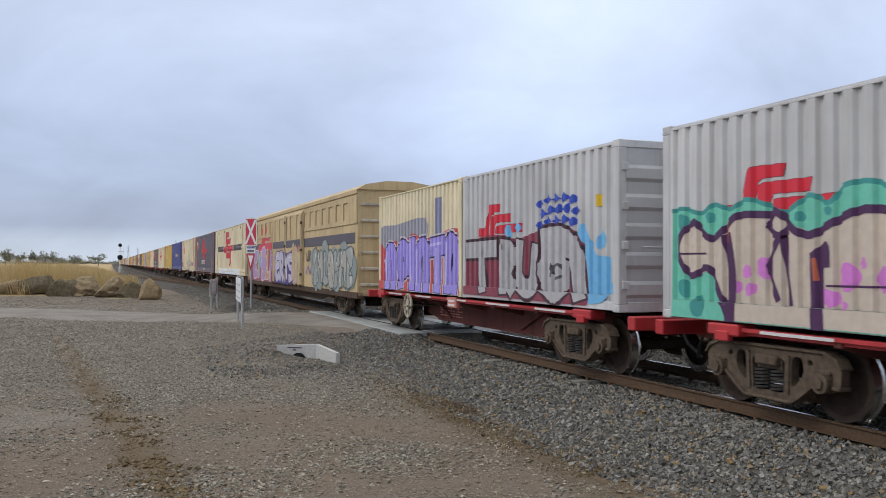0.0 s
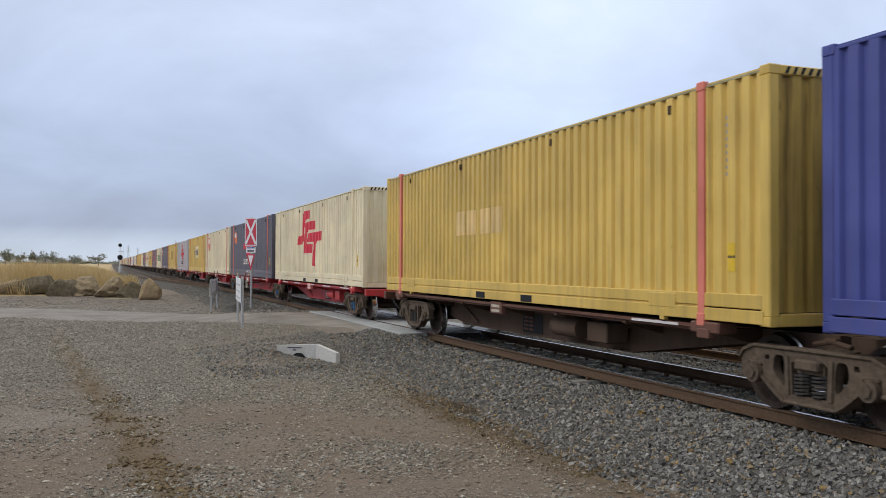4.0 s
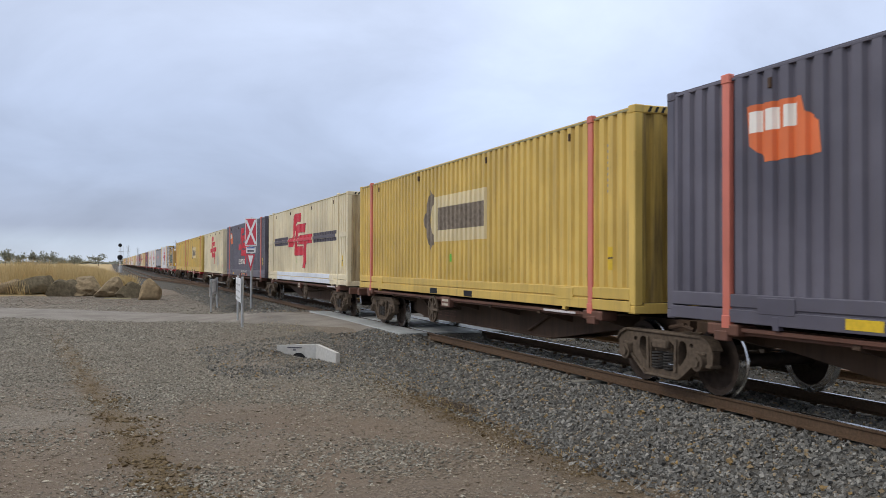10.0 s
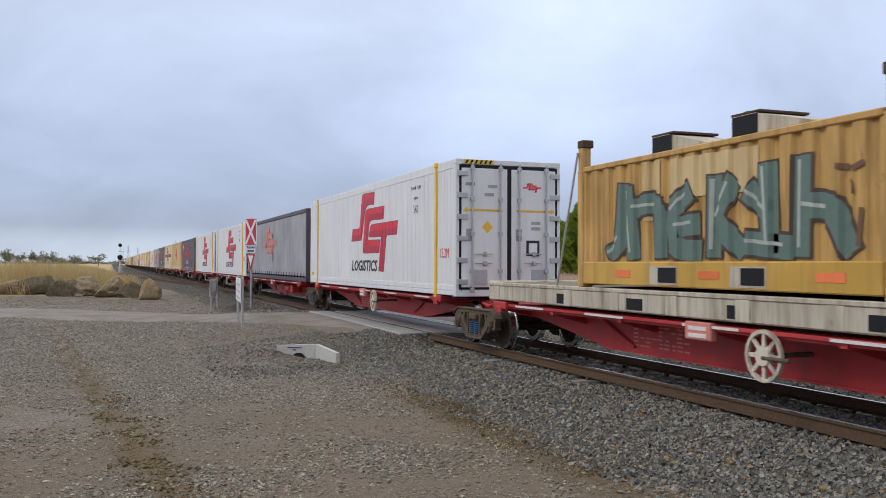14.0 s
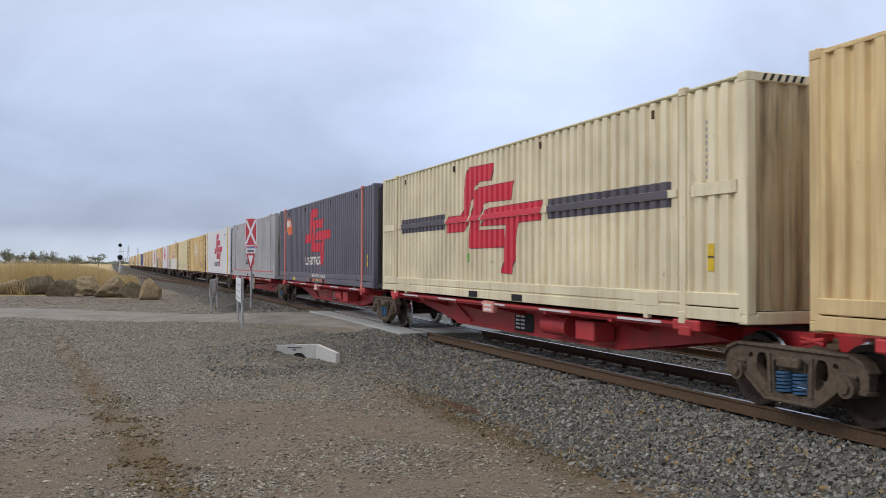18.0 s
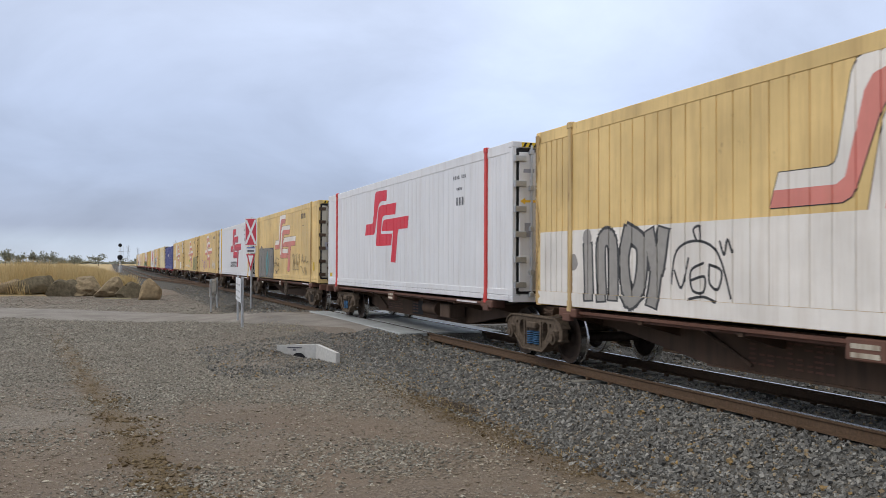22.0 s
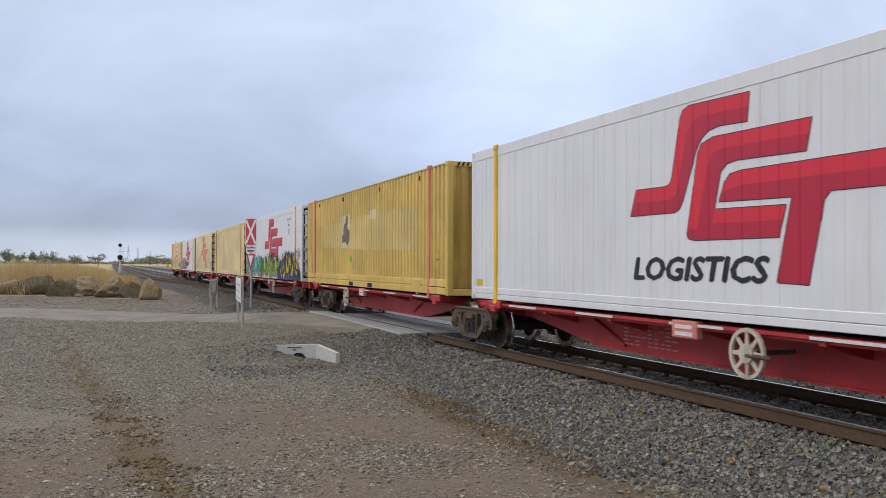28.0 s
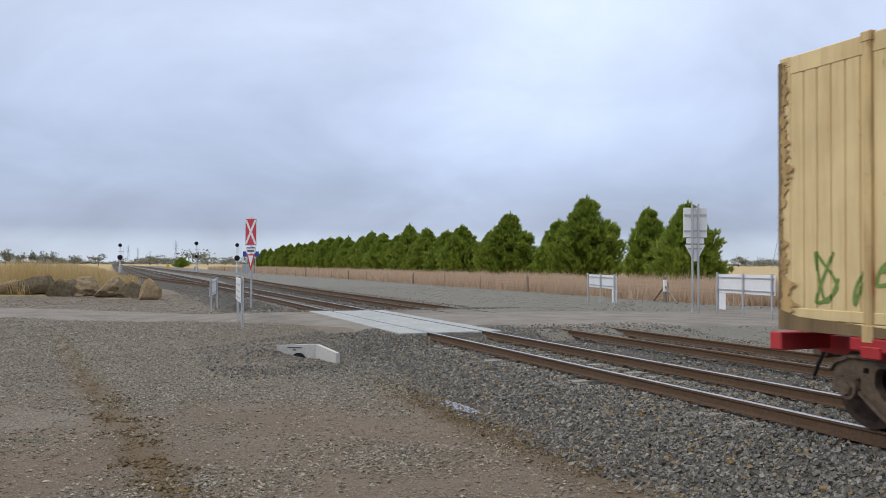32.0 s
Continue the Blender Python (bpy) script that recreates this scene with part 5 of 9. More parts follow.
def step_mark(box, a, z, w, h, mat, outline=None, inlay=None, label="red stepped emblem"):
    if outline:
        sh = []
        for p in STEP_MARK:
            cx, cy = sum(x for x, _ in p) / len(p), sum(y for _, y in p) / len(p)
            for dx, dy in ((0.0022, 0.0045), (-0.0022, 0.0045), (0.0022, -0.0045), (-0.0022, -0.0045)):
                sh.append(loop_edges(slant([(x + dx, y + dy) for x, y in p], a, z, w, h)))
        box.mark("emblem_outline", sh, outline, "dark outline of the emblem")
    box.mark("emblem", [loop_edges(slant(p, a, z, w, h)) for p in STEP_MARK], mat, label)
    if inlay:
        box.mark("emblem_inlay", [loop_edges(slant(p, a, z, w, h)) for p in STEP_BAND], inlay, "lighter upper band of the emblem")


def hex_mark(box, a=1.51, z=1.86, w=1.20, h=0.68, mat=None):
    box.mark("corner_emblem", [loop_edges(slant([(0.0, 1.0), (0.76, 0.97), (0.80, 0.72), (0.97, 0.52), (1.0, 0.02), (0.27, 0.0), (0.23, 0.13), (0.03, 0.36)], a, z, w, h))], mat or M["orange"], "orange six-sided emblem")
    for i in range(3):
        box.patch("emblem_bar", a + w * (0.06 + 0.24 * i), z + h * 0.52, w * 0.17, h * 0.36, M["logo_white"], "white bar on the emblem")


def word(box, text, a, z, size, mat, lean=0.15, wide=1.0, label="", bold=0.0):
    e = text_edges(text, size, a, z, lean, wide)
    sets = [e]
    if bold:      # overlapping copies thicken the strokes
        sets = [[((p[0] + dx, p[1] + dz), (q[0] + dx, q[1] + dz)) for p, q in e] for dx, dz in ((-bold, 0), (bold, 0), (0, bold * 0.6), (0, -bold * 0.6))]
    box.mark("lettering", sets, mat, label)


def wobble(cx, cy, rx, ry, rng, n=26, rough=0.18):
    ph = [rng.uniform(0, 6.28) for _ in range(4)]
    out = []
    for i in range(n):
        t = 2 * math.pi * i / n
        r = 1 + rough * (math.sin(2 * t + ph[0]) + 0.7 * math.sin(3 * t + ph[1]) + 0.5 * math.sin(5 * t + ph[2]))
        out.append((cx + rx * r * math.cos(t), cy + ry * r * math.sin(t)))
    return out


def glyphish(cx, cy, w, h, rng, spiky=False):
    """A fat bulging form of the kind that fills a painted wall piece, no real letter."""
    j = lambda k: rng.uniform(-k, k)
    if spiky:      # interlocking flame-like strokes
        p = []
        n = rng.choice((5, 6, 7))
        for i in range(n):
            t = -0.5 + i / (n - 1)
            p += [(t * 1.05 + j(0.08), 0.30 + j(0.10) + 0.16 * (i % 2)), (t * 1.05 + 0.5 / n, 0.12 + j(0.10))]
        for i in range(n):
            t = 0.5 - i / (n - 1)
            p += [(t * 1.15 + j(0.08), -0.34 + j(0.10) - 0.14 * (i % 2)), (t * 1.15 - 0.5 / n, -0.20 + j(0.12))]
        return [(cx + x * w, cy + y * h) for x, y in p]
    kind = rng.randrange(6)
    if kind == 0:
        p = [(-0.5, -0.5), (-0.2, -0.5), (-0.15, 0.0), (0.15, 0.0), (0.2, -0.5), (0.5, -0.5), (0.4, 0.5), (0.1, 0.55), (-0.1, 0.3), (-0.3, 0.55), (-0.5, 0.4)]
    elif kind == 1:
        p = [(-0.45, -0.5), (0.45, -0.45), (0.5, -0.2), (-0.1, -0.15), (0.0, 0.0), (0.4, 0.05), (0.5, 0.45), (0.1, 0.55), (-0.5, 0.45), (-0.35, 0.1), (-0.5, -0.2)]
    elif kind == 2:
        p = [(-0.25, -0.55), (0.1, -0.5), (0.2, -0.1), (0.5, 0.1), (0.45, 0.5), (0.1, 0.45), (0.0, 0.2), (-0.2, 0.55), (-0.5, 0.45), (-0.4, 0.1), (-0.3, -0.1)]
    elif kind == 3:
        p = [(-0.5, -0.4), (-0.2, -0.55), (0.4, -0.5), (0.55, -0.1), (0.45, 0.4), (0.1, 0.55), (-0.4, 0.5), (-0.55, 0.1)]
    elif kind == 4:
        p = [(-0.5, -0.45), (0.0, -0.52), (0.5, -0.42), (0.42, -0.22), (0.02, -0.25), (0.06, 0.5), (-0.32, 0.55), (-0.28, 0.3), (-0.46, 0.28), (-0.24, 0.1), (-0.22, -0.2)]
    else:
        p = [(-0.5, -0.5), (-0.15, -0.5), (0.0, 0.1), (0.15, -0.45), (0.5, -0.5), (0.45, 0.0), (0.55, 0.5), (0.2, 0.45), (0.0, 0.55), (-0.25, 0.4), (-0.5, 0.55), (-0.4, 0.0)]
    lean = rng.uniform(-0.15, 0.2)
    pts = [(cx + (x + lean * y + j(0.07)) * w, cy + (y + j(0.06)) * h) for x, y in p]
    # cut the corners once, so that the forms swell without being round
    out = []
    n = len(pts)
    c = rng.uniform(0.10, 0.2)
    for i in range(n):
        (x0, y0), (x1, y1) = pts[i], pts[(i + 1) % n]
        out += [(x0 + (x1 - x0) * c, y0 + (y1 - y0) * c), (x1 + (x0 - x1) * c, y1 + (y0 - y1) * c)]
    return out


def stroke_loop(poly, w):
    return [loop_edges(q) for q in ribbon(poly + [poly[0]], w)]


def wall_piece(box, a0, a1, z0, z1, n, fills, line, back=None, shine=None, seed=1, w=0.05, label="large spray-painted wall piece in swelling forms", spiky=False):
    """Unreadable graffiti: a cloud behind, fat forms, dark contours, light flecks."""
    rng = random.Random(seed)
    step = (a1 - a0) / n
    cz, h = (z0 + z1) / 2, (z1 - z0)
    if back:
        box.mark("graffiti_cloud", [loop_edges(wobble(a0 + (i + 0.5) * step, cz + rng.uniform(-0.05, 0.1) * h, step * 0.85, h * 0.56, rng, rough=0.12)) for i in range(n)], back, "sprayed background cloud", 0.02)
    forms = [glyphish(a0 + (i + 0.5) * step, cz, step * (1.35 if spiky else 1.12), h * rng.uniform(0.84, 1.0), rng, spiky) for i in range(n)]
    for i, p in enumerate(forms):
        box.mark("graffiti", [loop_edges(p)], fills[i % len(fills)], label, 0.02)
    if shine:
        fl = []
        for p in forms:
            for _ in range(5):
                x, y = p[rng.randrange(len(p))]
                cx, cy = sum(q[0] for q in p) / len(p), sum(q[1] for q in p) / len(p)
                t = rng.uniform(0.35, 0.85)
                fl.append(loop_edges(wobble(cx + (x - cx) * t, cy + (y - cy) * t, step * rng.uniform(0.03, 0.12), h * rng.uniform(0.03, 0.13), rng, 12)))
        box.mark("graffiti_fleck", fl, shine, "lighter sprayed flecks", 0.02)["kind"] = "stuff"
    st = []
    for p in forms:
        st += stroke_loop(p, w)
        # inner strokes that break the forms up
        for _ in range(2):
            (x0, y0), (x1, y1) = p[rng.randrange(len(p))], p[rng.randrange(len(p))]
            cx, cy = sum(q[0] for q in p) / len(p), sum(q[1] for q in p) / len(p)
            st += [loop_edges(q) for q in ribbon([(x0, y0), (cx + 0.3 * (x1 - cx), cy + 0.3 * (y1 - cy)), (cx + 0.7 * (x1 - cx), cy + 0.7 * (y1 - cy))], w * 0.8)]
    box.mark("graffiti_contour", st, line, "sprayed contour lines", 0.02)


def flame_piece(box, a0, a1, z0, z1, n, fills, line, back=None, seed=1, w=0.045, fat=0.30, lean=0.25, arch=0.25, label="spray-painted wall piece of flame-like strokes"):
    """Unreadable graffiti of curling tapered strokes under an arched outline."""
    rng = random.Random(seed)
    span = a1 - a0

    def top(a):
        t = (a - a0) / span
        return z0 + (z1 - z0) * (1 - arch * (2 * t - 1) ** 2)
    if back:
        pts = [(a0 + span * i / 14, z0) for i in range(15)] + [(a1 - span * i / 28, (top(a1 - span * i / 28) - z0) * rng.uniform(0.62, 1.02) + z0) for i in range(29)]
        box.mark("graffiti_cloud", [loop_edges(pts)], back, "sprayed background", 0.02)
    bl = []
    for i in range(n):
        a = a0 + span * (i + 0.5) / n + rng.uniform(-0.3, 0.3) * span / n
        h0 = z0 + rng.uniform(0.0, 0.35) * (top(a) - z0)
        h1 = top(a) - rng.uniform(0.0, 0.25) * (top(a) - z0)
        dx = lean * rng.uniform(-1.0, 1.4)
        bend = rng.uniform(-0.35, 0.35)
        wd = fat * rng.uniform(0.55, 1.15)
        l, r = [], []
        for j in range(7):
            t = j / 6
            c = a + dx * t + bend * math.sin(t * 3.1)
            ww = wd * (math.sin(min(1.0, t * 1.6 + 0.25) * math.pi / 2)) * (1 - t ** 2.2) * 0.5 + 0.012
            zz = h0 + (h1 - h0) * t
            l.append((min(max(c - ww, a0 - 0.1), a1 + 0.1), zz))
            r.append((min(max(c + ww, a0 - 0.1), a1 + 0.1), zz))
        bl.append(l + r[::-1])
    rng.shuffle(bl)
    for k, f in enumerate(fills):
        sets = bl[k::len(fills)]
        for p in sets:
            box.mark("graffiti", [loop_edges(p)], f, label, 0.02)
        box.mark("graffiti_contour", [e for p in sets for e in stroke_loop(p, w)], line, "sprayed contour lines", 0.02)["kind"] = "stuff"


def eased(pts, n=5):
    """A smooth line through a few points."""
    out = []
    for j in range(len(pts) - 1):
        p0, p1, p2, p3 = pts[max(0, j - 1)], pts[j], pts[j + 1], pts[min(len(pts) - 1, j + 2)]
        for i in range(n):
            t = i / n
            out.append(tuple(0.5 * (2 * p1[d] + (p2[d] - p0[d]) * t + (2 * p0[d] - 5 * p1[d] + 4 * p2[d] - p3[d]) * t * t + (3 * p1[d] - p0[d] - 3 * p2[d] + p3[d]) * t ** 3) for d in (0, 1)))
    return out + [pts[-1]]


def strokes(box, lines, mat, w, label="sprayed strokes", name="graffiti_stroke", sharp=False, lo=0.02, hi=9.0):
    """Brush lines of one colour."""
    return box.mark(name, [loop_edges(q) for l in lines for q in ribbon(l if sharp else eased(l), w)], mat, label, lo, hi)


def fat_forms(box, lines, fill, line, w, edge, halo=None, shine=None, lo=0.02, label="fat sprayed forms in dark outline"):
    """Wall piece built of broad strokes: halo, outline, filling, highlights."""
    if halo:
        strokes(box, lines, halo, w + 4 * edge, "sprayed halo", lo=lo)
    strokes(box, lines, line, w + 2 * edge, "dark sprayed outline", lo=lo)
    strokes(box, lines, fill, w, label, lo=lo)
    if shine:
        strokes(box, [[(x - w * 0.28, z + w * 0.12) for x, z in l[:2]] for l in lines], shine, w * 0.16, "light sprayed highlights", sharp=True, lo=lo)


def scrawl(box, a0, a1, z0, z1, n, mat, seed=1, w=0.03, label="sprayed scrawl"):
    """A thin unreadable tag: looping strokes."""
    rng = random.Random(seed)
    st = []
    step = (a1 - a0) / n
    for i in range(n):
        cx, cz = a0 + (i + 0.5) * step, (z0 + z1) / 2
        pts = []
        k = rng.randrange(4, 8)
        for j in range(k):
            pts.append((cx + rng.uniform(-0.55, 0.55) * step, cz + rng.uniform(-0.5, 0.5) * (z1 - z0)))
        curve = []
        for j in range(len(pts) - 1):
            p0, p1, p2, p3 = pts[max(0, j - 1)], pts[j], pts[j + 1], pts[min(len(pts) - 1, j + 2)]
            for s in range(5):
                t = s / 5
                curve.append(tuple(0.5 * (2 * p1[d] + (p2[d] - p0[d]) * t + (2 * p0[d] - 5 * p1[d] + 4 * p2[d] - p3[d]) * t * t + (3 * p1[d] - p0[d] - 3 * p2[d] + p3[d]) * t ** 3) for d in (0, 1)))
        box.mark("graffiti_stroke", [loop_edges(q) for q in ribbon(curve, w)], mat, label, 0.02)


def small_marks(box, seed, dark=False, green=True, sticker=True):
    """Inspection stickers and code plates."""
    r = random.Random(seed)
    L, inkm = box.length, (M["reflector"] if dark else M["curtain"])
    for a in (1.95, L * 0.36, L * 0.64, L - 1.9):
        part("vent", shared("vent:", lambda: Shape().box(-0.022, 0.02, -0.028, 0.028, 0.0, 0.12, 0.008)), M["wagon_brown"], box.ob, "small dark vent under the top rail", m=pose(-WIDE + 0.012, L / 2 - a, 2.68))
    for k in range(2):
        a = L - 1.02 + 0.2 * k
        box.mark("code_line", [loop_edges([(a, 2.45 - 0.085 * i), (a + 0.032, 2.45 - 0.085 * i), (a + 0.032, 2.495 - 0.085 * i), (a, 2.495 - 0.085 * i)]) for i in range(13 - 4 * k)], inkm, "upright code as small bars")
    if sticker:
        box.patch("sticker", L - 0.75, 0.62, 0.15, 0.34, M["label_yellow"], "yellow safety sticker")
        box.bars("sticker_print", L - 0.73, 0.78, 0.13, 0.03, 3, M["ink"], "dark print on the sticker")
    if r.random() < 0.6:
        box.patch("sticker", L - 0.12, 0.45, 0.11, 0.20, M["label_red"], "red sticker")
    if green and r.random() < 0.6:
        box.patch("sticker", r.uniform(5.5, 8), 0.75, 0.15, 0.17, M["label_green"], "bright green sticker")


def dry(u, colour, label, stripe=None, seed=0, **k):
    return container(u, "rib", M[colour], label, stripe=stripe, **k)


def logo_word(box, mat, word_mat, a, z, w, h, outline=None, wide=2.75, tall=0.31, band=None):
    step_mark(box, a, z, w, h, mat, outline, band)
    word(box, "LOGISTICS", a + 0.05, z + 0.01, tall * 1.37, word_mat, 0.18, wide * 0.94 / (4.55 * tall * 1.37), bold=0.023)


# ---------------------------------------------------------------- the train, front to rear
RED, BLACK_INK = M["logo_red"], M["ink"]
TAIL = 12.42


def charcoal_box(u, seed, tilt=True):
    b = dry(u, "dark", "charcoal corrugated container with a red stepped emblem and orange badge", M["stripe_red"], end_mat=M["sooty_dark"])
    hex_mark(b)
    if tilt:
        logo_word(b, RED, M["logo_white"], 5.22, 0.655, 4.11, 2.035, M["ink"], 2.55, 0.29)
        b.patch("sticker", 7.52, 0.52, 0.18, 0.12, M["logo_red"], "small red square")
    word(b, "48' 9'10 VERTICAL LOAD BAR", 6.6, 0.215, 0.15, M["logo_white"], 0.0, 1.1, bold=0.006)
    for a, z, w, h, c, what in ((3.05, 0.055, 0.47, 0.11, "label_yellow", "yellow height plate"), (7.31, 0.09, 0.36, 0.06, "label_yellow", "yellow plate"), (6.89, 0.09, 0.21, 0.06, "orange", "orange plate"), (7.87, 0.09, 0.18, 0.06, "orange", "orange plate")):
        b.patch("sticker", a, z, w, h, M[c], what)
    small_marks(b, seed, True)
    return b


def stripe_box(u, seed, panel=False):
    """Cream box with a charcoal belt broken by the emblem and a flat lashing strip along the ribs."""
    b = dry(u, "cream", "cream corrugated container with charcoal belt and red emblem", None, end_mat=M["sooty_cream"])
    L = b.length
    for a0, a1, z0, z1 in ((0.18, 1.05, 1.555, 1.71), (1.36, L - 1.36, 1.575, 1.685), (L - 1.05, L - 0.18, 1.555, 1.71)):
        part("lashing_strip", Shape().box(-WIDE - 0.006, -WIDE + 0.012, L / 2 - a1, L / 2 - a0, z0, z1, 0.003), M["cream"], b.ob)
    strip = [(0.0, 0.008), (L, 0.008)]
    for a, w in ((1.64, 3.10), (9.62, 3.46)):
        b.patch("belt", a, 1.46, w, 0.34, M["charcoal"], "charcoal painted belt")
        b.mark("belt", [loop_edges([(a, 1.578), (a + w, 1.578), (a + w, 1.682), (a, 1.682)])], M["charcoal"], "charcoal painted belt", flat=strip)
    step_mark(b, 4.80, 0.52, 4.65, 2.16, RED, M["charcoal"])
    b.mark("emblem", [loop_edges(slant(p, 4.80, 0.52, 4.65, 2.16)) for p in STEP_MARK], RED, "red stepped emblem", 1.578, 1.682, strip)
    if panel:
        for z0, z1, x in ((0.025, 0.172, 0.021), (0.203, 0.352, 0.013)):
            part("lower_panel", Shape().box(-WIDE - x, -WIDE + 0.01, L / 2 - L + 2.3, L / 2 - 2.3, z0, z1, 0.006), M["pale_panel"], b.ob, "pale bluish white replacement panel")
    small_marks(b, seed)
    return b


def yellow_box(u, seed, colour="yellow"):
    b = dry(u, colour, "worn yellow corrugated container with faded red lifting posts", M["stripe_red"], end_mat=M["sooty_yellow"])
    small_marks(b, seed)
    return b


def white_reefer(u, seed, text=True, bars="stripe_yellow", number=""):
    b = container(u, "reefer", M["white"], "white refrigerated container with a large red stepped emblem", stripe=M[bars], bar_mat=M["galv"])
    if text:
        logo_word(b, M["logo_deep"], BLACK_INK, 5.88, 0.49, 4.64, 2.24, M["ink"], band=RED)
        word(b, "15.2M", 13.62, 0.84, 0.30, M["label_red"], 0.0, 0.8)
    else:
        step_mark(b, 4.58, 0.73, 3.98, 1.97, RED)
    b.bars("code_line", 11.62, 2.50, 0.34, 0.075, 4, M["label_grey"], "code as plain bars", 0.9)
    b.bars("code_line", 12.10, 2.50, 0.24, 0.075, 3, M["label_grey"], "code as plain bars", 0.9)
    b.bars("code_line", 11.82, 2.26, 0.30, 0.06, 4, M["label_grey"], "code as plain bars", 0.8)
    if number:
        word(b, number, 11.78, 1.94, 0.27, M["label_grey"], 0.0, 0.85)
    else:
        b.bars("code_line", 11.80, 1.94, 0.40, 0.17, 3, M["label_grey"], "code as plain bars", 0.9)
    b.patch("sticker", 0.25, 0.28, 0.30, 0.12, M["label_yellow"], "yellow plate")
    return b


def tan_reefer(u, seed, colour="tan", emblem="inlay", codes=True, length=14.63):
    """Old insulated box; sooty grime gathers on its corners."""
    b = container(u, "reefer", M[colour], "weathered yellow refrigerated container with stained panels", length=length, end_mat=M["door_grey"], bar_mat=M["wagon_brown"])
    if emblem == "inlay":
        step_mark(b, 5.78, 0.37, 4.72, 2.42, M["logo_pink"], M["ink"], M["logo_white"], "red and white stepped emblem")
    elif emblem == "pale":
        step_mark(b, 5.6, 0.95, 3.1, 1.45, M["logo_white"], None, None, "faded white stepped emblem")
    if codes:
        b.bars("code_line", 11.55, 2.43, 0.42, 0.19, 4, M["timber"], "code as plain bars", 0.45)
        b.bars("code_line", 12.05, 2.43, 0.30, 0.19, 3, M["timber"], "code as plain bars", 0.45)
        b.bars("code_line", 11.85, 2.13, 0.20, 0.045, 4, M["timber"], "code as plain bars", 0.6)
    b.patch("sticker", length - 0.93, 0.45, 0.30, 0.30, M["label_yellow"], "yellow safety sticker")
    b.patch("sticker", 1.14, 0.40, 0.14, 0.26, M["label_red"], "red corner sticker")
    soot_edge(b, seed)
    return b


def soot_edge(b, seed, much=1.0):
    """Rust and grime creeping in from the rear corner, with a finely ragged edge."""
    for k, (wide, mat, what) in enumerate(((0.17, M["rust_stain"], "rusty discoloured strip at the corner"), (0.055, M["soot_shade"], "dark grime along the corner post"))):
        edge = [(0.0, 0.05)]
        for i in range(90):
            z = 0.05 + 2.86 * i / 89
            w = wide * much * (0.45 + 0.55 * noise.noise((seed * 3.7 + k, z * 1.3, 0.0)) + 0.45 * noise.noise((seed, z * 9.0, k)) + 0.35 * noise.noise((seed, z * 31.0, k)))
            edge.append((max(0.006, w), z))
        b.mark("soot_stain", [loop_edges(edge + [(0.0, 2.91)])], mat, what, flat=[(0.0, 0.004), (b.length, 0.004)])


def grey_box(u, seed):
    b = dry(u, "grey", "light grey corrugated container with a red stepped emblem", None, end_mat=M["sooty_grey"])
    logo_word(b, RED, BLACK_INK, 5.38, 0.63, 3.95, 1.98, M["ink"], 2.5, 0.28)
    b.patch("belt", 0.3, 0.30, 14.0, 0.05, M["label_red"], "thin red line")
    small_marks(b, seed, green=False, sticker=False)
    return b


def pack(rears, red, blue, brakes, rimmed=()):
    """Five skeletal units that share bogies at their joints."""
    n = len(rears)
    centres = [(r - 7.315) for r in rears]
    for i, c in enumerate(centres):
        bog = []
        if i == 0:
            bog.append(-(7.315 - 1.75))
        if i < n - 1:
            bog.append((centres[i + 1] - c) / 2)
        else:
            bog.append(7.315 - 1.75)
        wagon(c, 7.62 if c < 820 else 7.40, red or i in rimmed, bog, brakes.get(i), i + int(c), (i == 0, i == n - 1), blue, M["wagon_grime"] if i in rimmed else None)


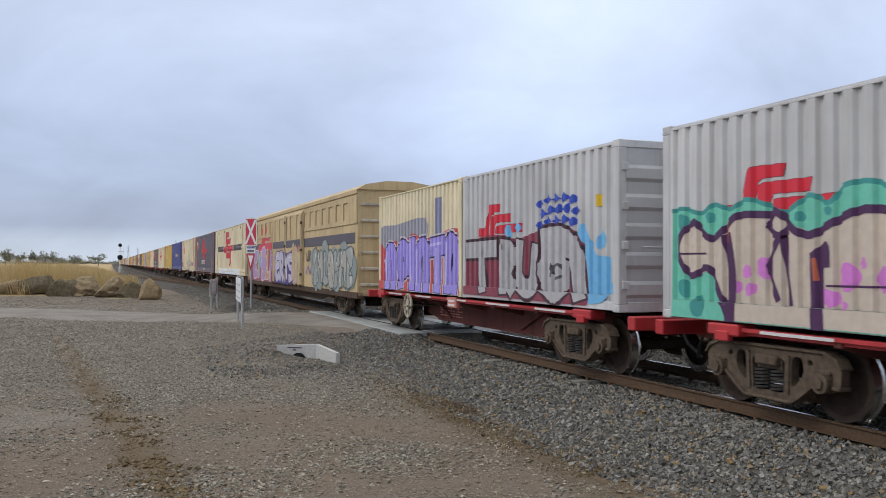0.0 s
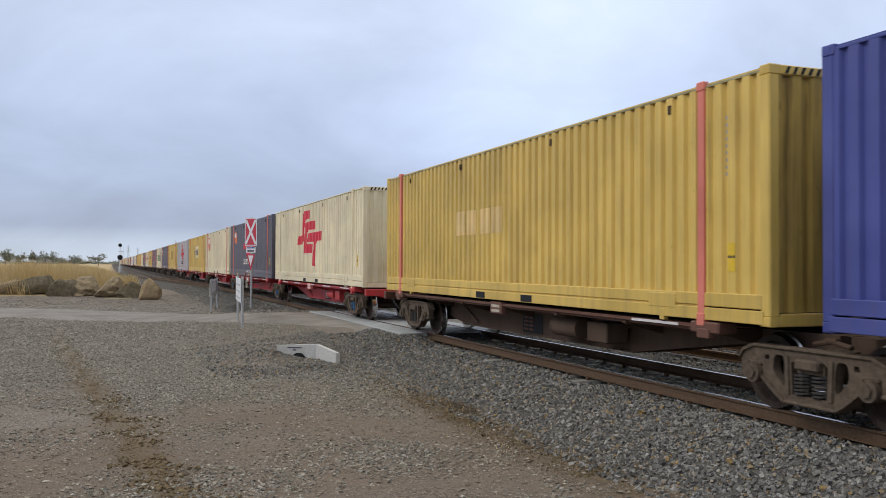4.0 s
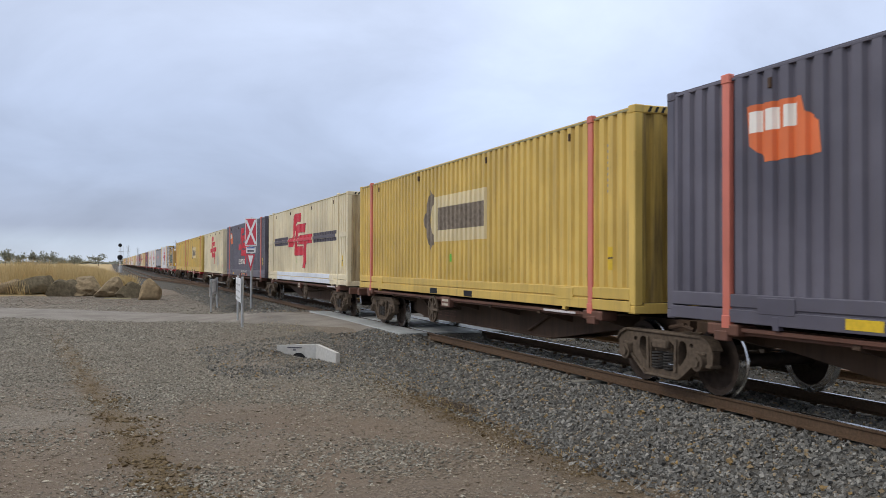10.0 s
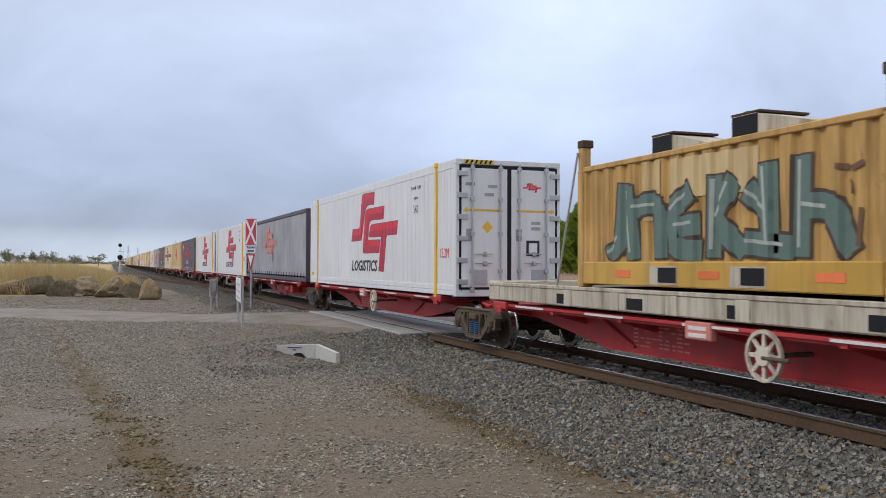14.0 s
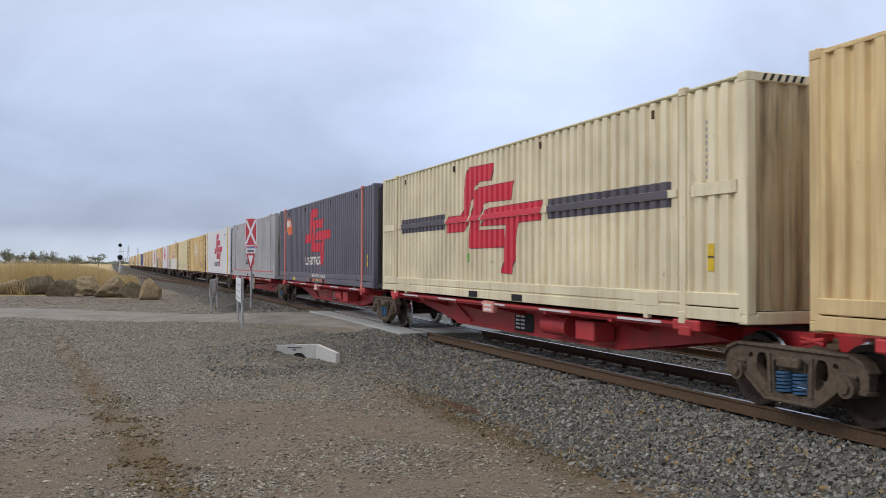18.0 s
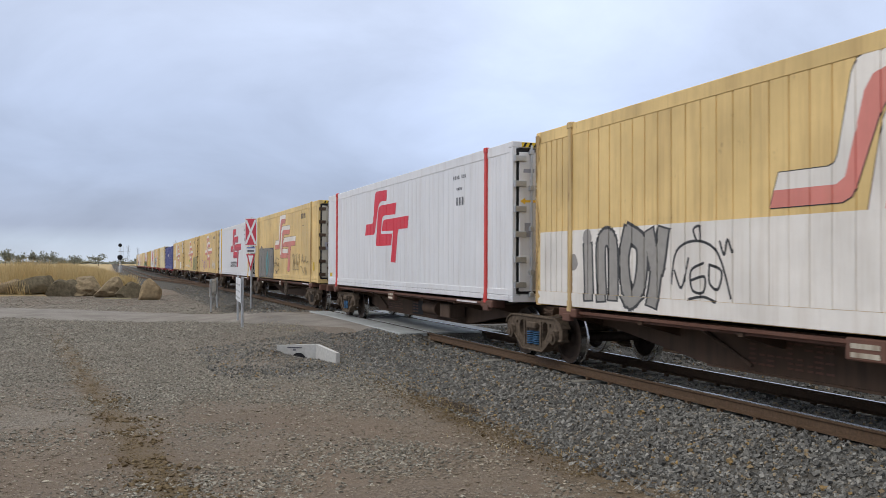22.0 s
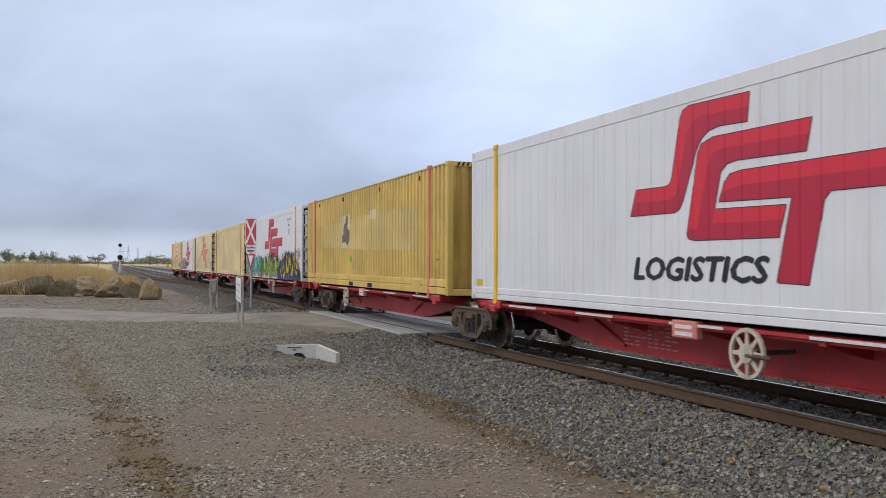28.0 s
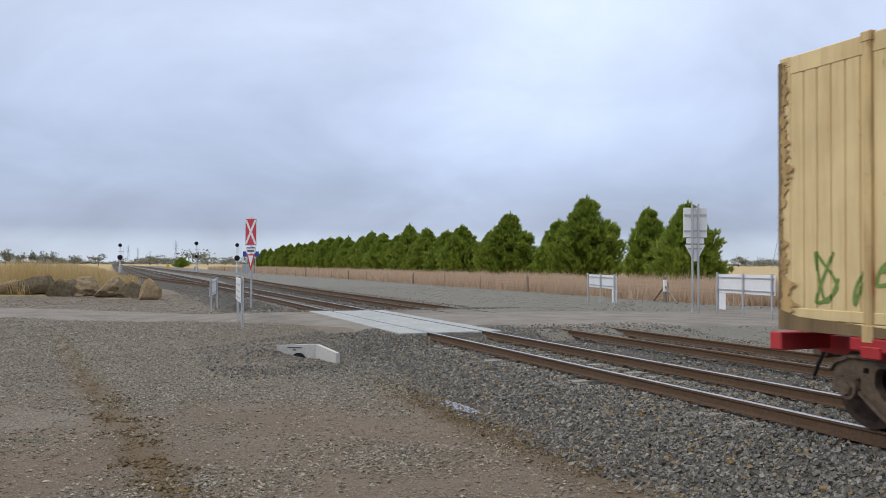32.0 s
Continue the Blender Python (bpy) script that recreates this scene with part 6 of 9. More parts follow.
def build_train():
    # leading flats with small boxes
    wagon(17.6, 6.9, True, (-4.9, 4.9), 3.2, 1, (True, True), frame_mat=M["wagon_grime"])
    wagon(3.3, 6.9, True, (-4.9, 4.9), None, 2, (True, True), frame_mat=M["wagon_grime"])
    a = container(10.0, "rib", M["light_grey"], "grey twenty-foot container sprayed with pink and teal forms", 6.06, 2.53, z=DECK, ends="doors")
    b = container(17.15, "rib", M["light_grey"], "grey twenty-foot container sprayed with white and blue forms", 6.06, 2.53, z=DECK, ends="doors")
    c = container(23.3, "rib", M["cream"], "cream twenty-foot container sprayed with purple forms", 6.06, 2.53, z=DECK, ends="doors")
    step_mark(a, 1.14, 0.88, 2.07, 0.95, RED, M["ink"])
    teal, deep, plum = spray(0.16, 0.56, 0.42), spray(0.05, 0.30, 0.28), spray(0.075, 0.022, 0.085)
    billow = [(0.22, 1.40), (0.45, 1.42), (0.82, 1.34), (1.05, 1.44), (1.36, 1.36), (1.62, 1.46), (1.98, 1.38), (2.28, 1.28), (2.63, 1.44), (2.90, 1.34), (3.10, 1.50), (3.45, 1.52), (3.85, 1.40), (4.4, 1.50), (5.0, 1.38), (5.9, 1.40)]
    a.mark("graffiti_cloud", [loop_edges([(0.20, 0.03)] + eased(billow, 3) + [(5.95, 0.03)])], teal, "teal sprayed billows")
    strokes(a, [billow], deep, 0.055, "dark teal edge of the billows")
    for x, z, r in ((0.42, 1.25, 0.10), (0.98, 1.28, 0.07), (2.48, 1.22, 0.06), (0.45, 0.40, 0.12), (0.75, 0.18, 0.14), (2.9, 1.26, 0.05)):
        a.mark("graffiti_spot", [loop_edges(wobble(x, z, r, r, random.Random(int(x * 90)), 14, 0.1))], deep, "dark teal spot")
    a.mark("graffiti", [loop_edges([(0.34, 0.88), (0.42, 1.12), (0.68, 1.26), (1.00, 1.04), (1.27, 1.12), (1.51, 1.27), (1.98, 1.25), (2.16, 1.30), (2.42, 1.12), (2.66, 1.04), (3.00, 1.14), (3.40, 1.24), (5.9, 1.18), (5.9, 0.04), (1.34, 0.04), (1.22, 0.32), (0.96, 0.62), (0.60, 0.54)])], spray(0.60, 0.51, 0.42), "broad cream sprayed forms")
    for x, z, r in ((1.42, 0.45, 0.11), (1.66, 0.62, 0.08), (1.71, 0.42, 0.08), (1.95, 0.66, 0.13), (2.92, 0.36, 0.11), (3.15, 0.58, 0.15), (3.34, 0.72, 0.06), (3.62, 0.55, 0.14), (3.11, 0.29, 0.05), (4.3, 0.6, 0.14), (5.0, 0.45, 0.12)):
        a.mark("graffiti_spot", [loop_edges(wobble(x, z, r, r * 0.9, random.Random(int(x * 70)), 16, 0.12))], spray(0.62, 0.20, 0.58), "pink spot")
    strokes(a, [[(0.68, 1.24), (0.42, 1.10), (0.34, 0.85), (0.60, 0.56), (0.95, 0.66), (1.2, 0.30), (1.34, 0.06)], [(0.68, 1.24), (1.0, 1.02), (1.27, 1.14), (1.51, 1.28), (2.05, 1.26)], [(2.13, 1.30), (2.31, 1.17), (2.20, 1.02), (2.02, 1.13), (2.13, 1.30)], [(2.20, 1.02), (2.02, 0.69), (2.17, 0.32)], [(2.24, 1.0), (2.30, 0.62), (2.36, 0.28)],
                [(2.31, 1.17), (2.45, 1.06), (2.66, 1.02), (3.0, 1.15), (3.4, 1.25), (4.2, 1.16), (5.0, 1.22), (5.9, 1.15)], [(2.70, 0.80), (2.86, 0.90), (2.88, 0.70)], [(4.3, 1.1), (4.2, 0.7), (4.3, 0.1)], [(5.2, 1.1), (5.0, 0.6), (5.3, 0.1)]], plum, 0.085, "plum sprayed contours")
    strokes(a, [[(1.30, 1.02), (1.38, 0.6), (1.37, 0.05)], [(2.74, 0.78), (2.76, 0.03)]], plum, 0.18, "broad plum sprayed stems")
    strokes(a, [[(0.38, 0.84), (0.92, 0.84)], [(2.88, 0.485), (5.6, 0.50)]], plum, 0.022, "thin plum line", sharp=True)
    strokes(a, [[(1.30, 1.20), (1.30, 0.98)], [(2.70, 0.76), (2.72, 0.55)]], spray(0.50, 0.12, 0.06), 0.05, "rust-red dabs", sharp=True)
    step_mark(b, 0.75, 0.85, 2.1, 1.0, RED, M["ink"])
    b.mark("graffiti_cloud", [loop_edges(eased([(4.75, 0.15), (4.85, 1.22), (5.05, 1.30), (5.25, 1.05), (5.45, 0.84), (5.80, 0.78), (5.82, 0.35), (5.55, 0.12), (4.75, 0.10)]))], spray(0.17, 0.47, 0.76), "light blue sprayed patch")
    for x, z, r in ((5.56, 1.06, 0.16), (5.86, 0.36, 0.10), (2.25, 1.30, 0.16), (2.62, 1.36, 0.12)):
        b.mark("graffiti_spot", [loop_edges(wobble(x, z, r, r * 0.8, random.Random(int(x * 50)), 14, 0.12))], spray(0.17, 0.47, 0.76), "light blue dab")
    b.mark("graffiti_cloud", [loop_edges(eased([(0.06, 0.08), (0.08, 1.10), (0.60, 1.20), (1.70, 1.26), (2.60, 1.16), (3.35, 1.26), (4.40, 1.34), (5.02, 1.0), (5.20, 0.20), (5.1, 0.06)], 3))], spray(0.27, 0.05, 0.08), "dark red sprayed background")
    silver, gloom = spray(0.47, 0.46, 0.47), spray(0.055, 0.018, 0.028)
    letters = [[(0.28, 0.98), (1.62, 1.0)], [(0.95, 0.90), (1.05, 0.24)], [(1.98, 0.98), (2.03, 0.24)], [(1.98, 1.0), (2.32, 0.94), (2.30, 0.70), (2.08, 0.62)], [(2.12, 0.55), (2.42, 0.26)], [(2.72, 1.04), (2.68, 0.52), (2.95, 0.28), (3.28, 0.38), (3.38, 0.95)]]
    fat_forms(b, letters, silver, gloom, 0.33, 0.06)
    fat_forms(b, [[(3.62, 1.10), (4.25, 1.10), (4.75, 0.85), (4.92, 0.26)], [(3.78, 0.90), (3.68, 0.55), (4.05, 0.28), (4.35, 0.52), (4.12, 0.84)]], silver, gloom, 0.42, 0.06)
    strokes(b, [[(4.0, 0.62), (4.2, 0.70), (4.28, 0.52), (4.02, 0.45)], [(4.05, 0.75), (3.92, 0.5)]], spray(0.10, 0.10, 0.11), 0.05, "dark scribbles")
    for i in range(5):
        for j in range(3):
            x, z = 3.38 + 0.29 * i + 0.10 * (j % 2), 1.30 + 0.18 * j + (0.05 if i in (1, 2, 3) else 0.0)
            b.mark("graffiti_lozenge", [loop_edges([(x, z + 0.07), (x + 0.12, z), (x + 0.29, z + 0.07), (x + 0.16, z + 0.17)])], spray(0.03, 0.075, 0.46), "blue sprayed lozenge")
    b.patch("sticker", 5.42, 1.58, 0.14, 0.18, M["label_yellow"], "yellow safety sticker")
    c.mark("overpaint", [loop_edges(eased([(0.08, 0.9), (0.08, 1.66), (1.5, 1.70), (3.8, 1.78), (3.82, 1.1), (3.8, 0.9)], 3))], spray(0.33, 0.33, 0.38), "faded grey overpaint")
    c.patch("overpaint", 4.42, 1.35, 0.45, 0.85, spray(0.25, 0.26, 0.38), "faded blue-grey overpaint")
    c.mark("graffiti_cloud", [loop_edges(eased([(0.05, 0.03), (0.05, 1.2), (0.5, 1.1), (1.2, 1.32), (2.0, 1.2), (2.8, 1.45), (3.6, 1.3), (4.5, 1.35), (5.6, 1.48), (5.95, 1.2), (5.95, 0.03)], 3))], spray(0.60, 0.085, 0.085), "red sprayed background")
    fat_forms(c, [[(0.80, 0.16), (0.82, 0.95), (1.30, 0.92), (1.34, 0.16)], [(1.95, 0.20), (1.90, 1.02), (2.38, 1.0), (2.36, 0.62), (2.0, 0.52)], [(2.78, 1.22), (2.82, 0.18)], [(3.30, 0.16), (3.30, 0.98), (3.80, 1.02), (3.86, 0.16)], [(4.25, 1.08), (4.95, 1.12)], [(4.62, 1.0), (4.60, 0.18)], [(5.25, 0.18), (5.30, 1.10), (5.70, 0.98), (5.62, 0.18)]],
              spray(0.36, 0.29, 0.76), spray(0.035, 0.02, 0.11), 0.42, 0.04, spray(0.66, 0.60, 0.62), spray(0.58, 0.52, 0.85))
    # first pack
    pack([63.75, 79.35, 94.95, 110.5, 125.9], False, False, {3: -4.0})
    stripe_box(63.75, 1, True)
    charcoal_box(79.35, 2)
    h = dry(94.95, "cream", "cream corrugated container with an orange badge and purple scrawls", M["stripe_red"])
    hex_mark(h, 1.95, 1.60, 1.42, 1.02, M["stripe_red"])
    wall_piece(h, 7.25, 10.15, 0.06, 1.0, 5, [M["cream"]], spray(0.09, 0.08, 0.10), None, None, 4, 0.03, "outlined graffiti forms")
    scrawl(h, 6.9, 7.4, 0.3, 0.8, 2, spray(0.30, 0.12, 0.40), 91, 0.04)
    scrawl(h, 10.0, 10.5, 0.25, 0.8, 2, spray(0.30, 0.12, 0.40), 92, 0.04)
    scrawl(h, 3.2, 5.9, 0.08, 0.34, 6, spray(0.18, 0.06, 0.25), 4, 0.03)
    scrawl(h, 0.2, 2.4, 0.2, 0.9, 5, spray(0.10, 0.08, 0.12), 14, 0.03)
    scrawl(h, 10.3, 13.2, 0.35, 0.85, 7, spray(0.30, 0.10, 0.42), 24, 0.04)
    small_marks(h, 3)
    bl = dry(110.5, "blue", "navy blue corrugated container with a small white and yellow name", None, end_mat=M["sooty_blue"])
    bl.bars("name_bar", 5.95, 1.42, 1.3, 0.36, 5, M["logo_white"], "white lettering bars")
    bl.bars("name_bar", 7.4, 1.42, 1.7, 0.28, 5, M["stripe_yellow"], "yellow lettering bars")
    small_marks(bl, 4, True)
    y = yellow_box(125.9, 5)
    y.bars("name_bar", 5.0, 1.3, 2.4, 0.5, 4, M["tan"], "faded lettering bars")
    # second pack, red
    pack([142.9, 158.5, 174.0, 189.4, 204.9], True, True, {1: 0.65, 4: 2.0})
    k = dry(142.9, "cream", "cream corrugated container with a tall red stepped emblem", None)
    step_mark(k, 4.9, 0.6, 4.3, 2.1, RED)
    small_marks(k, 6)
    charcoal_box(158.5, 7)
    m = dry(174.0, "cream", "cream corrugated container with a faded orange badge", M["stripe_red"])
    hex_mark(m, 1.93, 1.62, 1.42, 1.0, M["stripe_red"])
    small_marks(m, 8)
    n = yellow_box(189.4, 9)
    name_panel(n, 6.2, 1.15, 3.2, 1.0)
    grey_box(204.9, 10)
    # third pack, brown
    pack([221.2, 236.75, 252.35, 268.2, 283.6], False, False, {2: None, 4: 1.0})
    p = yellow_box(221.2, 11)
    p.patch("faded_panel", 5.3, 1.15, 4.0, 0.95, M["dull_yellow"], "faded painted-out panel")
    charcoal_box(236.75, 12, False)
    w = dry(252.35, "cream", "cream corrugated container with tall green lettering bars and a ring emblem", M["stripe_red"])
    green_name(w)
    small_marks(w, 13)
    charcoal_box(268.2, 14)
    t = yellow_box(283.6, 15)
    name_panel(t, 6.2, 1.2, 3.15, 1.02, True)
    # fourth pack, brown
    pack([299.7, 315.4, 330.9, 346.8, 362.0], False, False, {0: -1.0, 3: 0.5}, (3,))
    stripe_box(299.7, 16, True)
    charcoal_box(315.4, 17)
    v = container(329.85, "rib", M["cream"], "off-white forty-foot container with a large red emblem and blue scuffs", 12.19, 2.965)
    step_mark(v, 4.27, 0.66, 3.98, 1.98, RED)
    sr = random.Random(31)
    for i in range(16):
        a0, z0 = 8.7 + 1.3 * sr.random(), 0.6 + 0.9 * sr.random()
        v.mark("scuff", [loop_edges(wobble(a0, z0, sr.uniform(0.008, 0.028), sr.uniform(0.08, 0.34), sr, 12, 0.3))], spray(0.36, 0.42, 0.60), "blue scuff")
    for i in range(8):
        a0, z0 = 10.9 + 1.1 * sr.random(), 0.4 + 2.2 * sr.random()
        v.mark("scuff", [loop_edges(wobble(a0, z0, sr.uniform(0.010, 0.03), sr.uniform(0.04, 0.16), sr, 12, 0.3))], spray(0.36, 0.42, 0.60), "blue scuff")
    small_marks(v, 18, green=False, sticker=False)
    x = yellow_box(346.8, 19)
    name_panel(x, 5.9, 1.15, 3.2, 0.95)
    scrawl(x, 0.2, 1.25, 0.38, 0.95, 4, spray(0.55, 0.03, 0.22), 6, 0.05)
    yy = yellow_box(362.0, 20)
    yy.patch("scrape", 6.2, 2.3, 0.9, 0.3, M["label_yellow"], "brighter touched-up paint")
    # fifth pack, red
    pack([378.0, 393.8, 409.3, 425.1, 440.7], True, True, {0: -1.0, 1: -1.0, 3: 1.0, 4: -1.0})
    half_height()
    white_reefer(393.8, 21, number="542")
    curtain_box(409.3)
    white_reefer(425.1, 22)
    white_reefer(440.7, 23)
    # sixth pack, red
    pack([456.7, 472.3, 487.9, 503.4, 519.3], True, True, {0: -1.0, 4: -1.0})
    charcoal_box(456.7, 24)
    cr = dry(472.3, "buff", "buff corrugated container with rust streaks and a red emblem", None, end_mat=M["sooty_cream"])
    step_mark(cr, 5.76, 0.95, 3.0, 1.4, M["logo_red"])
    small_marks(cr, 25)
    stripe_box(487.9, 26)
    charcoal_box(503.4, 27)
    grey_box(519.3, 28)
    # seventh pack, brown
    pack([535.2, 550.8, 565.8, 582.0, 597.6], False, True, {0: -1.1})
    white_reefer(535.2, 29, number="535")
    ty = tan_reefer(550.8, 30, "rusty_tan", "pale")
    scrawl(ty, 11.0, 13.5, 0.25, 0.9, 4, spray(0.30, 0.08, 0.15), 7, 0.05)
    pr = tan_reefer(566.0, 31, "pale", "", False, 13.95)
    scrawl(pr, 0.3, 11.4, 0.22, 0.72, 18, spray(0.34, 0.38, 0.45), 8, 0.02)
    yw = tan_reefer(582.0, 32)
    yw.patch("overpaint", 0.1, 0.03, 14.4, 1.21, M["logo_white"], "pale grey paint over the lower half")
    fat_forms(yw, [[(1.76, 0.95), (1.80, 0.22)], [(2.18, 0.22), (2.16, 1.0), (2.46, 1.02), (2.50, 0.25)], [(2.90, 1.15), (2.78, 0.75), (2.92, 0.22), (3.18, 0.40), (3.24, 0.95), (2.90, 1.15)], [(3.42, 1.10), (3.60, 0.62), (3.74, 1.12)], [(3.58, 0.60), (3.50, 0.20)]], spray(0.33, 0.31, 0.28), spray(0.05, 0.05, 0.05), 0.22, 0.045)
    for x, z, rr in ((1.74, 1.12, 0.13), (1.30, 0.73, 0.14)):
        yw.mark("graffiti", [loop_edges(wobble(x, z, rr, rr, random.Random(3), 16, 0.06))], spray(0.30, 0.28, 0.26), "grey sprayed dot")
    strokes(yw, [[(3.93, 0.45), (4.05, 0.88), (4.47, 1.0), (4.88, 0.84), (5.12, 0.30)], [(4.47, 1.0), (4.40, 1.14), (4.52, 1.18), (4.54, 1.02)], [(4.0, 0.62), (4.15, 0.40), (4.30, 0.78)], [(4.35, 0.5), (4.62, 0.55), (4.60, 0.36), (4.38, 0.38), (4.35, 0.62), (4.6, 0.72)], [(4.72, 0.7), (4.95, 0.62), (4.88, 0.4), (4.72, 0.48), (4.72, 0.7)], [(4.3, 0.26), (4.6, 0.3), (4.85, 0.24)], [(4.92, 0.98), (5.0, 0.82), (5.06, 1.0), (5.14, 0.85)]], spray(0.04, 0.04, 0.04), 0.035, "ringed black scrawl")
    white_reefer(597.6, 33, False, "label_red")
    # eighth pack, brown
    pack([613.8, 629.6, 645.0, 660.8, 676.5], False, False, {0: -1.14, 3: -1.2})
    g = tan_reefer(613.8, 34)
    g.patch("graffiti_cloud", 1.36, 0.04, 4.15, 1.38, spray(0.20, 0.18, 0.15), "grey-brown sprayed block")
    fat_forms(g, [[(1.65, 0.2), (1.75, 1.1), (2.2, 1.2), (2.3, 0.2)], [(2.75, 1.2), (2.6, 0.6), (3.0, 0.2)]], spray(0.23, 0.215, 0.19), spray(0.07, 0.07, 0.07), 0.40, 0.05)
    fat_forms(g, [[(3.75, 1.18), (3.5, 0.75), (3.7, 0.25), (4.0, 0.7), (3.75, 1.18)]], spray(0.09, 0.29, 0.29), spray(0.05, 0.06, 0.07), 0.22, 0.05)
    fat_forms(g, [[(4.5, 0.2), (4.55, 1.15)], [(4.6, 1.2), (5.2, 1.1), (5.1, 0.2)]], spray(0.23, 0.215, 0.19), spray(0.06, 0.06, 0.07), 0.32, 0.05)
    scrawl(g, 5.80, 6.80, 0.52, 0.78, 6, spray(0.05, 0.04, 0.04), 62, 0.025)
    strokes(g, [[(6.3, 0.95), (5.78, 0.75), (5.85, 0.42), (6.4, 0.36), (6.85, 0.5), (6.8, 0.85), (6.3, 0.95)], [(6.3, 0.34), (6.28, 0.12)], [(6.12, 0.22), (6.3, 0.34), (6.46, 0.2)]], spray(0.06, 0.05, 0.05), 0.022, "ring and arrow round a scrawl")
    wall_piece(g, 9.87, 11.35, 0.42, 1.08, 5, [M["tan"]], spray(0.26, 0.19, 0.10), None, None, 13, 0.022, "outlined graffiti forms")
    scrawl(g, 11.6, 12.9, 0.66, 1.1, 5, spray(0.26, 0.19, 0.10), 14, 0.022)
    scrawl(g, 11.6, 12.8, 0.30, 0.6, 4, spray(0.26, 0.19, 0.10), 15, 0.022)
    white_reefer(629.6, 35)
    g = tan_reefer(645.0, 36)
    scrawl(g, 3.45, 7.0, 0.25, 1.0, 6, spray(0.35, 0.14, 0.42), 15, 0.05)
    scrawl(g, 10.8, 12.6, 0.3, 0.9, 5, M["logo_white"], 16, 0.07)
    g = tan_reefer(660.8, 37)
    scrawl(g, 2.2, 7.3, 0.32, 0.62, 12, M["logo_white"], 17, 0.05)
    wall_piece(g, 10.8, 14.3, 0.12, 1.23, 5, [spray(0.38, 0.33, 0.14)], spray(0.09, 0.14, 0.04), None, None, 18, 0.05)
    g.patch("sticker", 6.8, 0.85, 0.2, 0.14, M["label_green"], "bright green sticker")
    g = tan_reefer(676.5, 38)
    for a, z, ww, hh in ((4.5, 1.45, 1.1, 1.38), (1.3, 0.17, 2.6, 0.85), (10.8, 0.17, 1.4, 0.65), (13.5, 1.73, 0.9, 1.1)):
        g.patch("overpaint", a, z, ww, hh, M["logo_white"], "pale repair patch")
    # ninth pack, red
    pack([692.7, 708.4, 724.6, 739.9, 755.5], True, False, {1: 0.5, 3: -1.0, 4: 2.0})
    bl = container(692.7, "rib", M["blue"], "navy blue soft-sided container with small white name", 14.63, 2.75)
    bl.bars("name_bar", 5.6, 1.5, 1.0, 0.34, 4, M["logo_white"], "white lettering bars")
    tan_reefer(708.4, 39, "pale", "pale")
    g = tan_reefer(724.6, 40)
    g.mark("graffiti_cloud", [loop_edges(eased([(2.0, 0.06), (1.88, 0.8), (2.2, 1.4), (2.8, 1.5), (3.5, 1.58), (4.3, 1.42), (4.95, 1.58), (5.6, 1.45), (6.6, 1.5), (7.2, 1.2), (7.3, 0.3), (6.9, 0.05)], 3))], spray(0.36, 0.62, 0.70), "pale blue sprayed background")
    for x, z, rr in ((2.1, 0.9, 0.35), (1.66, 1.38, 0.09), (1.42, 0.80, 0.10), (1.24, 1.05, 0.08), (1.66, 0.86, 0.08), (1.5, 0.5, 0.09), (1.3, 1.35, 0.05)):
        g.mark("graffiti_spot", [loop_edges(wobble(x, z, rr, rr * 1.1, random.Random(int(x * 30)), 16, 0.12))], spray(0.62, 0.60, 0.64), "pale sprayed spot")
    blob = [[(2.72, 1.22), (2.72, 0.98), (3.05, 0.85), (3.15, 0.55), (2.88, 0.52)], [(3.45, 1.30), (3.72, 1.22), (3.98, 1.32)], [(3.66, 1.15), (3.62, 0.60)], [(4.25, 1.02), (4.05, 0.78), (4.30, 0.55), (4.68, 0.70), (4.62, 1.05), (4.25, 1.02)], [(4.85, 1.30), (5.25, 1.15), (5.20, 0.45)], [(5.7, 1.25), (5.6, 0.5), (6.1, 0.4)], [(6.5, 1.2), (6.4, 0.8), (6.75, 0.6), (6.6, 0.35)]]
    fat_forms(g, blob, spray(0.075, 0.02, 0.04), spray(0.50, 0.72, 0.76), 0.34, 0.035, None, spray(0.78, 0.72, 0.74))
    strokes(g, [[(x, z) for x, z in l if z < 0.86] for l in blob if sum(z < 0.86 for _, z in l) > 1], spray(0.34, 0.015, 0.05), 0.33, "deep red lower half of the forms")
    white_reefer(739.9, 41)
    f = yellow_box(755.9, 42)
    f.mark("faded_panel", [loop_edges([(2.6, 1.26), (2.6, 1.98), (7.4, 2.10), (12.6, 2.12), (12.6, 1.02), (8.0, 1.10)])], M["faded_yellow"], "broad pale band of worn paint")
    f.patch("faded_panel", 5.05, 1.20, 1.1, 1.0, M["pale"], "pale painted-out square")
    f.mark("painted_device", [loop_edges([(5.2, 1.55), (5.45, 1.90), (5.7, 2.20), (5.95, 2.15), (5.85, 1.80), (6.1, 1.70), (6.0, 1.35), (5.9, 1.22), (5.6, 1.38), (5.2, 1.36)])], M["timber"], "dark faded device")
    f.patch("faded_panel", 8.3, 1.96, 0.7, 0.26, M["pale"], "small pale patch")
    # tenth pack, red, the tail of the train
    pack([771.7, 787.2, 802.3, 818.6, 834.45], True, True, {0: -1.0, 3: -1.0, 4: None})
    g = white_reefer(771.7, 43, number="525")
    flame_piece(g, 0.0, 5.6, 0.03, 1.10, 16, [spray(0.52, 0.20, 0.10)], spray(0.35, 0.12, 0.10), None, 20, 0.03, 0.5, 0.2, 0.1)
    flame_piece(g, 0.0, 5.2, 0.05, 1.22, 30, [spray(0.10, 0.55, 0.40), spray(0.20, 0.68, 0.52)], spray(0.02, 0.10, 0.09), None, 21, 0.035, 0.34, 0.25, 0.1)
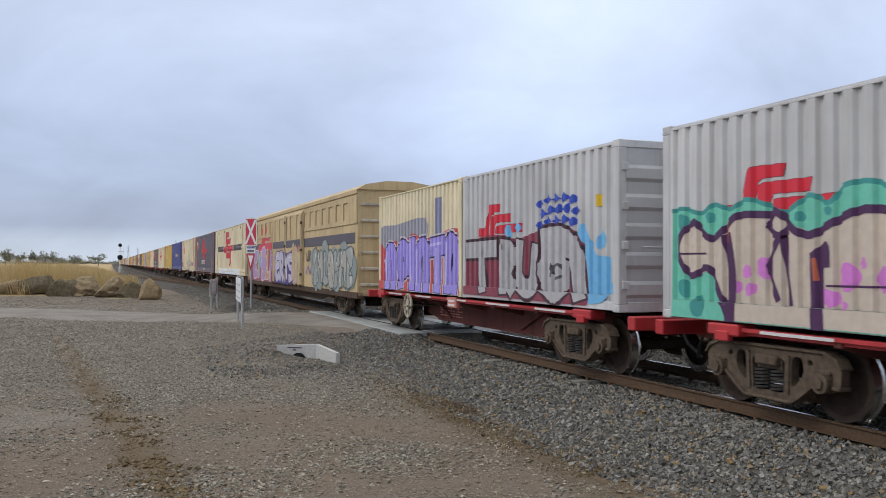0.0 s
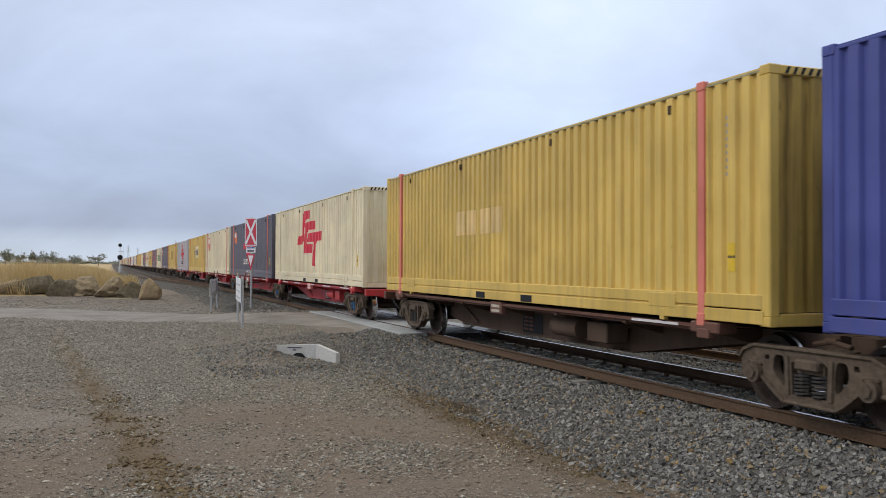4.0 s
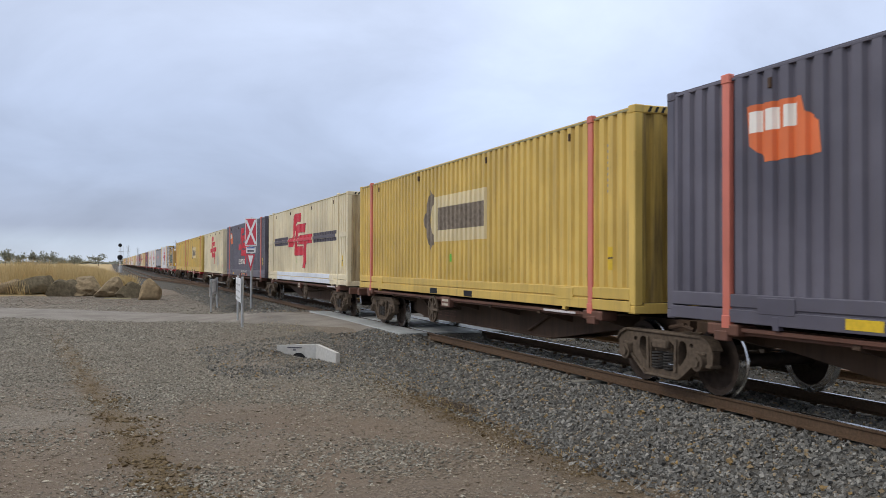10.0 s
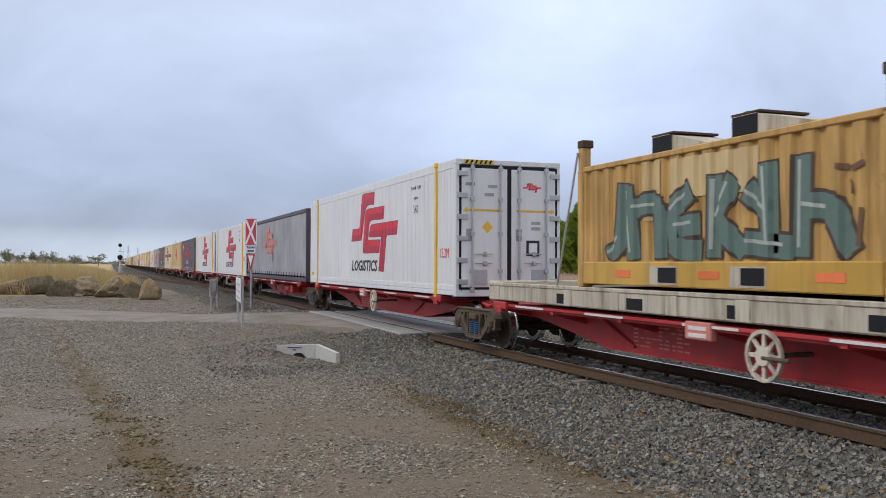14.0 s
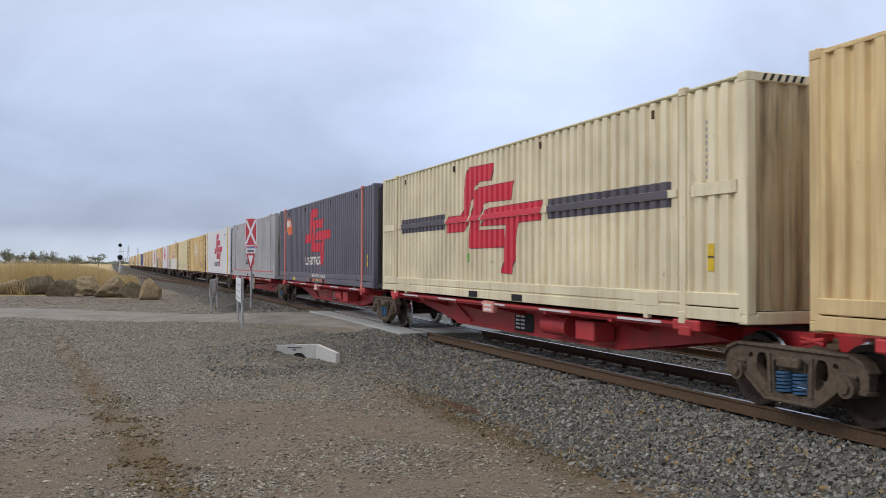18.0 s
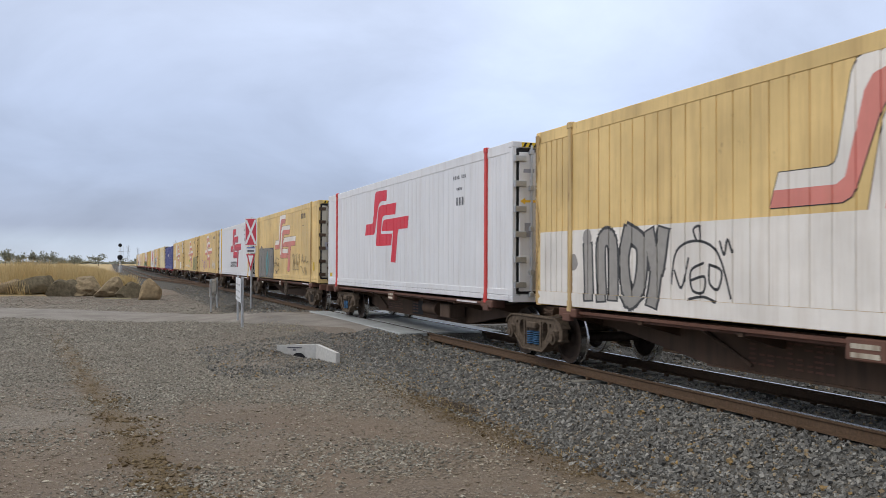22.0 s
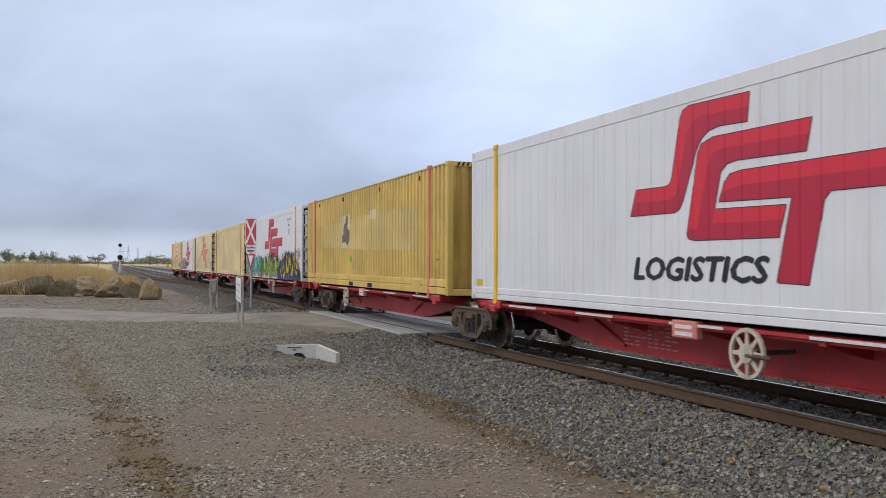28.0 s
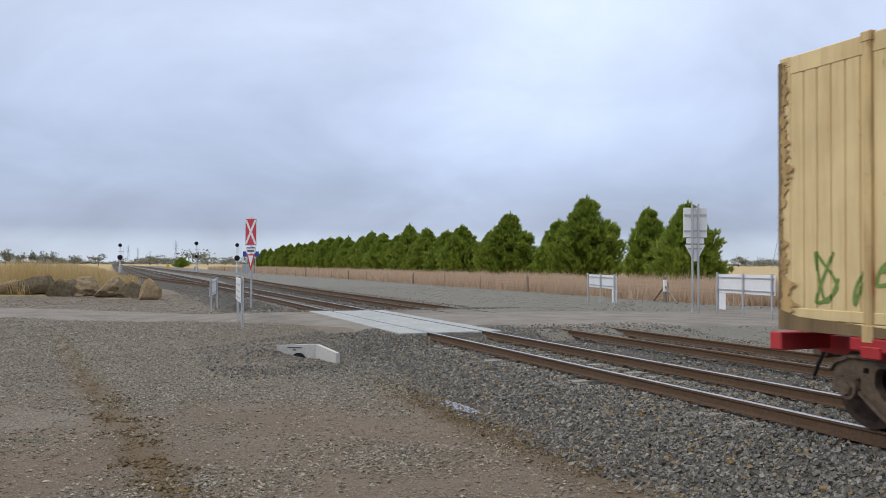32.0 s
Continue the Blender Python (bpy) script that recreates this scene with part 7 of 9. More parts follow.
    flame_piece(g, 5.3, 10.3, 0.03, 1.25, 44, [spray(0.45, 0.62, 0.04), spray(0.30, 0.48, 0.03), spray(0.62, 0.72, 0.12)], spray(0.03, 0.05, 0.01), None, 22, 0.03, 0.26, 0.5, 0.2)
    flame_piece(g, 9.7, 14.5, 0.03, 1.42, 22, [spray(0.70, 0.54, 0.03), spray(0.015, 0.03, 0.11)], spray(0.01, 0.012, 0.03), spray(0.02, 0.04, 0.14), 23, 0.04, 0.55, 0.5, 0.85)
    flame_piece(g, 10.2, 14.2, 0.10, 1.30, 9, [spray(0.75, 0.60, 0.05)], spray(0.01, 0.012, 0.03), None, 24, 0.03, 0.16, 0.4, 0.7)
    scrawl(g, 13.4, 14.5, 1.05, 1.32, 6, spray(0.04, 0.03, 0.05), 61, 0.025)
    g = tan_reefer(787.5, 44, "filthy", "", False)
    g = tan_reefer(802.1, 45, "worn", "", False, TAIL)
    step_mark(g, 4.77, 0.35, 4.84, 2.42, M["logo_pink"], spray(0.42, 0.05, 0.07))
    rust_red = spray(0.42, 0.09, 0.06)
    strokes(g, [[(0.9, 0.35), (1.2, 0.9), (1.6, 1.0), (1.8, 0.6), (1.3, 0.5), (1.9, 0.3)], [(2.5, 0.25), (2.6, 0.9), (3.1, 1.08), (3.5, 0.9), (3.5, 0.25)], [(3.9, 0.3), (4.0, 0.95), (4.4, 1.1), (4.8, 0.9), (4.85, 0.3)], [(5.2, 0.2), (5.3, 0.7), (5.8, 0.85), (6.2, 0.6), (6.2, 0.2)], [(6.6, 0.2), (6.8, 0.75), (7.3, 0.85), (7.8, 0.65), (7.9, 0.2)]], rust_red, 0.055, "rust-red sprayed arches")
    strokes(g, [[(8.5, 0.95), (8.7, 0.3), (9.0, 0.75), (9.25, 0.3), (9.4, 0.95)], [(9.7, 0.98), (9.75, 0.35), (10.2, 0.35)], [(10.9, 1.0), (10.4, 0.9), (10.8, 0.6), (10.75, 0.28), (10.3, 0.3)]], rust_red, 0.06, "rust-red sprayed strokes", sharp=True)
    scrawl(g, 11.2, 12.6, 0.4, 0.85, 4, spray(0.30, 0.34, 0.34), 25, 0.03)
    g = white_reefer(818.6, 46)
    flame_piece(g, 0.1, 7.3, 0.08, 1.35, 50, [spray(0.70, 0.16, 0.15), spray(0.74, 0.30, 0.28)], spray(0.72, 0.20, 0.18), None, 25, 0.02, 0.42, 0.6, 0.35)
    flame_piece(g, 0.4, 6.2, 0.10, 1.18, 26, [spray(0.60, 0.60, 0.66), spray(0.68, 0.67, 0.72), spray(0.50, 0.52, 0.62)], spray(0.05, 0.06, 0.13), None, 26, 0.035, 0.50, 0.6, 0.2)
    flame_piece(g, 2.8, 5.0, 0.08, 0.45, 6, [spray(0.10, 0.22, 0.62)], spray(0.05, 0.06, 0.13), None, 27, 0.02, 0.2, 0.3, 0.2)
    g = tan_reefer(834.35, 47, "filthy")
    scrawl(g, 0.45, 1.7, 0.28, 0.85, 3, spray(0.16, 0.26, 0.05), 27, 0.035)
    steel = spray(0.055, 0.17, 0.27)
    strokes(g, [[(2.70, 0.28), (2.59, 1.11), (3.03, 1.09), (3.12, 0.83), (3.24, 1.12), (3.56, 1.13), (3.78, 0.30), (3.40, 0.28)], [(3.75, 0.71), (3.81, 1.19), (4.81, 1.04), (4.58, 0.61), (4.35, 0.75), (4.40, 0.18), (3.99, 0.26), (4.06, 0.78), (3.75, 0.71)],
                [(5.05, 0.13), (4.90, 1.11), (5.24, 1.11), (5.34, 0.73), (5.41, 1.09), (5.63, 0.79), (5.55, 1.18), (5.96, 1.21), (6.14, 0.33), (5.69, 0.31), (5.53, 0.57), (5.49, 0.29), (5.05, 0.13)], [(6.18, 0.32), (6.36, 1.21), (7.10, 1.10), (7.20, 0.75), (6.61, 0.83), (6.65, 0.60), (7.25, 0.45), (7.20, 0.16), (6.18, 0.32)], [(2.10, 0.70), (2.40, 0.55), (2.58, 0.76)]], steel, 0.05, "blue sprayed outline letters", sharp=True)
    scrawl(g, 9.6, 11.4, 0.3, 1.0, 5, spray(0.05, 0.25, 0.12), 28, 0.04)
    scrawl(g, 11.3, 14.2, 0.22, 0.9, 4, spray(0.03, 0.03, 0.03), 29, 0.07)
    soot_edge(g, 99, 1.7)
    # the shade at the box's foot, painted on as a dark wedge
    g.mark("soot_stain", [loop_edges([(0.0, 0.0), (3.2, 0.0), (2.4, 0.05), (1.2, 0.11), (0.3, 0.15), (0.0, 0.22)])], M["soot_shade"], "shade along the bottom rail, painted dark", flat=[(0.0, 0.006), (g.length, 0.006)])
    covered_van()


def name_panel(b, a, z, w, h, arrow=False):
    b.patch("faded_panel", a, z, w, h, M["pale"], "pale painted name panel")
    b.mark("painted_device", [loop_edges([(a - 0.55, z + h * 0.5), (a - 0.1, z - 0.2), (a + 0.15, z), (a - 0.1, z + h * 0.5), (a + 0.15, z + h), (a - 0.1, z + h + 0.2)])], M["timber"] if arrow else M["charcoal"], "dark angular device")
    if arrow:
        b.patch("faded_panel", a + 0.35, z + h * 0.25, w - 0.45, h * 0.5, M["timber"], "brown painted-over bar")
        return
    b.bars("name_bar", a + 0.5, z + h * 0.22, w - 0.8, h * 0.5, 6, M["charcoal"], "dark lettering bars", 0.3)


def green_name(b):
    x, step = 2.05, 0.80
    for i, tall in enumerate((0.95, 0.92, 0.92, 1.30, 0.95, 0.92, 0.92, 1.10, 1.35, 0.92)):
        b.patch("name_bar", x, 1.02, 0.085, tall, M["green"], "green lettering bar")
        b.patch("name_bar", x + 0.42, 1.02, 0.085, min(0.92, tall), M["green"], "green lettering bar")
        b.patch("name_bar", x + 0.085, 1.02 if i % 2 else 1.86, 0.335, 0.075, M["green"], "green lettering bar")
        x += step
    for cx, cz, rx, rz, w in ((11.60, 1.50, 0.98, 0.82, 0.24), (11.25, 1.36, 0.42, 0.50, 0.17), (11.95, 1.36, 0.42, 0.50, 0.17), (11.62, 1.18, 0.30, 0.40, 0.12)):
        ring = []
        for f in (1.0, 1.0 - w / rx):
            ring += loop_edges([(cx + rx * f * math.cos(t * 0.1963), cz + rz * f * math.sin(t * 0.1963) * (1.0 if t < 16 else 0.92)) for t in range(32)])
        b.mark("ring_emblem", [ring], M["pale_green"], "faded grey-green ring of the emblem")
    b.mark("leaf_emblem", [loop_edges([(11.50, 2.34), (11.62, 2.62), (11.95, 2.72), (12.05, 2.56), (11.80, 2.42), (11.70, 2.30)])], M["pale_green"], "faded green leaf of the emblem")
    for a, z in ((6.55, 0.55), (12.0, 0.85)):
        b.patch("sticker", a, z, 0.13, 0.12, M["label_red"], "small red sticker")


def half_height():
    """Flat rack with a yellow open-topped box chained on it, ducts lying in the box."""
    t = thing("flat_rack", "dirty white steel flat rack with fork pockets", "flat rack")
    half = 6.1
    for k in (-1, 1):
        beam = part("side_beam", Shape().box(k * 1.25, k * 1.13, -half, half, 0.02, 0.30, 0.02).box(k * 1.265, k * 1.12, -half, half, 0.29, 0.35, 0.01), M["dirty_white"], t)
        for i in range(9):
            part("web_plate", Shape().box(k * 1.262, k * 1.24, -5.6 + i * 1.4, -5.35 + i * 1.4, 0.03, 0.29, 0.006), M["dirty_white"], beam)
    part("deck", Shape().box(-1.12, 1.12, -half, half, 0.22, 0.345), M["timber"], t)
    for y in (-3.3, -1.2, 1.0, 3.1):
        # black blocks on the beam paint the shade inside the pockets
        part("fork_pocket", Shape().box(-1.258, -1.12, y - 0.2, y + 0.2, 0.06, 0.22), M["black"], t, "fork pocket, its shaded hollow painted black")
    for j in (-1, 1):
        part("end_beam", Shape().box(-1.24, 1.24, j * half, j * (half - 0.2), 0.0, 0.38, 0.02), M["dirty_white"], t)
    on_train(t, 377.4 - half, TRACK - 0.012, DECK)
    b = thing("open_top_container", "rusty yellow open-topped container with green graffiti and corner posts", "container")
    L, top = 6.06, 1.80
    prof = [(0.0, 0.0)] + rib_profile(0.14, L - 0.14, 0.34, 0.045) + [(L, 0.0)]
    me = near_side(wall_shape([(a, d - 0.012) for a, d in prof], 0.38, top), L).mesh("side_wall")
    for k in (0, 180):
        part("side_wall", me, M["rusty_yellow"], b, m=pose(0, 0, 0, 0, 0, k))
    e = wall_shape([(0.0, -0.012)] + [(a, d - 0.012) for a, d in rib_profile(0.14, 2.36, 0.36, 0.045)] + [(2.5, -0.012)], 0.38, top)
    e.v = [(a - 1.25, -L / 2 - d, zz) for d, a, zz in e.v]
    em = e.mesh("end_wall")
    for k in (0, 180):
        part("end_wall", em, M["rusty_yellow"], b, m=pose(0, 0, 0, 0, 0, k))
    for j in (-1, 1):
        for k in (-1, 1):
            part("corner_post", Shape().box(k * 1.26, k * 1.08, j * L / 2, j * (L / 2 - 0.17), 0.0, top + 0.02, 0.015).box(k * 1.25, k * 1.10, j * L / 2, j * (L / 2 - 0.15), top, top + 0.38, 0.015), M["rusty_yellow"], b)
            part("corner_casting", Shape().box(k * 1.262, k * 1.07, j * (L / 2 + 0.003), j * (L / 2 - 0.18), top + 0.37, top + 0.49, 0.012), M["wagon_brown"], b)
        part("base_rail", Shape().box(j * 1.262, j * 1.12, -L / 2 + 0.18, L / 2 - 0.18, 0.05, 0.39, 0.015), M["ochre"], b)
        part("top_rail", Shape().box(j * 1.258, j * 1.17, -L / 2 + 0.17, L / 2 - 0.17, top - 0.02, top + 0.06, 0.012), M["rusty_yellow"], b)
        part("end_rail", Shape().box(-1.1, 1.1, j * L / 2, j * (L / 2 - 0.10), 0.02, 0.37, 0.015), M["stripe_yellow"], b)
    part("floor", Shape().box(-1.15, 1.15, -L / 2 + 0.1, L / 2 - 0.1, 0.30, 0.37), M["timber"], b)
    for a in (1.12, 3.07, 5.03):
        part("reflector", Shape().box(-1.268, -1.26, L / 2 - a - 0.40, L / 2 - a, 0.17, 0.27), M["orange"], b, "orange reflector")
    for a in (2.0, 3.66):
        part("pocket_plate", Shape().box(-1.268, -1.255, L / 2 - a - 0.62, L / 2 - a, 0.08, 0.33), M["dirty_white"], b, "worn pale pocket plate")
        # the pocket's inner shade, painted as a black plate
        part("fork_pocket", Shape().box(-1.272, -1.25, L / 2 - a - 0.60, L / 2 - a - 0.20, 0.11, 0.31), M["black"], b, "fork pocket, its shaded hollow painted black")
    part("worn_panel", near_side(drape(loop_edges([(2.45, 1.22), (4.15, 1.20), (4.15, 1.72), (2.45, 1.74)]), prof, 0.001), L), M["buff"], b, "paler worn paint")
    part("stain", near_side(drape(loop_edges([(1.82, 0.95), (2.22, 0.95), (2.22, 1.76), (1.80, 1.76)]), prof, 0.002), L), M["rusty_post"], b, "dark run of rust")
    part("data_plate", Shape().box(-0.95, -0.2, -L / 2 - 0.008, -L / 2 - 0.001, 0.10, 0.32), M["sign_white"], b, "white data plate")
    part("chain", Shape().tube((-1.28, -L / 2 + 0.05, top + 0.3), (-1.30, -L / 2 - 0.55, -0.02), 0.018, 0.018, 6).tube((-1.28, L / 2 - 0.05, top + 0.3), (-1.30, L / 2 + 0.6, 0.0), 0.018, 0.018, 6), M["galv"], b)
    on_train(b, 373.9 - L / 2, TRACK - 0.012, DECK + 0.35)
    bx = Box(b, L, prof, 0.38)
    forms = [[(0.78, 0.50), (1.02, 0.72), (1.12, 1.42)], [(1.22, 1.36), (1.36, 0.50)], [(1.40, 1.14), (1.92, 1.14), (2.0, 0.52)], [(2.62, 1.26), (2.28, 1.02), (2.36, 0.60), (2.84, 0.52)], [(2.40, 0.84), (2.75, 0.86)], [(3.18, 1.36), (3.16, 0.52)], [(3.46, 1.30), (3.20, 0.92), (3.66, 0.52)], [(4.08, 1.42), (4.14, 0.56)], [(3.80, 1.18), (4.10, 0.96)], [(4.62, 1.44), (4.60, 0.52)], [(4.66, 0.98), (5.02, 0.92), (5.26, 0.54)], [(3.80, 0.60), (4.40, 0.54)]]
    fat_forms(bx, [[(x + 0.2, z) for x, z in l] for l in forms], spray(0.12, 0.185, 0.155), spray(0.075, 0.045, 0.03), 0.27, 0.04, None, spray(0.40, 0.43, 0.38), 0.40)
    strokes(bx, [[(5.30, 1.36), (5.42, 1.34)], [(5.52, 1.32), (5.64, 1.36)], [(5.47, 1.20), (5.50, 1.08)], [(5.62, 0.9), (5.58, 0.55)]], spray(0.16, 0.08, 0.04), 0.06, "rusty scrawl", lo=0.40)
    for a0, a1, x, top_z in ((1.69, 3.0, -0.80, 0.34), (3.36, 4.75, -0.80, 0.36), (2.4, 5.2, 0.35, 0.26)):
        d = thing("steel_duct", "cream sloping steel hopper with a dark mouth", "duct", group="ducts in the open container")
        n = a1 - a0
        part("casing", Shape().prism([(0.0, -1.38), (0.0, top_z), (-n * 0.3, top_z), (-n, top_z - 0.24), (-n, -1.38)], 0, -0.36, 0.36), M["dirty_white"], d)
        # the casing is closed; a black plate paints the shade in its mouth
        part("mouth", Shape().box(-0.372, -0.362, -0.46, -0.02, -0.02, top_z - 0.01, 0.0), M["black"], d, "mouth, its shaded inside painted black")
        part("rim", Shape().box(-0.365, 0.365, -0.5, 0.012, top_z, top_z + 0.03, 0.006), M["wagon_brown"], d)
        on_train(d, 373.7 - a0, TRACK + x, DECK + 0.35 + 1.76)
    e = thing("pipe_elbow", "dark curved pipe elbow between the hoppers", "pipe", group="ducts in the open container")
    el = Shape()
    for i in range(8):
        p, q = math.pi * i / 8, math.pi * (i + 1) / 8
        el.tube((0, 0.17 * math.cos(p), 0.2 + 0.22 * math.sin(p)), (0, 0.17 * math.cos(q), 0.2 + 0.22 * math.sin(q)), 0.06, 0.06, 10)
    for k in (-1, 1):
        el.tube((0, 0.17 * k, 0.2), (0, 0.17 * k, -1.38), 0.06, 0.06, 10)
    part("elbow", el, M["sooty_dark"], e)
    on_train(e, 373.7 - 3.28, TRACK - 0.85, DECK + 0.35 + 1.76)


def curtain_box(u):
    L, H = 14.63, 2.80
    t = thing("curtain_sided_container", "dark grey curtain-sided container with a red emblem and tie straps", "container")
    half = L / 2
    prof = [(0.0, 0.0)] + rib_profile(0.2, L - 0.2, 1.2, 0.02) + [(L, 0.0)]
    for k in (0, 180):
        part("curtain", shared("curtain:", lambda: near_side(wall_shape([(a, d - 0.03) for a, d in prof], 0.22, H - 0.16), L)), M["curtain"], t, m=pose(0, 0, 0, 0, 0, k))
    part("roof", Shape().box(-WIDE, WIDE, -half, half, H - 0.17, H, 0.03), M["charcoal"], t)
    part("floor", Shape().box(-WIDE, WIDE, -half, half, 0.0, 0.16, 0.015), M["charcoal"], t)
    for j in (-1, 1):
        part("end_wall", Shape().box(-WIDE + 0.02, WIDE - 0.02, j * half, j * (half - 0.1), 0.1, H - 0.1), M["charcoal"], t)
    for i in range(24):
        part("strap", shared("strap:", lambda: Shape().box(-1.236, -1.222, -0.025, 0.025, 0.10, 0.34).box(-1.245, -1.225, -0.04, 0.04, 0.14, 0.21)), M["black"], t, m=pose(0, half - 0.4 - i * (L - 0.8) / 23, 0))
    on_train(t, u - half, TRACK - 0.012, DECK)
    b = Box(t, L, [(a, d - 0.03 + 0.012) for a, d in prof], 0.2)
    step_mark(b, 4.5, 0.8, 3.6, 1.6, M["logo_pink"])


def covered_van():
    """Long cream louvre-panelled van with sliding doors, heavily sprayed."""
    L, H = 22.3, 3.32
    rear = 47.75
    half = L / 2
    t = thing("covered_van", "long cream covered rail van with charcoal belt and heavy graffiti", "rail wagon")
    Z0 = 0.82
    for k in (-1, 1):
        part("side_wall", Shape().box(k * 1.30, k * 1.22, -half, half, Z0, Z0 + 2.95, 0.01), M["van_cream"], t)
        part("cant_rail", Shape().box(k * 1.34, k * 1.15, -half, half, Z0 + 2.95, Z0 + 3.10, 0.02), M["van_cream"], t)
        part("side_sill", Shape().box(k * 1.31, k * 1.1, -half, half, Z0 - 0.18, Z0 + 0.02, 0.015), M["wagon_brown"], t)
    part("roof", Shape().prism([(-1.33, Z0 + 3.08), (-1.05, Z0 + 3.24), (-0.4, Z0 + 3.35), (0.4, Z0 + 3.35), (1.05, Z0 + 3.24), (1.33, Z0 + 3.08)], 1, -half - 0.06, half + 0.06), M["van_cream"], t)
    part("floor", Shape().box(-1.2, 1.2, -half, half, Z0 - 0.1, Z0), M["timber"], t)
    for j in (-1, 1):
        e = part("end_wall", Shape().box(-1.28, 1.28, j * half, j * (half - 0.08), Z0 - 0.1, Z0 + 3.1, 0.01), M["van_cream"], t)
        for i in range(6):
            part("stiffener", Shape().box(-1.2, 1.2, j * half, j * (half + 0.05), Z0 + 0.2 + i * 0.48, Z0 + 0.28 + i * 0.48, 0.01), M["door_grey"], e)
        part("coupler", Shape().box(-0.1, 0.1, j * half, j * (half + 0.5), 0.62, 0.82, 0.03), M["bogie"], t)
        bogie(t, j * (half - 2.6))
    part("centre_sill", Shape().box(-0.3, 0.3, -half, half, 0.62, 0.72), M["wagon_brown"], t)
    part("truss", Shape().prism([(-6.5, 0.66), (6.5, 0.66), (5.0, 0.40), (-5.0, 0.40)], 0, -1.0, -0.9), M["wagon_brown"], t)
    # sunk panels of the upper wall, small ones beside the doors and tall ones in them
    Z = DECK
    small = [(0.91 + 1.215 * i, 1.53 + 1.215 * i) for i in range(6)]
    small = small + [(14.66 + 1.0 * i + 0.05, 15.3 + 1.0 * i) for i in range(7)]
    tall = [(8.71, 9.30), (9.85, 10.48), (10.96, 11.24), (11.36, 11.73), (12.28, 12.96), (13.48, 14.18)]

    def pierced(a0, a1, z0, z1, holes, h0, h1, x0, x1):
        """A plate with a row of square openings."""
        return cut_plate([(half - a1, z0), (half - a0, z0), (half - a0, z1), (half - a1, z1)], [[(half - q, h0), (half - p, h0), (half - p, h1), (half - q, h1)] for p, q in holes], x0, x1)
    skin = part("upper_wall", pierced(0.0, 8.15, Z + 1.9, Z + 2.74, small[:6], Z + 2.04, Z + 2.58, -1.335, -1.305), M["van_cream"], t)
    skin2 = part("upper_wall", pierced(14.66, L, Z + 1.9, Z + 2.74, small[6:], Z + 2.04, Z + 2.58, -1.335, -1.305), M["van_cream"], t)
    for k, (a0, a1) in enumerate(((8.19, 11.29), (11.31, 14.62))):
        d = part("sliding_door", pierced(a0, a1, Z - 0.10, Z + 2.62, [h for h in tall if a0 < h[0] < a1], Z + 1.66, Z + 2.57, -1.40, -1.37), M["van_cream"], t, "cream sliding door leaf")
        part("door_core", Shape().box(-1.372, -1.31, half - a1, half - a0, Z - 0.10, Z + 2.62), M["van_cream"], d)
        part("door_hood", Shape().prism([(-1.40, Z + 2.62), (-1.20, Z + 2.92), (-1.10, Z + 2.92), (-1.30, Z + 2.62)], 1, half - a1, half - a0), M["van_cream"], d, "sloping top of the door")
        for a in ((8.19, 11.20)[k], (11.30, 14.50)[k]):
            part("door_post", Shape().box(-1.415, -1.395, half - a - 0.10, half - a, Z - 0.08, Z + 2.62, 0.006), M["van_cream"], d)
    for a, z0, z1 in ((11.28, Z + 0.25, Z + 2.67), (14.57, Z - 0.02, Z + 2.55)):
        rod = part("lock_rod", Shape().tube((-1.43, half - a, z0), (-1.43, half - a, z1), 0.022, 0.022, 8), M["door_grey"], t, "rusty upright lock rod")
        for z in (0.12, 0.48, 0.88):
            part("rod_bracket", Shape().box(-1.455, -1.40, half - a - 0.09, half - a + 0.09, z0 + (z1 - z0) * z - 0.05, z0 + (z1 - z0) * z + 0.05, 0.01), M["wagon_brown"], rod)
    for i in range(9):
        part("door_roller", Shape().box(-1.43, -1.36, half - 8.4 - 0.74 * i - 0.06, half - 8.4 - 0.74 * i, Z - 0.20, Z - 0.09, 0.01), M["wagon_brown"], t, "rusty roller bracket")
    on_train(t, rear - half, TRACK, 0.0)
    prof = [(0.0, 0.052), (8.18, 0.052), (8.19, 0.150), (14.62, 0.150), (14.63, 0.052), (L, 0.052)]
    b = Box(t, L, prof, Z0)
    b.patch("belt", 0.2, Z + 1.32, 7.9, 0.32, M["charcoal"], "charcoal painted belt")
    b.patch("belt", 8.2, Z + 1.34, 6.4, 0.29, M["charcoal"], "charcoal painted belt")
    b.patch("belt", 14.65, Z + 1.31, L - 14.9, 0.33, M["charcoal"], "charcoal painted belt")
    step_mark(b, 3.6, Z + 0.55, 4.5, 1.88, RED)
    b.patch("graffiti_cloud", 0.2, Z - 0.14, 8.0, 1.42, spray(0.33, 0.07, 0.10), "dark red sprayed background")
    wall_piece(b, 0.3, 2.3, Z - 0.1, Z + 1.2, 2, [spray(0.45, 0.35, 0.12), spray(0.38, 0.10, 0.14)], spray(0.05, 0.02, 0.05), None, spray(0.60, 0.45, 0.40), 40, 0.05)
    wall_piece(b, 2.2, 8.2, Z - 0.12, Z + 1.40, 5, [spray(0.42, 0.25, 0.52), spray(0.20, 0.38, 0.42), spray(0.45, 0.28, 0.55), spray(0.58, 0.32, 0.10)], spray(0.70, 0.62, 0.62), None, spray(0.60, 0.33, 0.12), 41, 0.05)
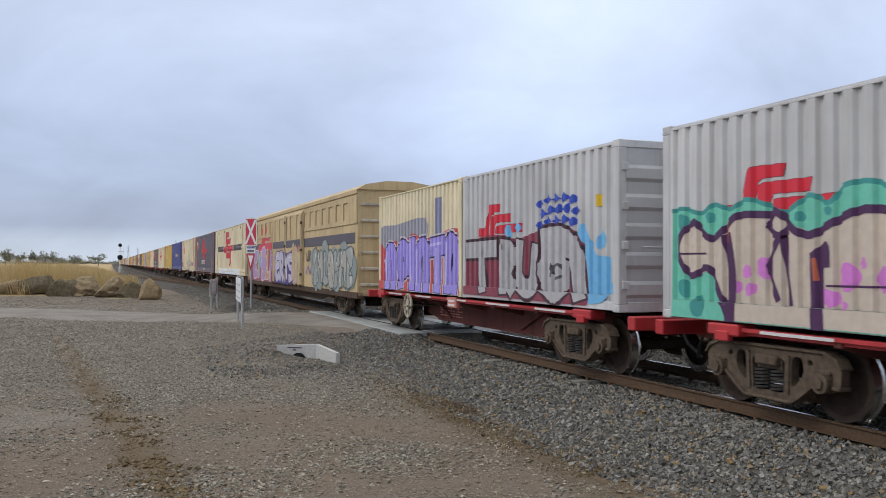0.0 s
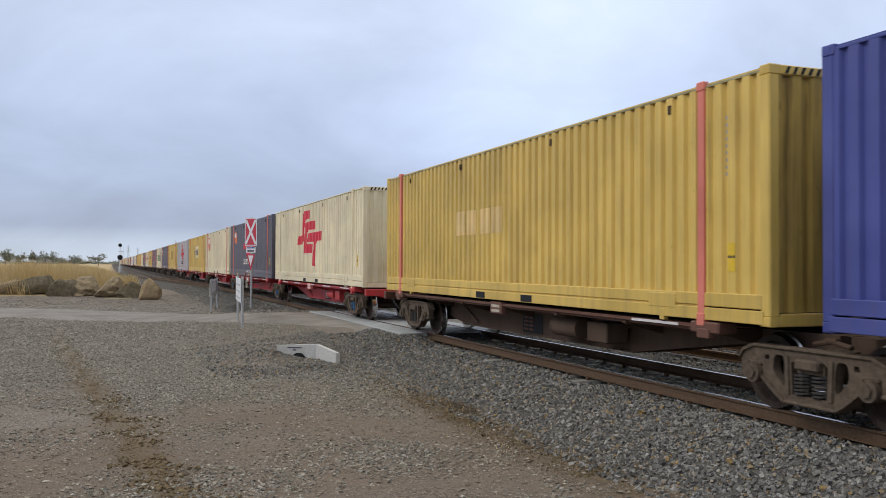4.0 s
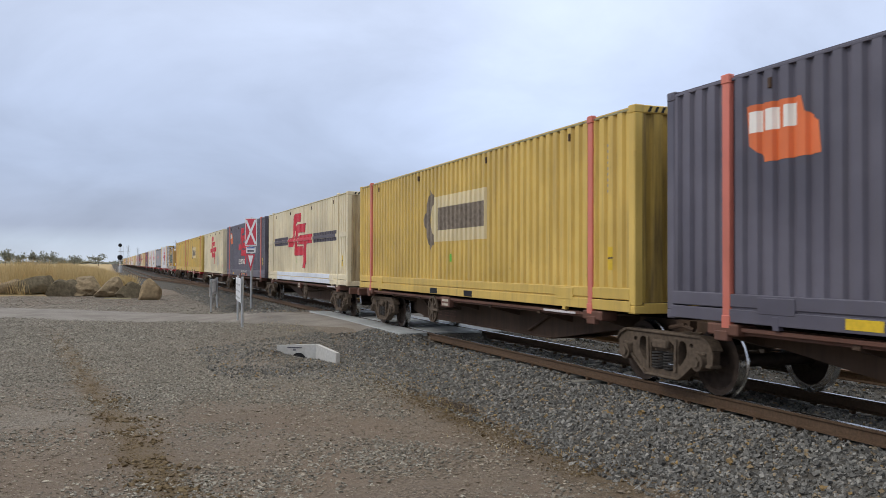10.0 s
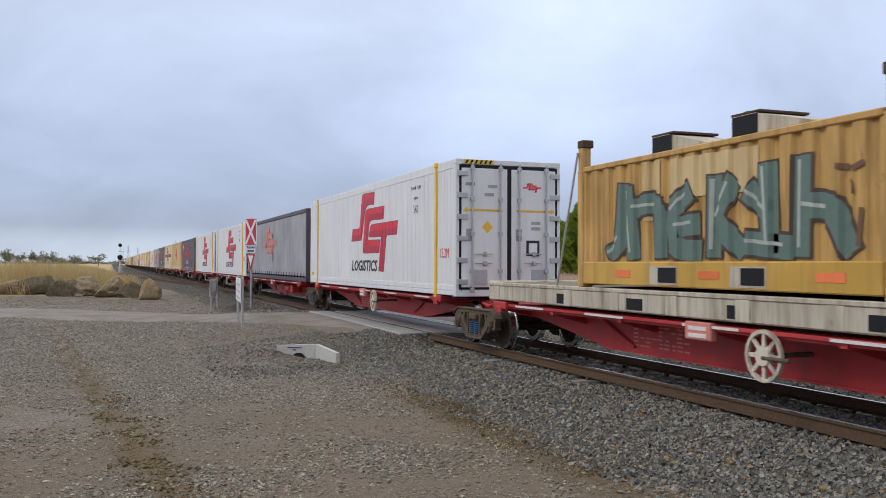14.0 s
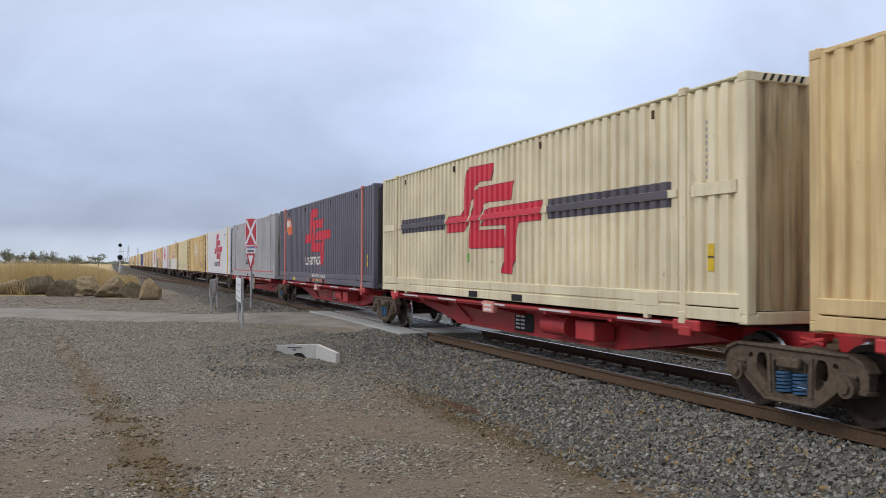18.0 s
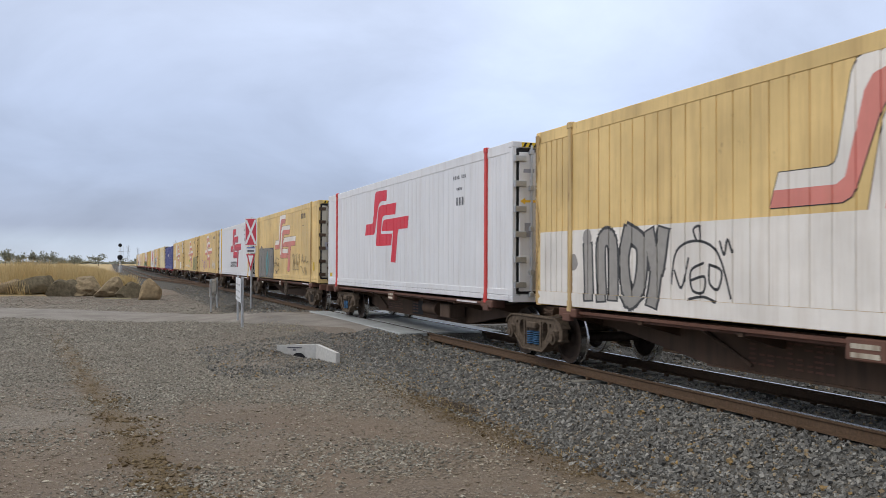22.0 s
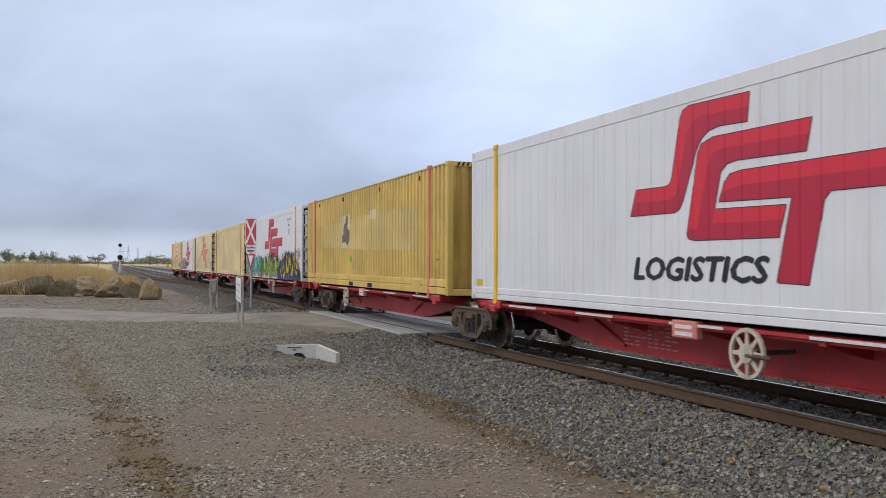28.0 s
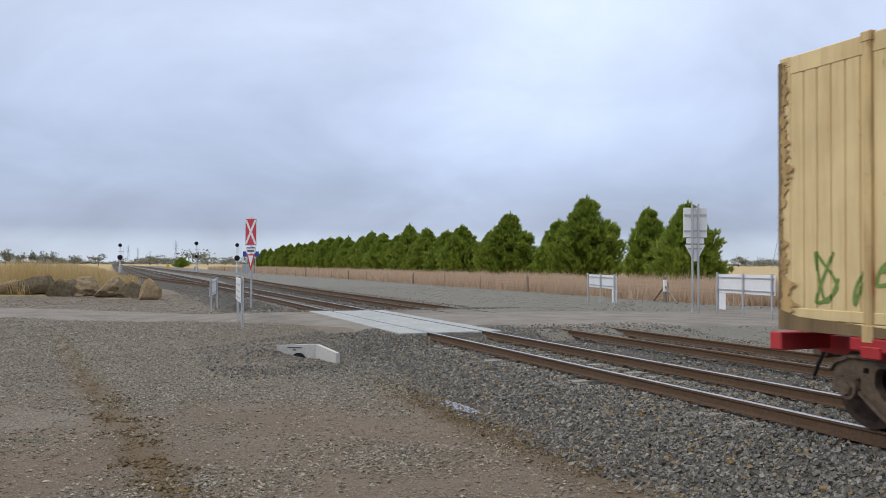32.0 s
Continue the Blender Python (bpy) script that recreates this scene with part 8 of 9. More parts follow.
    b.mark("graffiti_cloud", [loop_edges(eased([(8.75, Z - 0.12), (8.95, Z + 0.55), (9.0, Z + 1.05), (9.6, Z + 1.16), (10.2, Z + 1.14), (10.9, Z + 1.16), (11.3, Z + 1.20), (12.1, Z + 1.05), (12.9, Z + 1.28), (13.0, Z + 0.9), (13.3, Z + 0.5), (13.1, Z + 0.10), (12.5, Z - 0.14), (10.5, Z - 0.15)], 3))], spray(0.06, 0.045, 0.22), "navy sprayed background")
    for x, z, w in ((8.55, 0.95, 0.16), (8.6, 0.55, 0.12), (8.45, 0.2, 0.1), (13.5, 0.40, 0.24), (13.4, 0.15, 0.2), (12.95, 0.75, 0.12), (13.55, 0.05, 0.1)):
        b.mark("graffiti_spot", [loop_edges(wobble(x, Z + z, w, w * 0.9, random.Random(int(x * 40)), 14, 0.15))], spray(0.52, 0.28, 0.60), "pink sprayed spot")
    fat_forms(b, [[(x, Z + z) for x, z in l] for l in ([(9.95, 1.02), (9.30, 0.93), (9.28, 0.14), (9.90, 0.20)], [(9.30, 0.58), (9.86, 0.64)], [(10.20, 0.08), (10.26, 0.98), (10.74, 0.92), (10.72, 0.66), (10.36, 0.55), (10.90, 0.08)], [(11.21, 0.95), (11.50, 0.70), (11.86, 0.90)], [(11.56, 0.66), (11.66, 0.16)], [(12.75, 0.93), (12.14, 0.90), (12.18, 0.66), (12.82, 0.48), (12.75, 0.20), (12.22, 0.10)], [(13.18, 1.04), (13.08, 0.88), (13.18, 0.70), (13.27, 0.86), (13.18, 1.04)])],
              spray(0.50, 0.47, 0.56), spray(0.055, 0.04, 0.20), 0.35, 0.05, None, spray(0.62, 0.60, 0.66), 0.6)
    strokes(b, [[(10.05, Z + 0.5), (10.0, Z + 0.3)], [(9.75, Z + 0.4), (9.6, Z + 0.28)], [(11.95, Z + 0.55), (12.35, Z + 0.36), (12.55, Z + 0.30)], [(12.35, Z + 0.72), (12.7, Z + 0.70)], [(10.55, Z + 0.78), (10.6, Z + 0.70)]], spray(0.055, 0.04, 0.20), 0.12, "navy gaps between the forms", lo=0.6)
    b.mark("graffiti", [loop_edges(wobble(13.1, Z + 0.42, 0.42, 0.34, random.Random(2), 22, 0.2))], spray(0.50, 0.26, 0.58), "pink sprayed patch")
    wall_piece(b, 12.9, 14.5, Z + 0.0, Z + 1.45, 3, [M["van_cream"]], spray(0.60, 0.50, 0.42), None, None, 46, 0.03, "pale outlined graffiti forms")
    b.mark("graffiti_star", [loop_edges([(14.0 + (0.26 if i % 2 == 0 else 0.10) * math.sin(i * math.pi / 5), Z + 1.28 + (0.24 if i % 2 == 0 else 0.09) * math.cos(i * math.pi / 5)) for i in range(10)])], spray(0.50, 0.10, 0.08), "red sprayed star")
    scrawl(b, 15.0, 15.9, Z + 0.75, Z + 1.2, 4, spray(0.05, 0.04, 0.05), 43, 0.04)
    b.mark("graffiti", [loop_edges(wobble(15.1 + 0.3 * i, Z + 0.4 + 0.15 * (i % 2), 0.12, 0.09, random.Random(i), 12)) for i in range(4)], spray(0.25, 0.18, 0.42), "purple sprayed spots")
    wall_piece(b, 16.2, 21.9, Z - 0.1, Z + 1.2, 7, [spray(0.34, 0.36, 0.33), spray(0.40, 0.38, 0.33)], spray(0.10, 0.12, 0.12), spray(0.25, 0.30, 0.28), spray(0.5, 0.5, 0.46), 44, 0.05)


build_train()


def motions():
    """The train runs past at an even pace; nothing else moves."""
    for ob, u, x, z in MOVERS:
        walk(ob, [(0.0, pose(x, u, z)), (CLIP, pose(x, u - SPEED * CLIP, z))])
    # Wheels turn while their wagon is in sight of the crossing. A plain disc looks the same after any quarter turn,
    # so the quarters that fall between two moments are left out of the keyed angle.
    where = {ob: u for ob, u, x, z in MOVERS}
    per = SPEED / 0.437 / FPS - math.pi / 2
    for wheel, side in WHEELS:
        b = wheel.parent
        u = where[b.parent] + b.matrix_basis.translation.y
        t0, t1 = max(0.0, (u - 95.0) / SPEED), min(CLIP, (u - 4.0) / SPEED)
        if t1 <= t0 + 0.1:
            continue
        home = wheel.matrix_basis.translation.copy()
        rest = 0.0 if side < 0 else 180.0

        def turned_by(n):
            return Matrix.Translation(home) @ Matrix.Rotation(n * per, 4, "X") @ pose(0, 0, 0, 0, 0, rest)
        rows, n, f = [(0.0, turned_by(0))] if t0 > 0 else [], 0, frame(t0) - 1
        while f / FPS <= t1:
            rows.append((f / FPS, turned_by(n)))
            n, f = n + 3, f + 3
        if rows[-1][0] < CLIP:
            rows.append((CLIP, turned_by(n - 3)))
        walk(wheel, rows)




# ---------------------------------------------------------------- beside the line
M["leaf"] = stones("cypress_leaf", [(0.13, 0.185, 0.028), (0.25, 0.325, 0.048), (0.18, 0.240, 0.036), (0.34, 0.42, 0.070), (0.15, 0.205, 0.031)], 0.7)
def let_light_through(m, rgb, share):
    """Thin leaves pass some light."""
    nt = m.node_tree
    b = nt.nodes["Principled BSDF"]
    tr = nt.nodes.new("ShaderNodeBsdfTranslucent")
    tr.inputs[0].default_value = (*rgb, 1)
    mx = nt.nodes.new("ShaderNodeMixShader")
    mx.inputs[0].default_value = share
    nt.links.new(b.outputs[0], mx.inputs[1])
    nt.links.new(tr.outputs[0], mx.inputs[2])
    nt.links.new(mx.outputs[0], nt.nodes["Material Output"].inputs["Surface"])


let_light_through(M["leaf"], (0.28, 0.38, 0.05), 0.25)
# far foliage; the haze of distance is mixed into the pale leaf colour
M["hazed_gum_leaf"] = stones("hazed_gum_leaf", [(0.19, 0.20, 0.15), (0.25, 0.255, 0.20), (0.21, 0.22, 0.165)], 0.8)
M["bark"] = plain("bark", (0.13, 0.10, 0.075), 0.9, 0, 0.35, 9.0, 0.6)
M["straw"] = stones("dry_grass", [(0.37, 0.27, 0.13), (0.58, 0.44, 0.23), (0.47, 0.34, 0.16), (0.64, 0.51, 0.30), (0.33, 0.27, 0.13), (0.50, 0.36, 0.17)], 0.8)
M["seed_grass"] = stones("seeding_grass", [(0.42, 0.31, 0.22), (0.58, 0.43, 0.31), (0.50, 0.37, 0.27), (0.66, 0.53, 0.38)], 0.85)
let_light_through(M["straw"], (0.60, 0.46, 0.22), 0.35)
let_light_through(M["seed_grass"], (0.58, 0.44, 0.32), 0.35)
M["pylon"] = plain("pylon_steel", (0.30, 0.32, 0.36), 0.6, 0.3, 0.08)


def water_material():
    m, nt, b = material("puddle_water")
    b.inputs["Base Color"].default_value = (0.10, 0.085, 0.07, 1)
    b.inputs["Roughness"].default_value = 0.04
    b.inputs["IOR"].default_value = 1.33
    bumped(nt, b, noise_at(nt, mapped(nt), 6.0, 2.0), 0.05, 0.004)
    return m


def tri_soup(name, verts, mat, label, category, kind="stuff", parent=None):
    """Many loose triangles in one mesh."""
    v = np.asarray(verts, dtype=np.float32).reshape(-1, 3)
    n = len(v) // 3
    me = bpy.data.meshes.new(name)
    me.vertices.add(n * 3)
    me.vertices.foreach_set("co", v.reshape(-1))
    me.loops.add(n * 3)
    me.loops.foreach_set("vertex_index", np.arange(n * 3, dtype=np.int32))
    me.polygons.add(n)
    me.polygons.foreach_set("loop_start", np.arange(n, dtype=np.int32) * 3)
    me.update(calc_edges=True)
    me.materials.append(mat)
    return me


def crown_mesh(seed, height, radius, base=0.35, n=2600, spread=1.0):
    """Cypress crown: rising sprays on tiered limbs, uneven outline, open at the edge."""
    rng = np.random.default_rng(seed)
    limbs = 250
    tri = []
    la = rng.uniform(0, 2 * np.pi, limbs)
    lh = rng.uniform(0.0, 0.97, limbs) ** 0.95
    ll = rng.uniform(0.72, 1.12, limbs)
    per = n // limbs
    for a, h, l in zip(la, lh, ll):
        reach = radius * l * (1 - h * 0.99) ** 0.80 * (0.72 + 0.28 * min(1.0, h / 0.18)) * (0.82 + 0.18 * math.cos(3 * a + seed))
        z0 = base + h * (height - base)
        t = rng.uniform(0.04, 1, per) ** 0.5
        wob = rng.normal(0, 0.025 + 0.17 * reach / radius, (per, 3)) * (0.5 + 0.5 * (1 - t))[:, None] * radius * 0.6
        p = np.stack([np.cos(a) * t * reach, np.sin(a) * t * reach, z0 + t * reach * 0.22], 1) + wob
        out = np.stack([np.cos(a) * np.ones(per), np.sin(a) * np.ones(per), np.full(per, 1.3)], 1) + rng.normal(0, 0.40, (per, 3))
        out /= np.linalg.norm(out, axis=1, keepdims=True)
        side = np.cross(out, rng.normal(size=(per, 3)))
        side /= np.linalg.norm(side, axis=1, keepdims=True) + 1e-6
        size = rng.uniform(0.18, 0.62, per)[:, None] * spread
        for k in (-1, 1):
            tri.append(np.stack([p + side * size * 0.22 * k, p - side * size * 0.06 * k, p + (out + side * 0.35 * k) * size], 1))
        tri.append(np.stack([p + side * size * 0.20, p - side * size * 0.20, p + out * size * 1.15], 1))
    # leading shoots
    for _ in range(420):
        h = rng.uniform(0.45, 1.0)
        w = radius * 0.85 * (1 - h) + 0.10
        p = np.array([rng.normal(0, 0.5) * w, rng.normal(0, 0.5) * w, h * height])
        a = rng.uniform(0, 6.28)
        q = np.array([np.cos(a), np.sin(a), 0.0]) * 0.09
        tri.append(np.array([[p + q, p - q, p + (rng.normal(0, 0.15), rng.normal(0, 0.15), rng.uniform(0.5, 1.0))]]))
    v = np.concatenate([t.reshape(-1, 3, 3) for t in tri])
    v[:, :, 2] = np.maximum(v[:, :, 2], 0.15)
    return tri_soup("crown", v, M["leaf"], "", "")


def trunk_shape(height, r):
    s = Shape().tube((0, 0, -0.2), (0.05, 0.02, height * 0.5), r, r * 0.6, 10).tube((0.05, 0.02, height * 0.5), (0, 0, height * 0.97), r * 0.6, r * 0.08, 8)
    rng = random.Random(int(height * 100))
    for i in range(14):
        a, h = rng.uniform(0, 6.28), rng.uniform(0.15, 0.8)
        l = (1 - h) * 2.6
        s.tube((0, 0, h * height), (math.cos(a) * l, math.sin(a) * l, h * height + 0.45 * l), r * 0.25, r * 0.06, 6)
    return s


def plant_trees():
    forms = []
    for k, (h, r) in enumerate(((8.5, 5.2), (7.3, 4.6), (6.9, 3.3), (8.2, 4.7), (6.4, 4.2))):
        t = thing("cypress_tree", "dense green conical cypress tree in a row beyond the fence", "tree", group="row of cypress trees")
        part("trunk", trunk_shape(h, 0.20), M["bark"], t)
        c = new("crown", crown_mesh(30 + k, h, r * 1.08, 0.05, 22000))
        c.parent = t
        forms.append(t)
    row = [(68.6, 0, 0.86, 50.0), (75.3, 2, 1.02, 50.2), (87.2, 0, 1.06, 50.0), (94.5, 4, 1.05, 50.4), (107.5, 0, 0.98, 50.0), (115, 1, 0.85, 50.5), (124, 1, 1.0, 49.6), (132, 4, 1.05, 50.4), (141, 1, 1.02, 50), (150, 3, 1.03, 50), (158, 1, 0.95, 50.6), (166, 4, 1.15, 50), (174, 3, 0.98, 50), (183, 1, 1.0, 50.5), (192, 3, 0.92, 49.7), (202, 1, 1.05, 50), (211, 4, 1.2, 50), (221, 3, 0.95, 50.4), (231, 1, 1.0, 50), (241, 1, 0.95, 50), (251, 3, 0.9, 50.3), (262, 1, 1.0, 50), (273, 4, 1.1, 50), (285, 1, 0.9, 50.4), (297, 3, 0.8, 50), (309, 4, 1.0, 50)]
    used = set()
    r = random.Random(8)
    for y, k, s, x in row:
        m = pose(x, y, -0.22, 0, 0, r.uniform(0, 360)) @ Matrix.Scale(s, 4)
        if k not in used:
            used.add(k)
            forms[k].matrix_basis = m
        else:
            o = copy_thing(forms[k], m)
            o.scale = (s, s, s)


plant_trees()


def blades(n, place, tall, wide, seed):
    rng = random.Random(seed)
    out = []
    for _ in range(n):
        q = place(rng)
        if q is None:
            continue
        x, y, z = q
        h = tall * rng.uniform(0.55, 1.15) * (1 + 0.55 * noise.noise((x * 0.55, y * 0.25, 11)))
        w = wide * rng.uniform(0.6, 1.4)
        a = rng.uniform(0, 6.28)
        lx, ly = rng.gauss(0, 0.22) * h, rng.gauss(0, 0.22) * h
        c, s = math.cos(a) * w, math.sin(a) * w
        out += [(x - c, y - s, z), (x + c, y + s, z), (x + lx, y + ly, z + h)]
    return out


def grow_grass():
    def left(rng):
        y = 63.0 + 150 * rng.random() ** 2.2
        edge = 1.6 - 0.035 * (y - 63) + 1.2 * noise.noise((0, y * 0.3, 1))
        x = edge - 46 * rng.random() ** 1.6
        if y < 64.6 + 3 * noise.noise((x * 0.4, 0, 2)):
            return None
        return x, y, ground_z(x, y)
    me = tri_soup("straw_grass", blades(95000, left, 1.2, 0.026, 1), M["straw"], "", "")
    tagged(new("straw_grass", me), "tall golden dry grass on the paddock bank", "grass", kind="stuff")

    def right(rng):
        y = 12.0 + 260 * rng.random() ** 1.6
        x = 27.0 + 18 * rng.random() ** 1.3 + 0.7 * noise.noise((0, y * 0.25, 6))
        return x, y, ground_z(x, y)
    me = tri_soup("seeding_grass", blades(76000, right, 1.05, 0.035, 2), M["seed_grass"], "", "")
    tagged(new("seeding_grass", me), "pinkish-brown dry seeding grass along the fence", "grass", kind="stuff")

    def tufts(rng):
        y = 8.0 + 22 * rng.random()
        x = 4.7 + 0.6 * noise.noise((0, y * 0.6, 5)) + rng.gauss(0, 0.25)
        if noise.noise((x * 1.5, y * 1.5, 8)) < 0.12:
            return None
        return x, y, max(ground_z(x, y), ballast_section(x, y))
    me = tri_soup("verge_tufts", blades(700, tufts, 0.06, 0.008, 3), M["straw"], "", "")
    tagged(new("verge_tufts", me), "short yellowed weeds at the foot of the ballast", "weeds", kind="stuff")


grow_grass()


def boulder(seed, w, d, h):
    bm = bmesh.new()
    bmesh.ops.create_icosphere(bm, subdivisions=4, radius=1.0)
    rr = random.Random(seed * 13)
    cuts = [(Vector((rr.gauss(0, 1), rr.gauss(0, 1), rr.gauss(0, 0.7))).normalized(), rr.uniform(0.62, 0.9)) for _ in range(11)]
    for v in bm.verts:
        p = v.co.copy()
        q = 1 + 0.30 * noise.noise(p * 1.1 + Vector((seed * 7.1, 0, 0))) + 0.26 * abs(noise.noise(p * 2.3 + Vector((0, seed * 3.3, 0)))) + 0.10 * noise.noise(p * 6.0)
        for n, far in cuts:      # broken faces
            over = (p * q).dot(n) - far
            if over > 0:
                p = p - n * (over / q) * 0.92
        v.co = Vector((p.x * q * w / 2, p.y * q * d / 2, max(-0.3, p.z * q) * h * 0.62 + h * 0.30))
    s = Shape()
    bm.verts.index_update()
    s.add([tuple(v.co) for v in bm.verts], [tuple(v.index for v in f.verts) for f in bm.faces])
    bm.free()
    return s


def rocks():
    tones = {0: M["rock"], 1: plain("dark_rock", (0.145, 0.118, 0.075), 0.92, 0, 0.4, 5.0, 0.9), 2: plain("tan_rock", (0.27, 0.20, 0.115), 0.9, 0, 0.35, 5.0, 0.9)}
    for i, (x, y, w, h, k) in enumerate(((2.2, 55.4, 1.15, 1.1, 2), (1.35, 58.8, 1.5, 1.1, 1), (0.1, 61.0, 2.0, 1.15, 0), (-1.5, 63.5, 2.2, 1.25, 0), (-2.7, 63.0, 1.9, 1.05, 1), (-4.4, 65.5, 1.75, 1.25, 1), (-6.0, 66.0, 1.6, 0.9, 0), (-7.4, 66.5, 1.5, 0.8, 2), (-9.5, 68.0, 1.8, 0.9, 0), (-12.0, 70.0, 1.5, 0.8, 1))):
        solid("boulder", boulder(i + 1, w * 1.45, w * 1.1, h * 1.28), tones[k], "large weathered brown field boulder placed at the yard's edge", "boulder", pose(x, y, ground_z(x, y) - 0.15, 0, 0, 40 * i), "boulders along the yard")
    solid("plank", Shape().box(-0.75, 0.75, -0.12, 0.12, 0, 0.06, 0.01), plain("weathered_pale_timber", (0.46, 0.40, 0.24), 0.8, 0, 0.2, 10.0, 0.4), "weathered pale timber plank lying on the gravel", "plank", pose(0.42, 57.3, ground_z(0.4, 57.3), 0, 0, -12))


rocks()


def headwall():
    t = thing("culvert_headwall", "pale precast concrete culvert headwall with an angled wing", "headwall", pose(0, 0, 0))
    a, b, c = Vector((3.60, 20.45)), Vector((4.42, 20.02)), Vector((4.63, 18.95))

    def slab(p, q, th, z0, za, zb):
        d = (q - p).normalized()
        n = Vector((-d.y, d.x)) * th
        s = Shape()
        pts = [p, q, q + n, p + n]
        s.add([(v.x, v.y, z0) for v in pts] + [(p.x, p.y, za), (q.x, q.y, zb), ((q + n).x, (q + n).y, zb), ((p + n).x, (p + n).y, za)],
              [(3, 2, 1, 0), (4, 5, 6, 7), (0, 1, 5, 4), (1, 2, 6, 5), (2, 3, 7, 6), (3, 0, 4, 7)])
        return s
    part("back_wall", slab(a, b, 0.09, -0.75, -0.20, -0.165), M["concrete"], t)
    part("wing_wall", slab(b, c, 0.09, -0.75, -0.167, -0.27), M["concrete"], t)
    d = (b - a).normalized()
    mid = a + d * 0.52
    # the wall is not pierced: a black disc paints the pipe's dark inside
    part("pipe_mouth", Shape().lathe([(-0.012, 0.0), (-0.012, 0.17), (0.05, 0.17), (0.05, 0.0)], 20, 1), M["black"], t, "pipe mouth, its shaded inside painted black", m=pose(mid.x, mid.y - 0.01, -0.53, 0, 0, math.degrees(math.atan2(d.y, d.x))))
    for i, (w, z) in enumerate(((0.34, -0.245), (0.07, -0.30))):
        part("marking", Shape().box(-w / 2, w / 2, -0.004, 0.0, -0.014, 0.014), M["charcoal"], t, "small stencilled bar", m=pose((a + d * 0.42).x, (a + d * 0.42).y - 0.004, z, 0, 0, math.degrees(math.atan2(d.y, d.x))))


headwall()


def post_shape(h, r=0.035):
    return Shape().tube((0, 0, -0.3), (0, 0, h), r, r, 10).tube((0, 0, h), (0, 0, h + 0.015), r * 1.15, r * 1.0, 10)


def crossing_sign():
    x, y = 5.95, 40.4
    t = thing("crossing_sign", "tall red and white level-crossing sign on a steel post", "road sign", pose(x, y, ground_z(x, y), 0, 0, -38))
    h = 4.25
    part("post", post_shape(h, 0.05), M["galv"], t)
    b = part("target_board", Shape().box(-0.30, 0.30, -0.075, -0.055, 2.98, h - 0.02, 0.006), M["sign_white"], t, "white-edged board")
    part("red_field", Shape().box(-0.265, 0.265, -0.081, -0.0765, 3.02, h - 0.06), M["sign_red"], b)
    for k in (-1, 1):
        part("cross_arm", Shape().add([(-0.25 * k - 0.055, -0.086 - 0.002 * k, 3.05), (-0.25 * k + 0.055, -0.086 - 0.002 * k, 3.05), (0.25 * k + 0.055, -0.086 - 0.002 * k, h - 0.09), (0.25 * k - 0.055, -0.086 - 0.002 * k, h - 0.09),
                                       (-0.25 * k - 0.055, -0.0825, 3.05), (-0.25 * k + 0.055, -0.0825, 3.05), (0.25 * k + 0.055, -0.0825, h - 0.09), (0.25 * k - 0.055, -0.0825, h - 0.09)],
                                      [(0, 1, 2, 3), (7, 6, 5, 4), (0, 4, 5, 1), (1, 5, 6, 2), (2, 6, 7, 3), (3, 7, 4, 0)]), M["sign_white"], b, "white arm of the cross")
    p = part("track_plate", Shape().box(-0.24, 0.24, -0.075, -0.055, 2.66, 2.93, 0.006), M["sign_white"], t, "white plate with dark bars")
    part("marking", Shape().box(-0.2, 0.2, -0.08, -0.075, 2.86, 2.91), M["sign_blue"], p, "dark blue bar")
    part("marking", Shape().box(-0.17, 0.17, -0.08, -0.075, 2.71, 2.78), M["charcoal"], p, "dark lettering bar")
    g = part("give_way_triangle", Shape().prism([(-0.22, 2.6), (0.22, 2.6), (0.0, 1.85)], 1, -0.075, -0.055), M["sign_red"], t, "red-edged triangle")
    part("triangle_field", Shape().prism([(-0.13, 2.54), (0.13, 2.54), (0.0, 2.06)], 1, -0.08, -0.0755), M["sign_white"], g)
    solid("concrete_pad", Shape().box(-0.5, 0.5, -0.3, 0.3, 0, 0.18, 0.03), M["concrete"], "low pale concrete pad beside the sign", "concrete pad", pose(6.6, 43.5, ground_z(6.6, 43.5), 0, 0, -20))


crossing_sign()


def side_board(p, q, h, low, name="side_board", label="white steel side board on galvanised posts beside the crossing", leg=False, posts=2):
    p, q = Vector(p), Vector(q)
    d = q - p
    L = d.length
    z = ground_z(p.x, p.y)
    t = thing("crossing_board", label, "warning board", pose(p.x, p.y, z, 0, 0, math.degrees(math.atan2(d.y, d.x))), "warning boards at the crossing")
    part("board", Shape().box(-0.12, L + 0.12, -0.012, 0.012, low, h, 0.006), M["sign_white"], t)
    if leg:
        e = L - 0.55 if leg > 0 else -0.12
        part("board_drop", Shape().box(e, e + 0.67, -0.014, 0.010, low - 0.62, low - 0.004, 0.005), M["sign_white"], t)
    for i in range(posts):
        part("post", shared("board_post:%.2f" % h, lambda: post_shape(h + 0.04, 0.04)), M["galv"], t, m=pose(L * i / (posts - 1), 0.055, 0))
    for zz in (low + 0.12, h - 0.12):
        part("stiffener", Shape().box(-0.1, L + 0.1, 0.014, 0.04, zz - 0.02, zz + 0.02), M["galv"], t)
    return t, L


for p, q in (((4.86, 44.6), (4.10, 40.0)), ((3.90, 29.8), (3.66, 27.0))):
    t, L = side_board(p, q, 1.45, 0.72)
    for k in range(3):
        part("marking", Shape().box(0.2, L - 0.2, -0.018, -0.013, 0.82 + 0.2 * k, 0.87 + 0.2 * k), M["galv"], t, "pale grey lettering bar")
side_board((21.2, 34.4), (22.5, 39.0), 1.40, 0.78, leg=-1, posts=3)
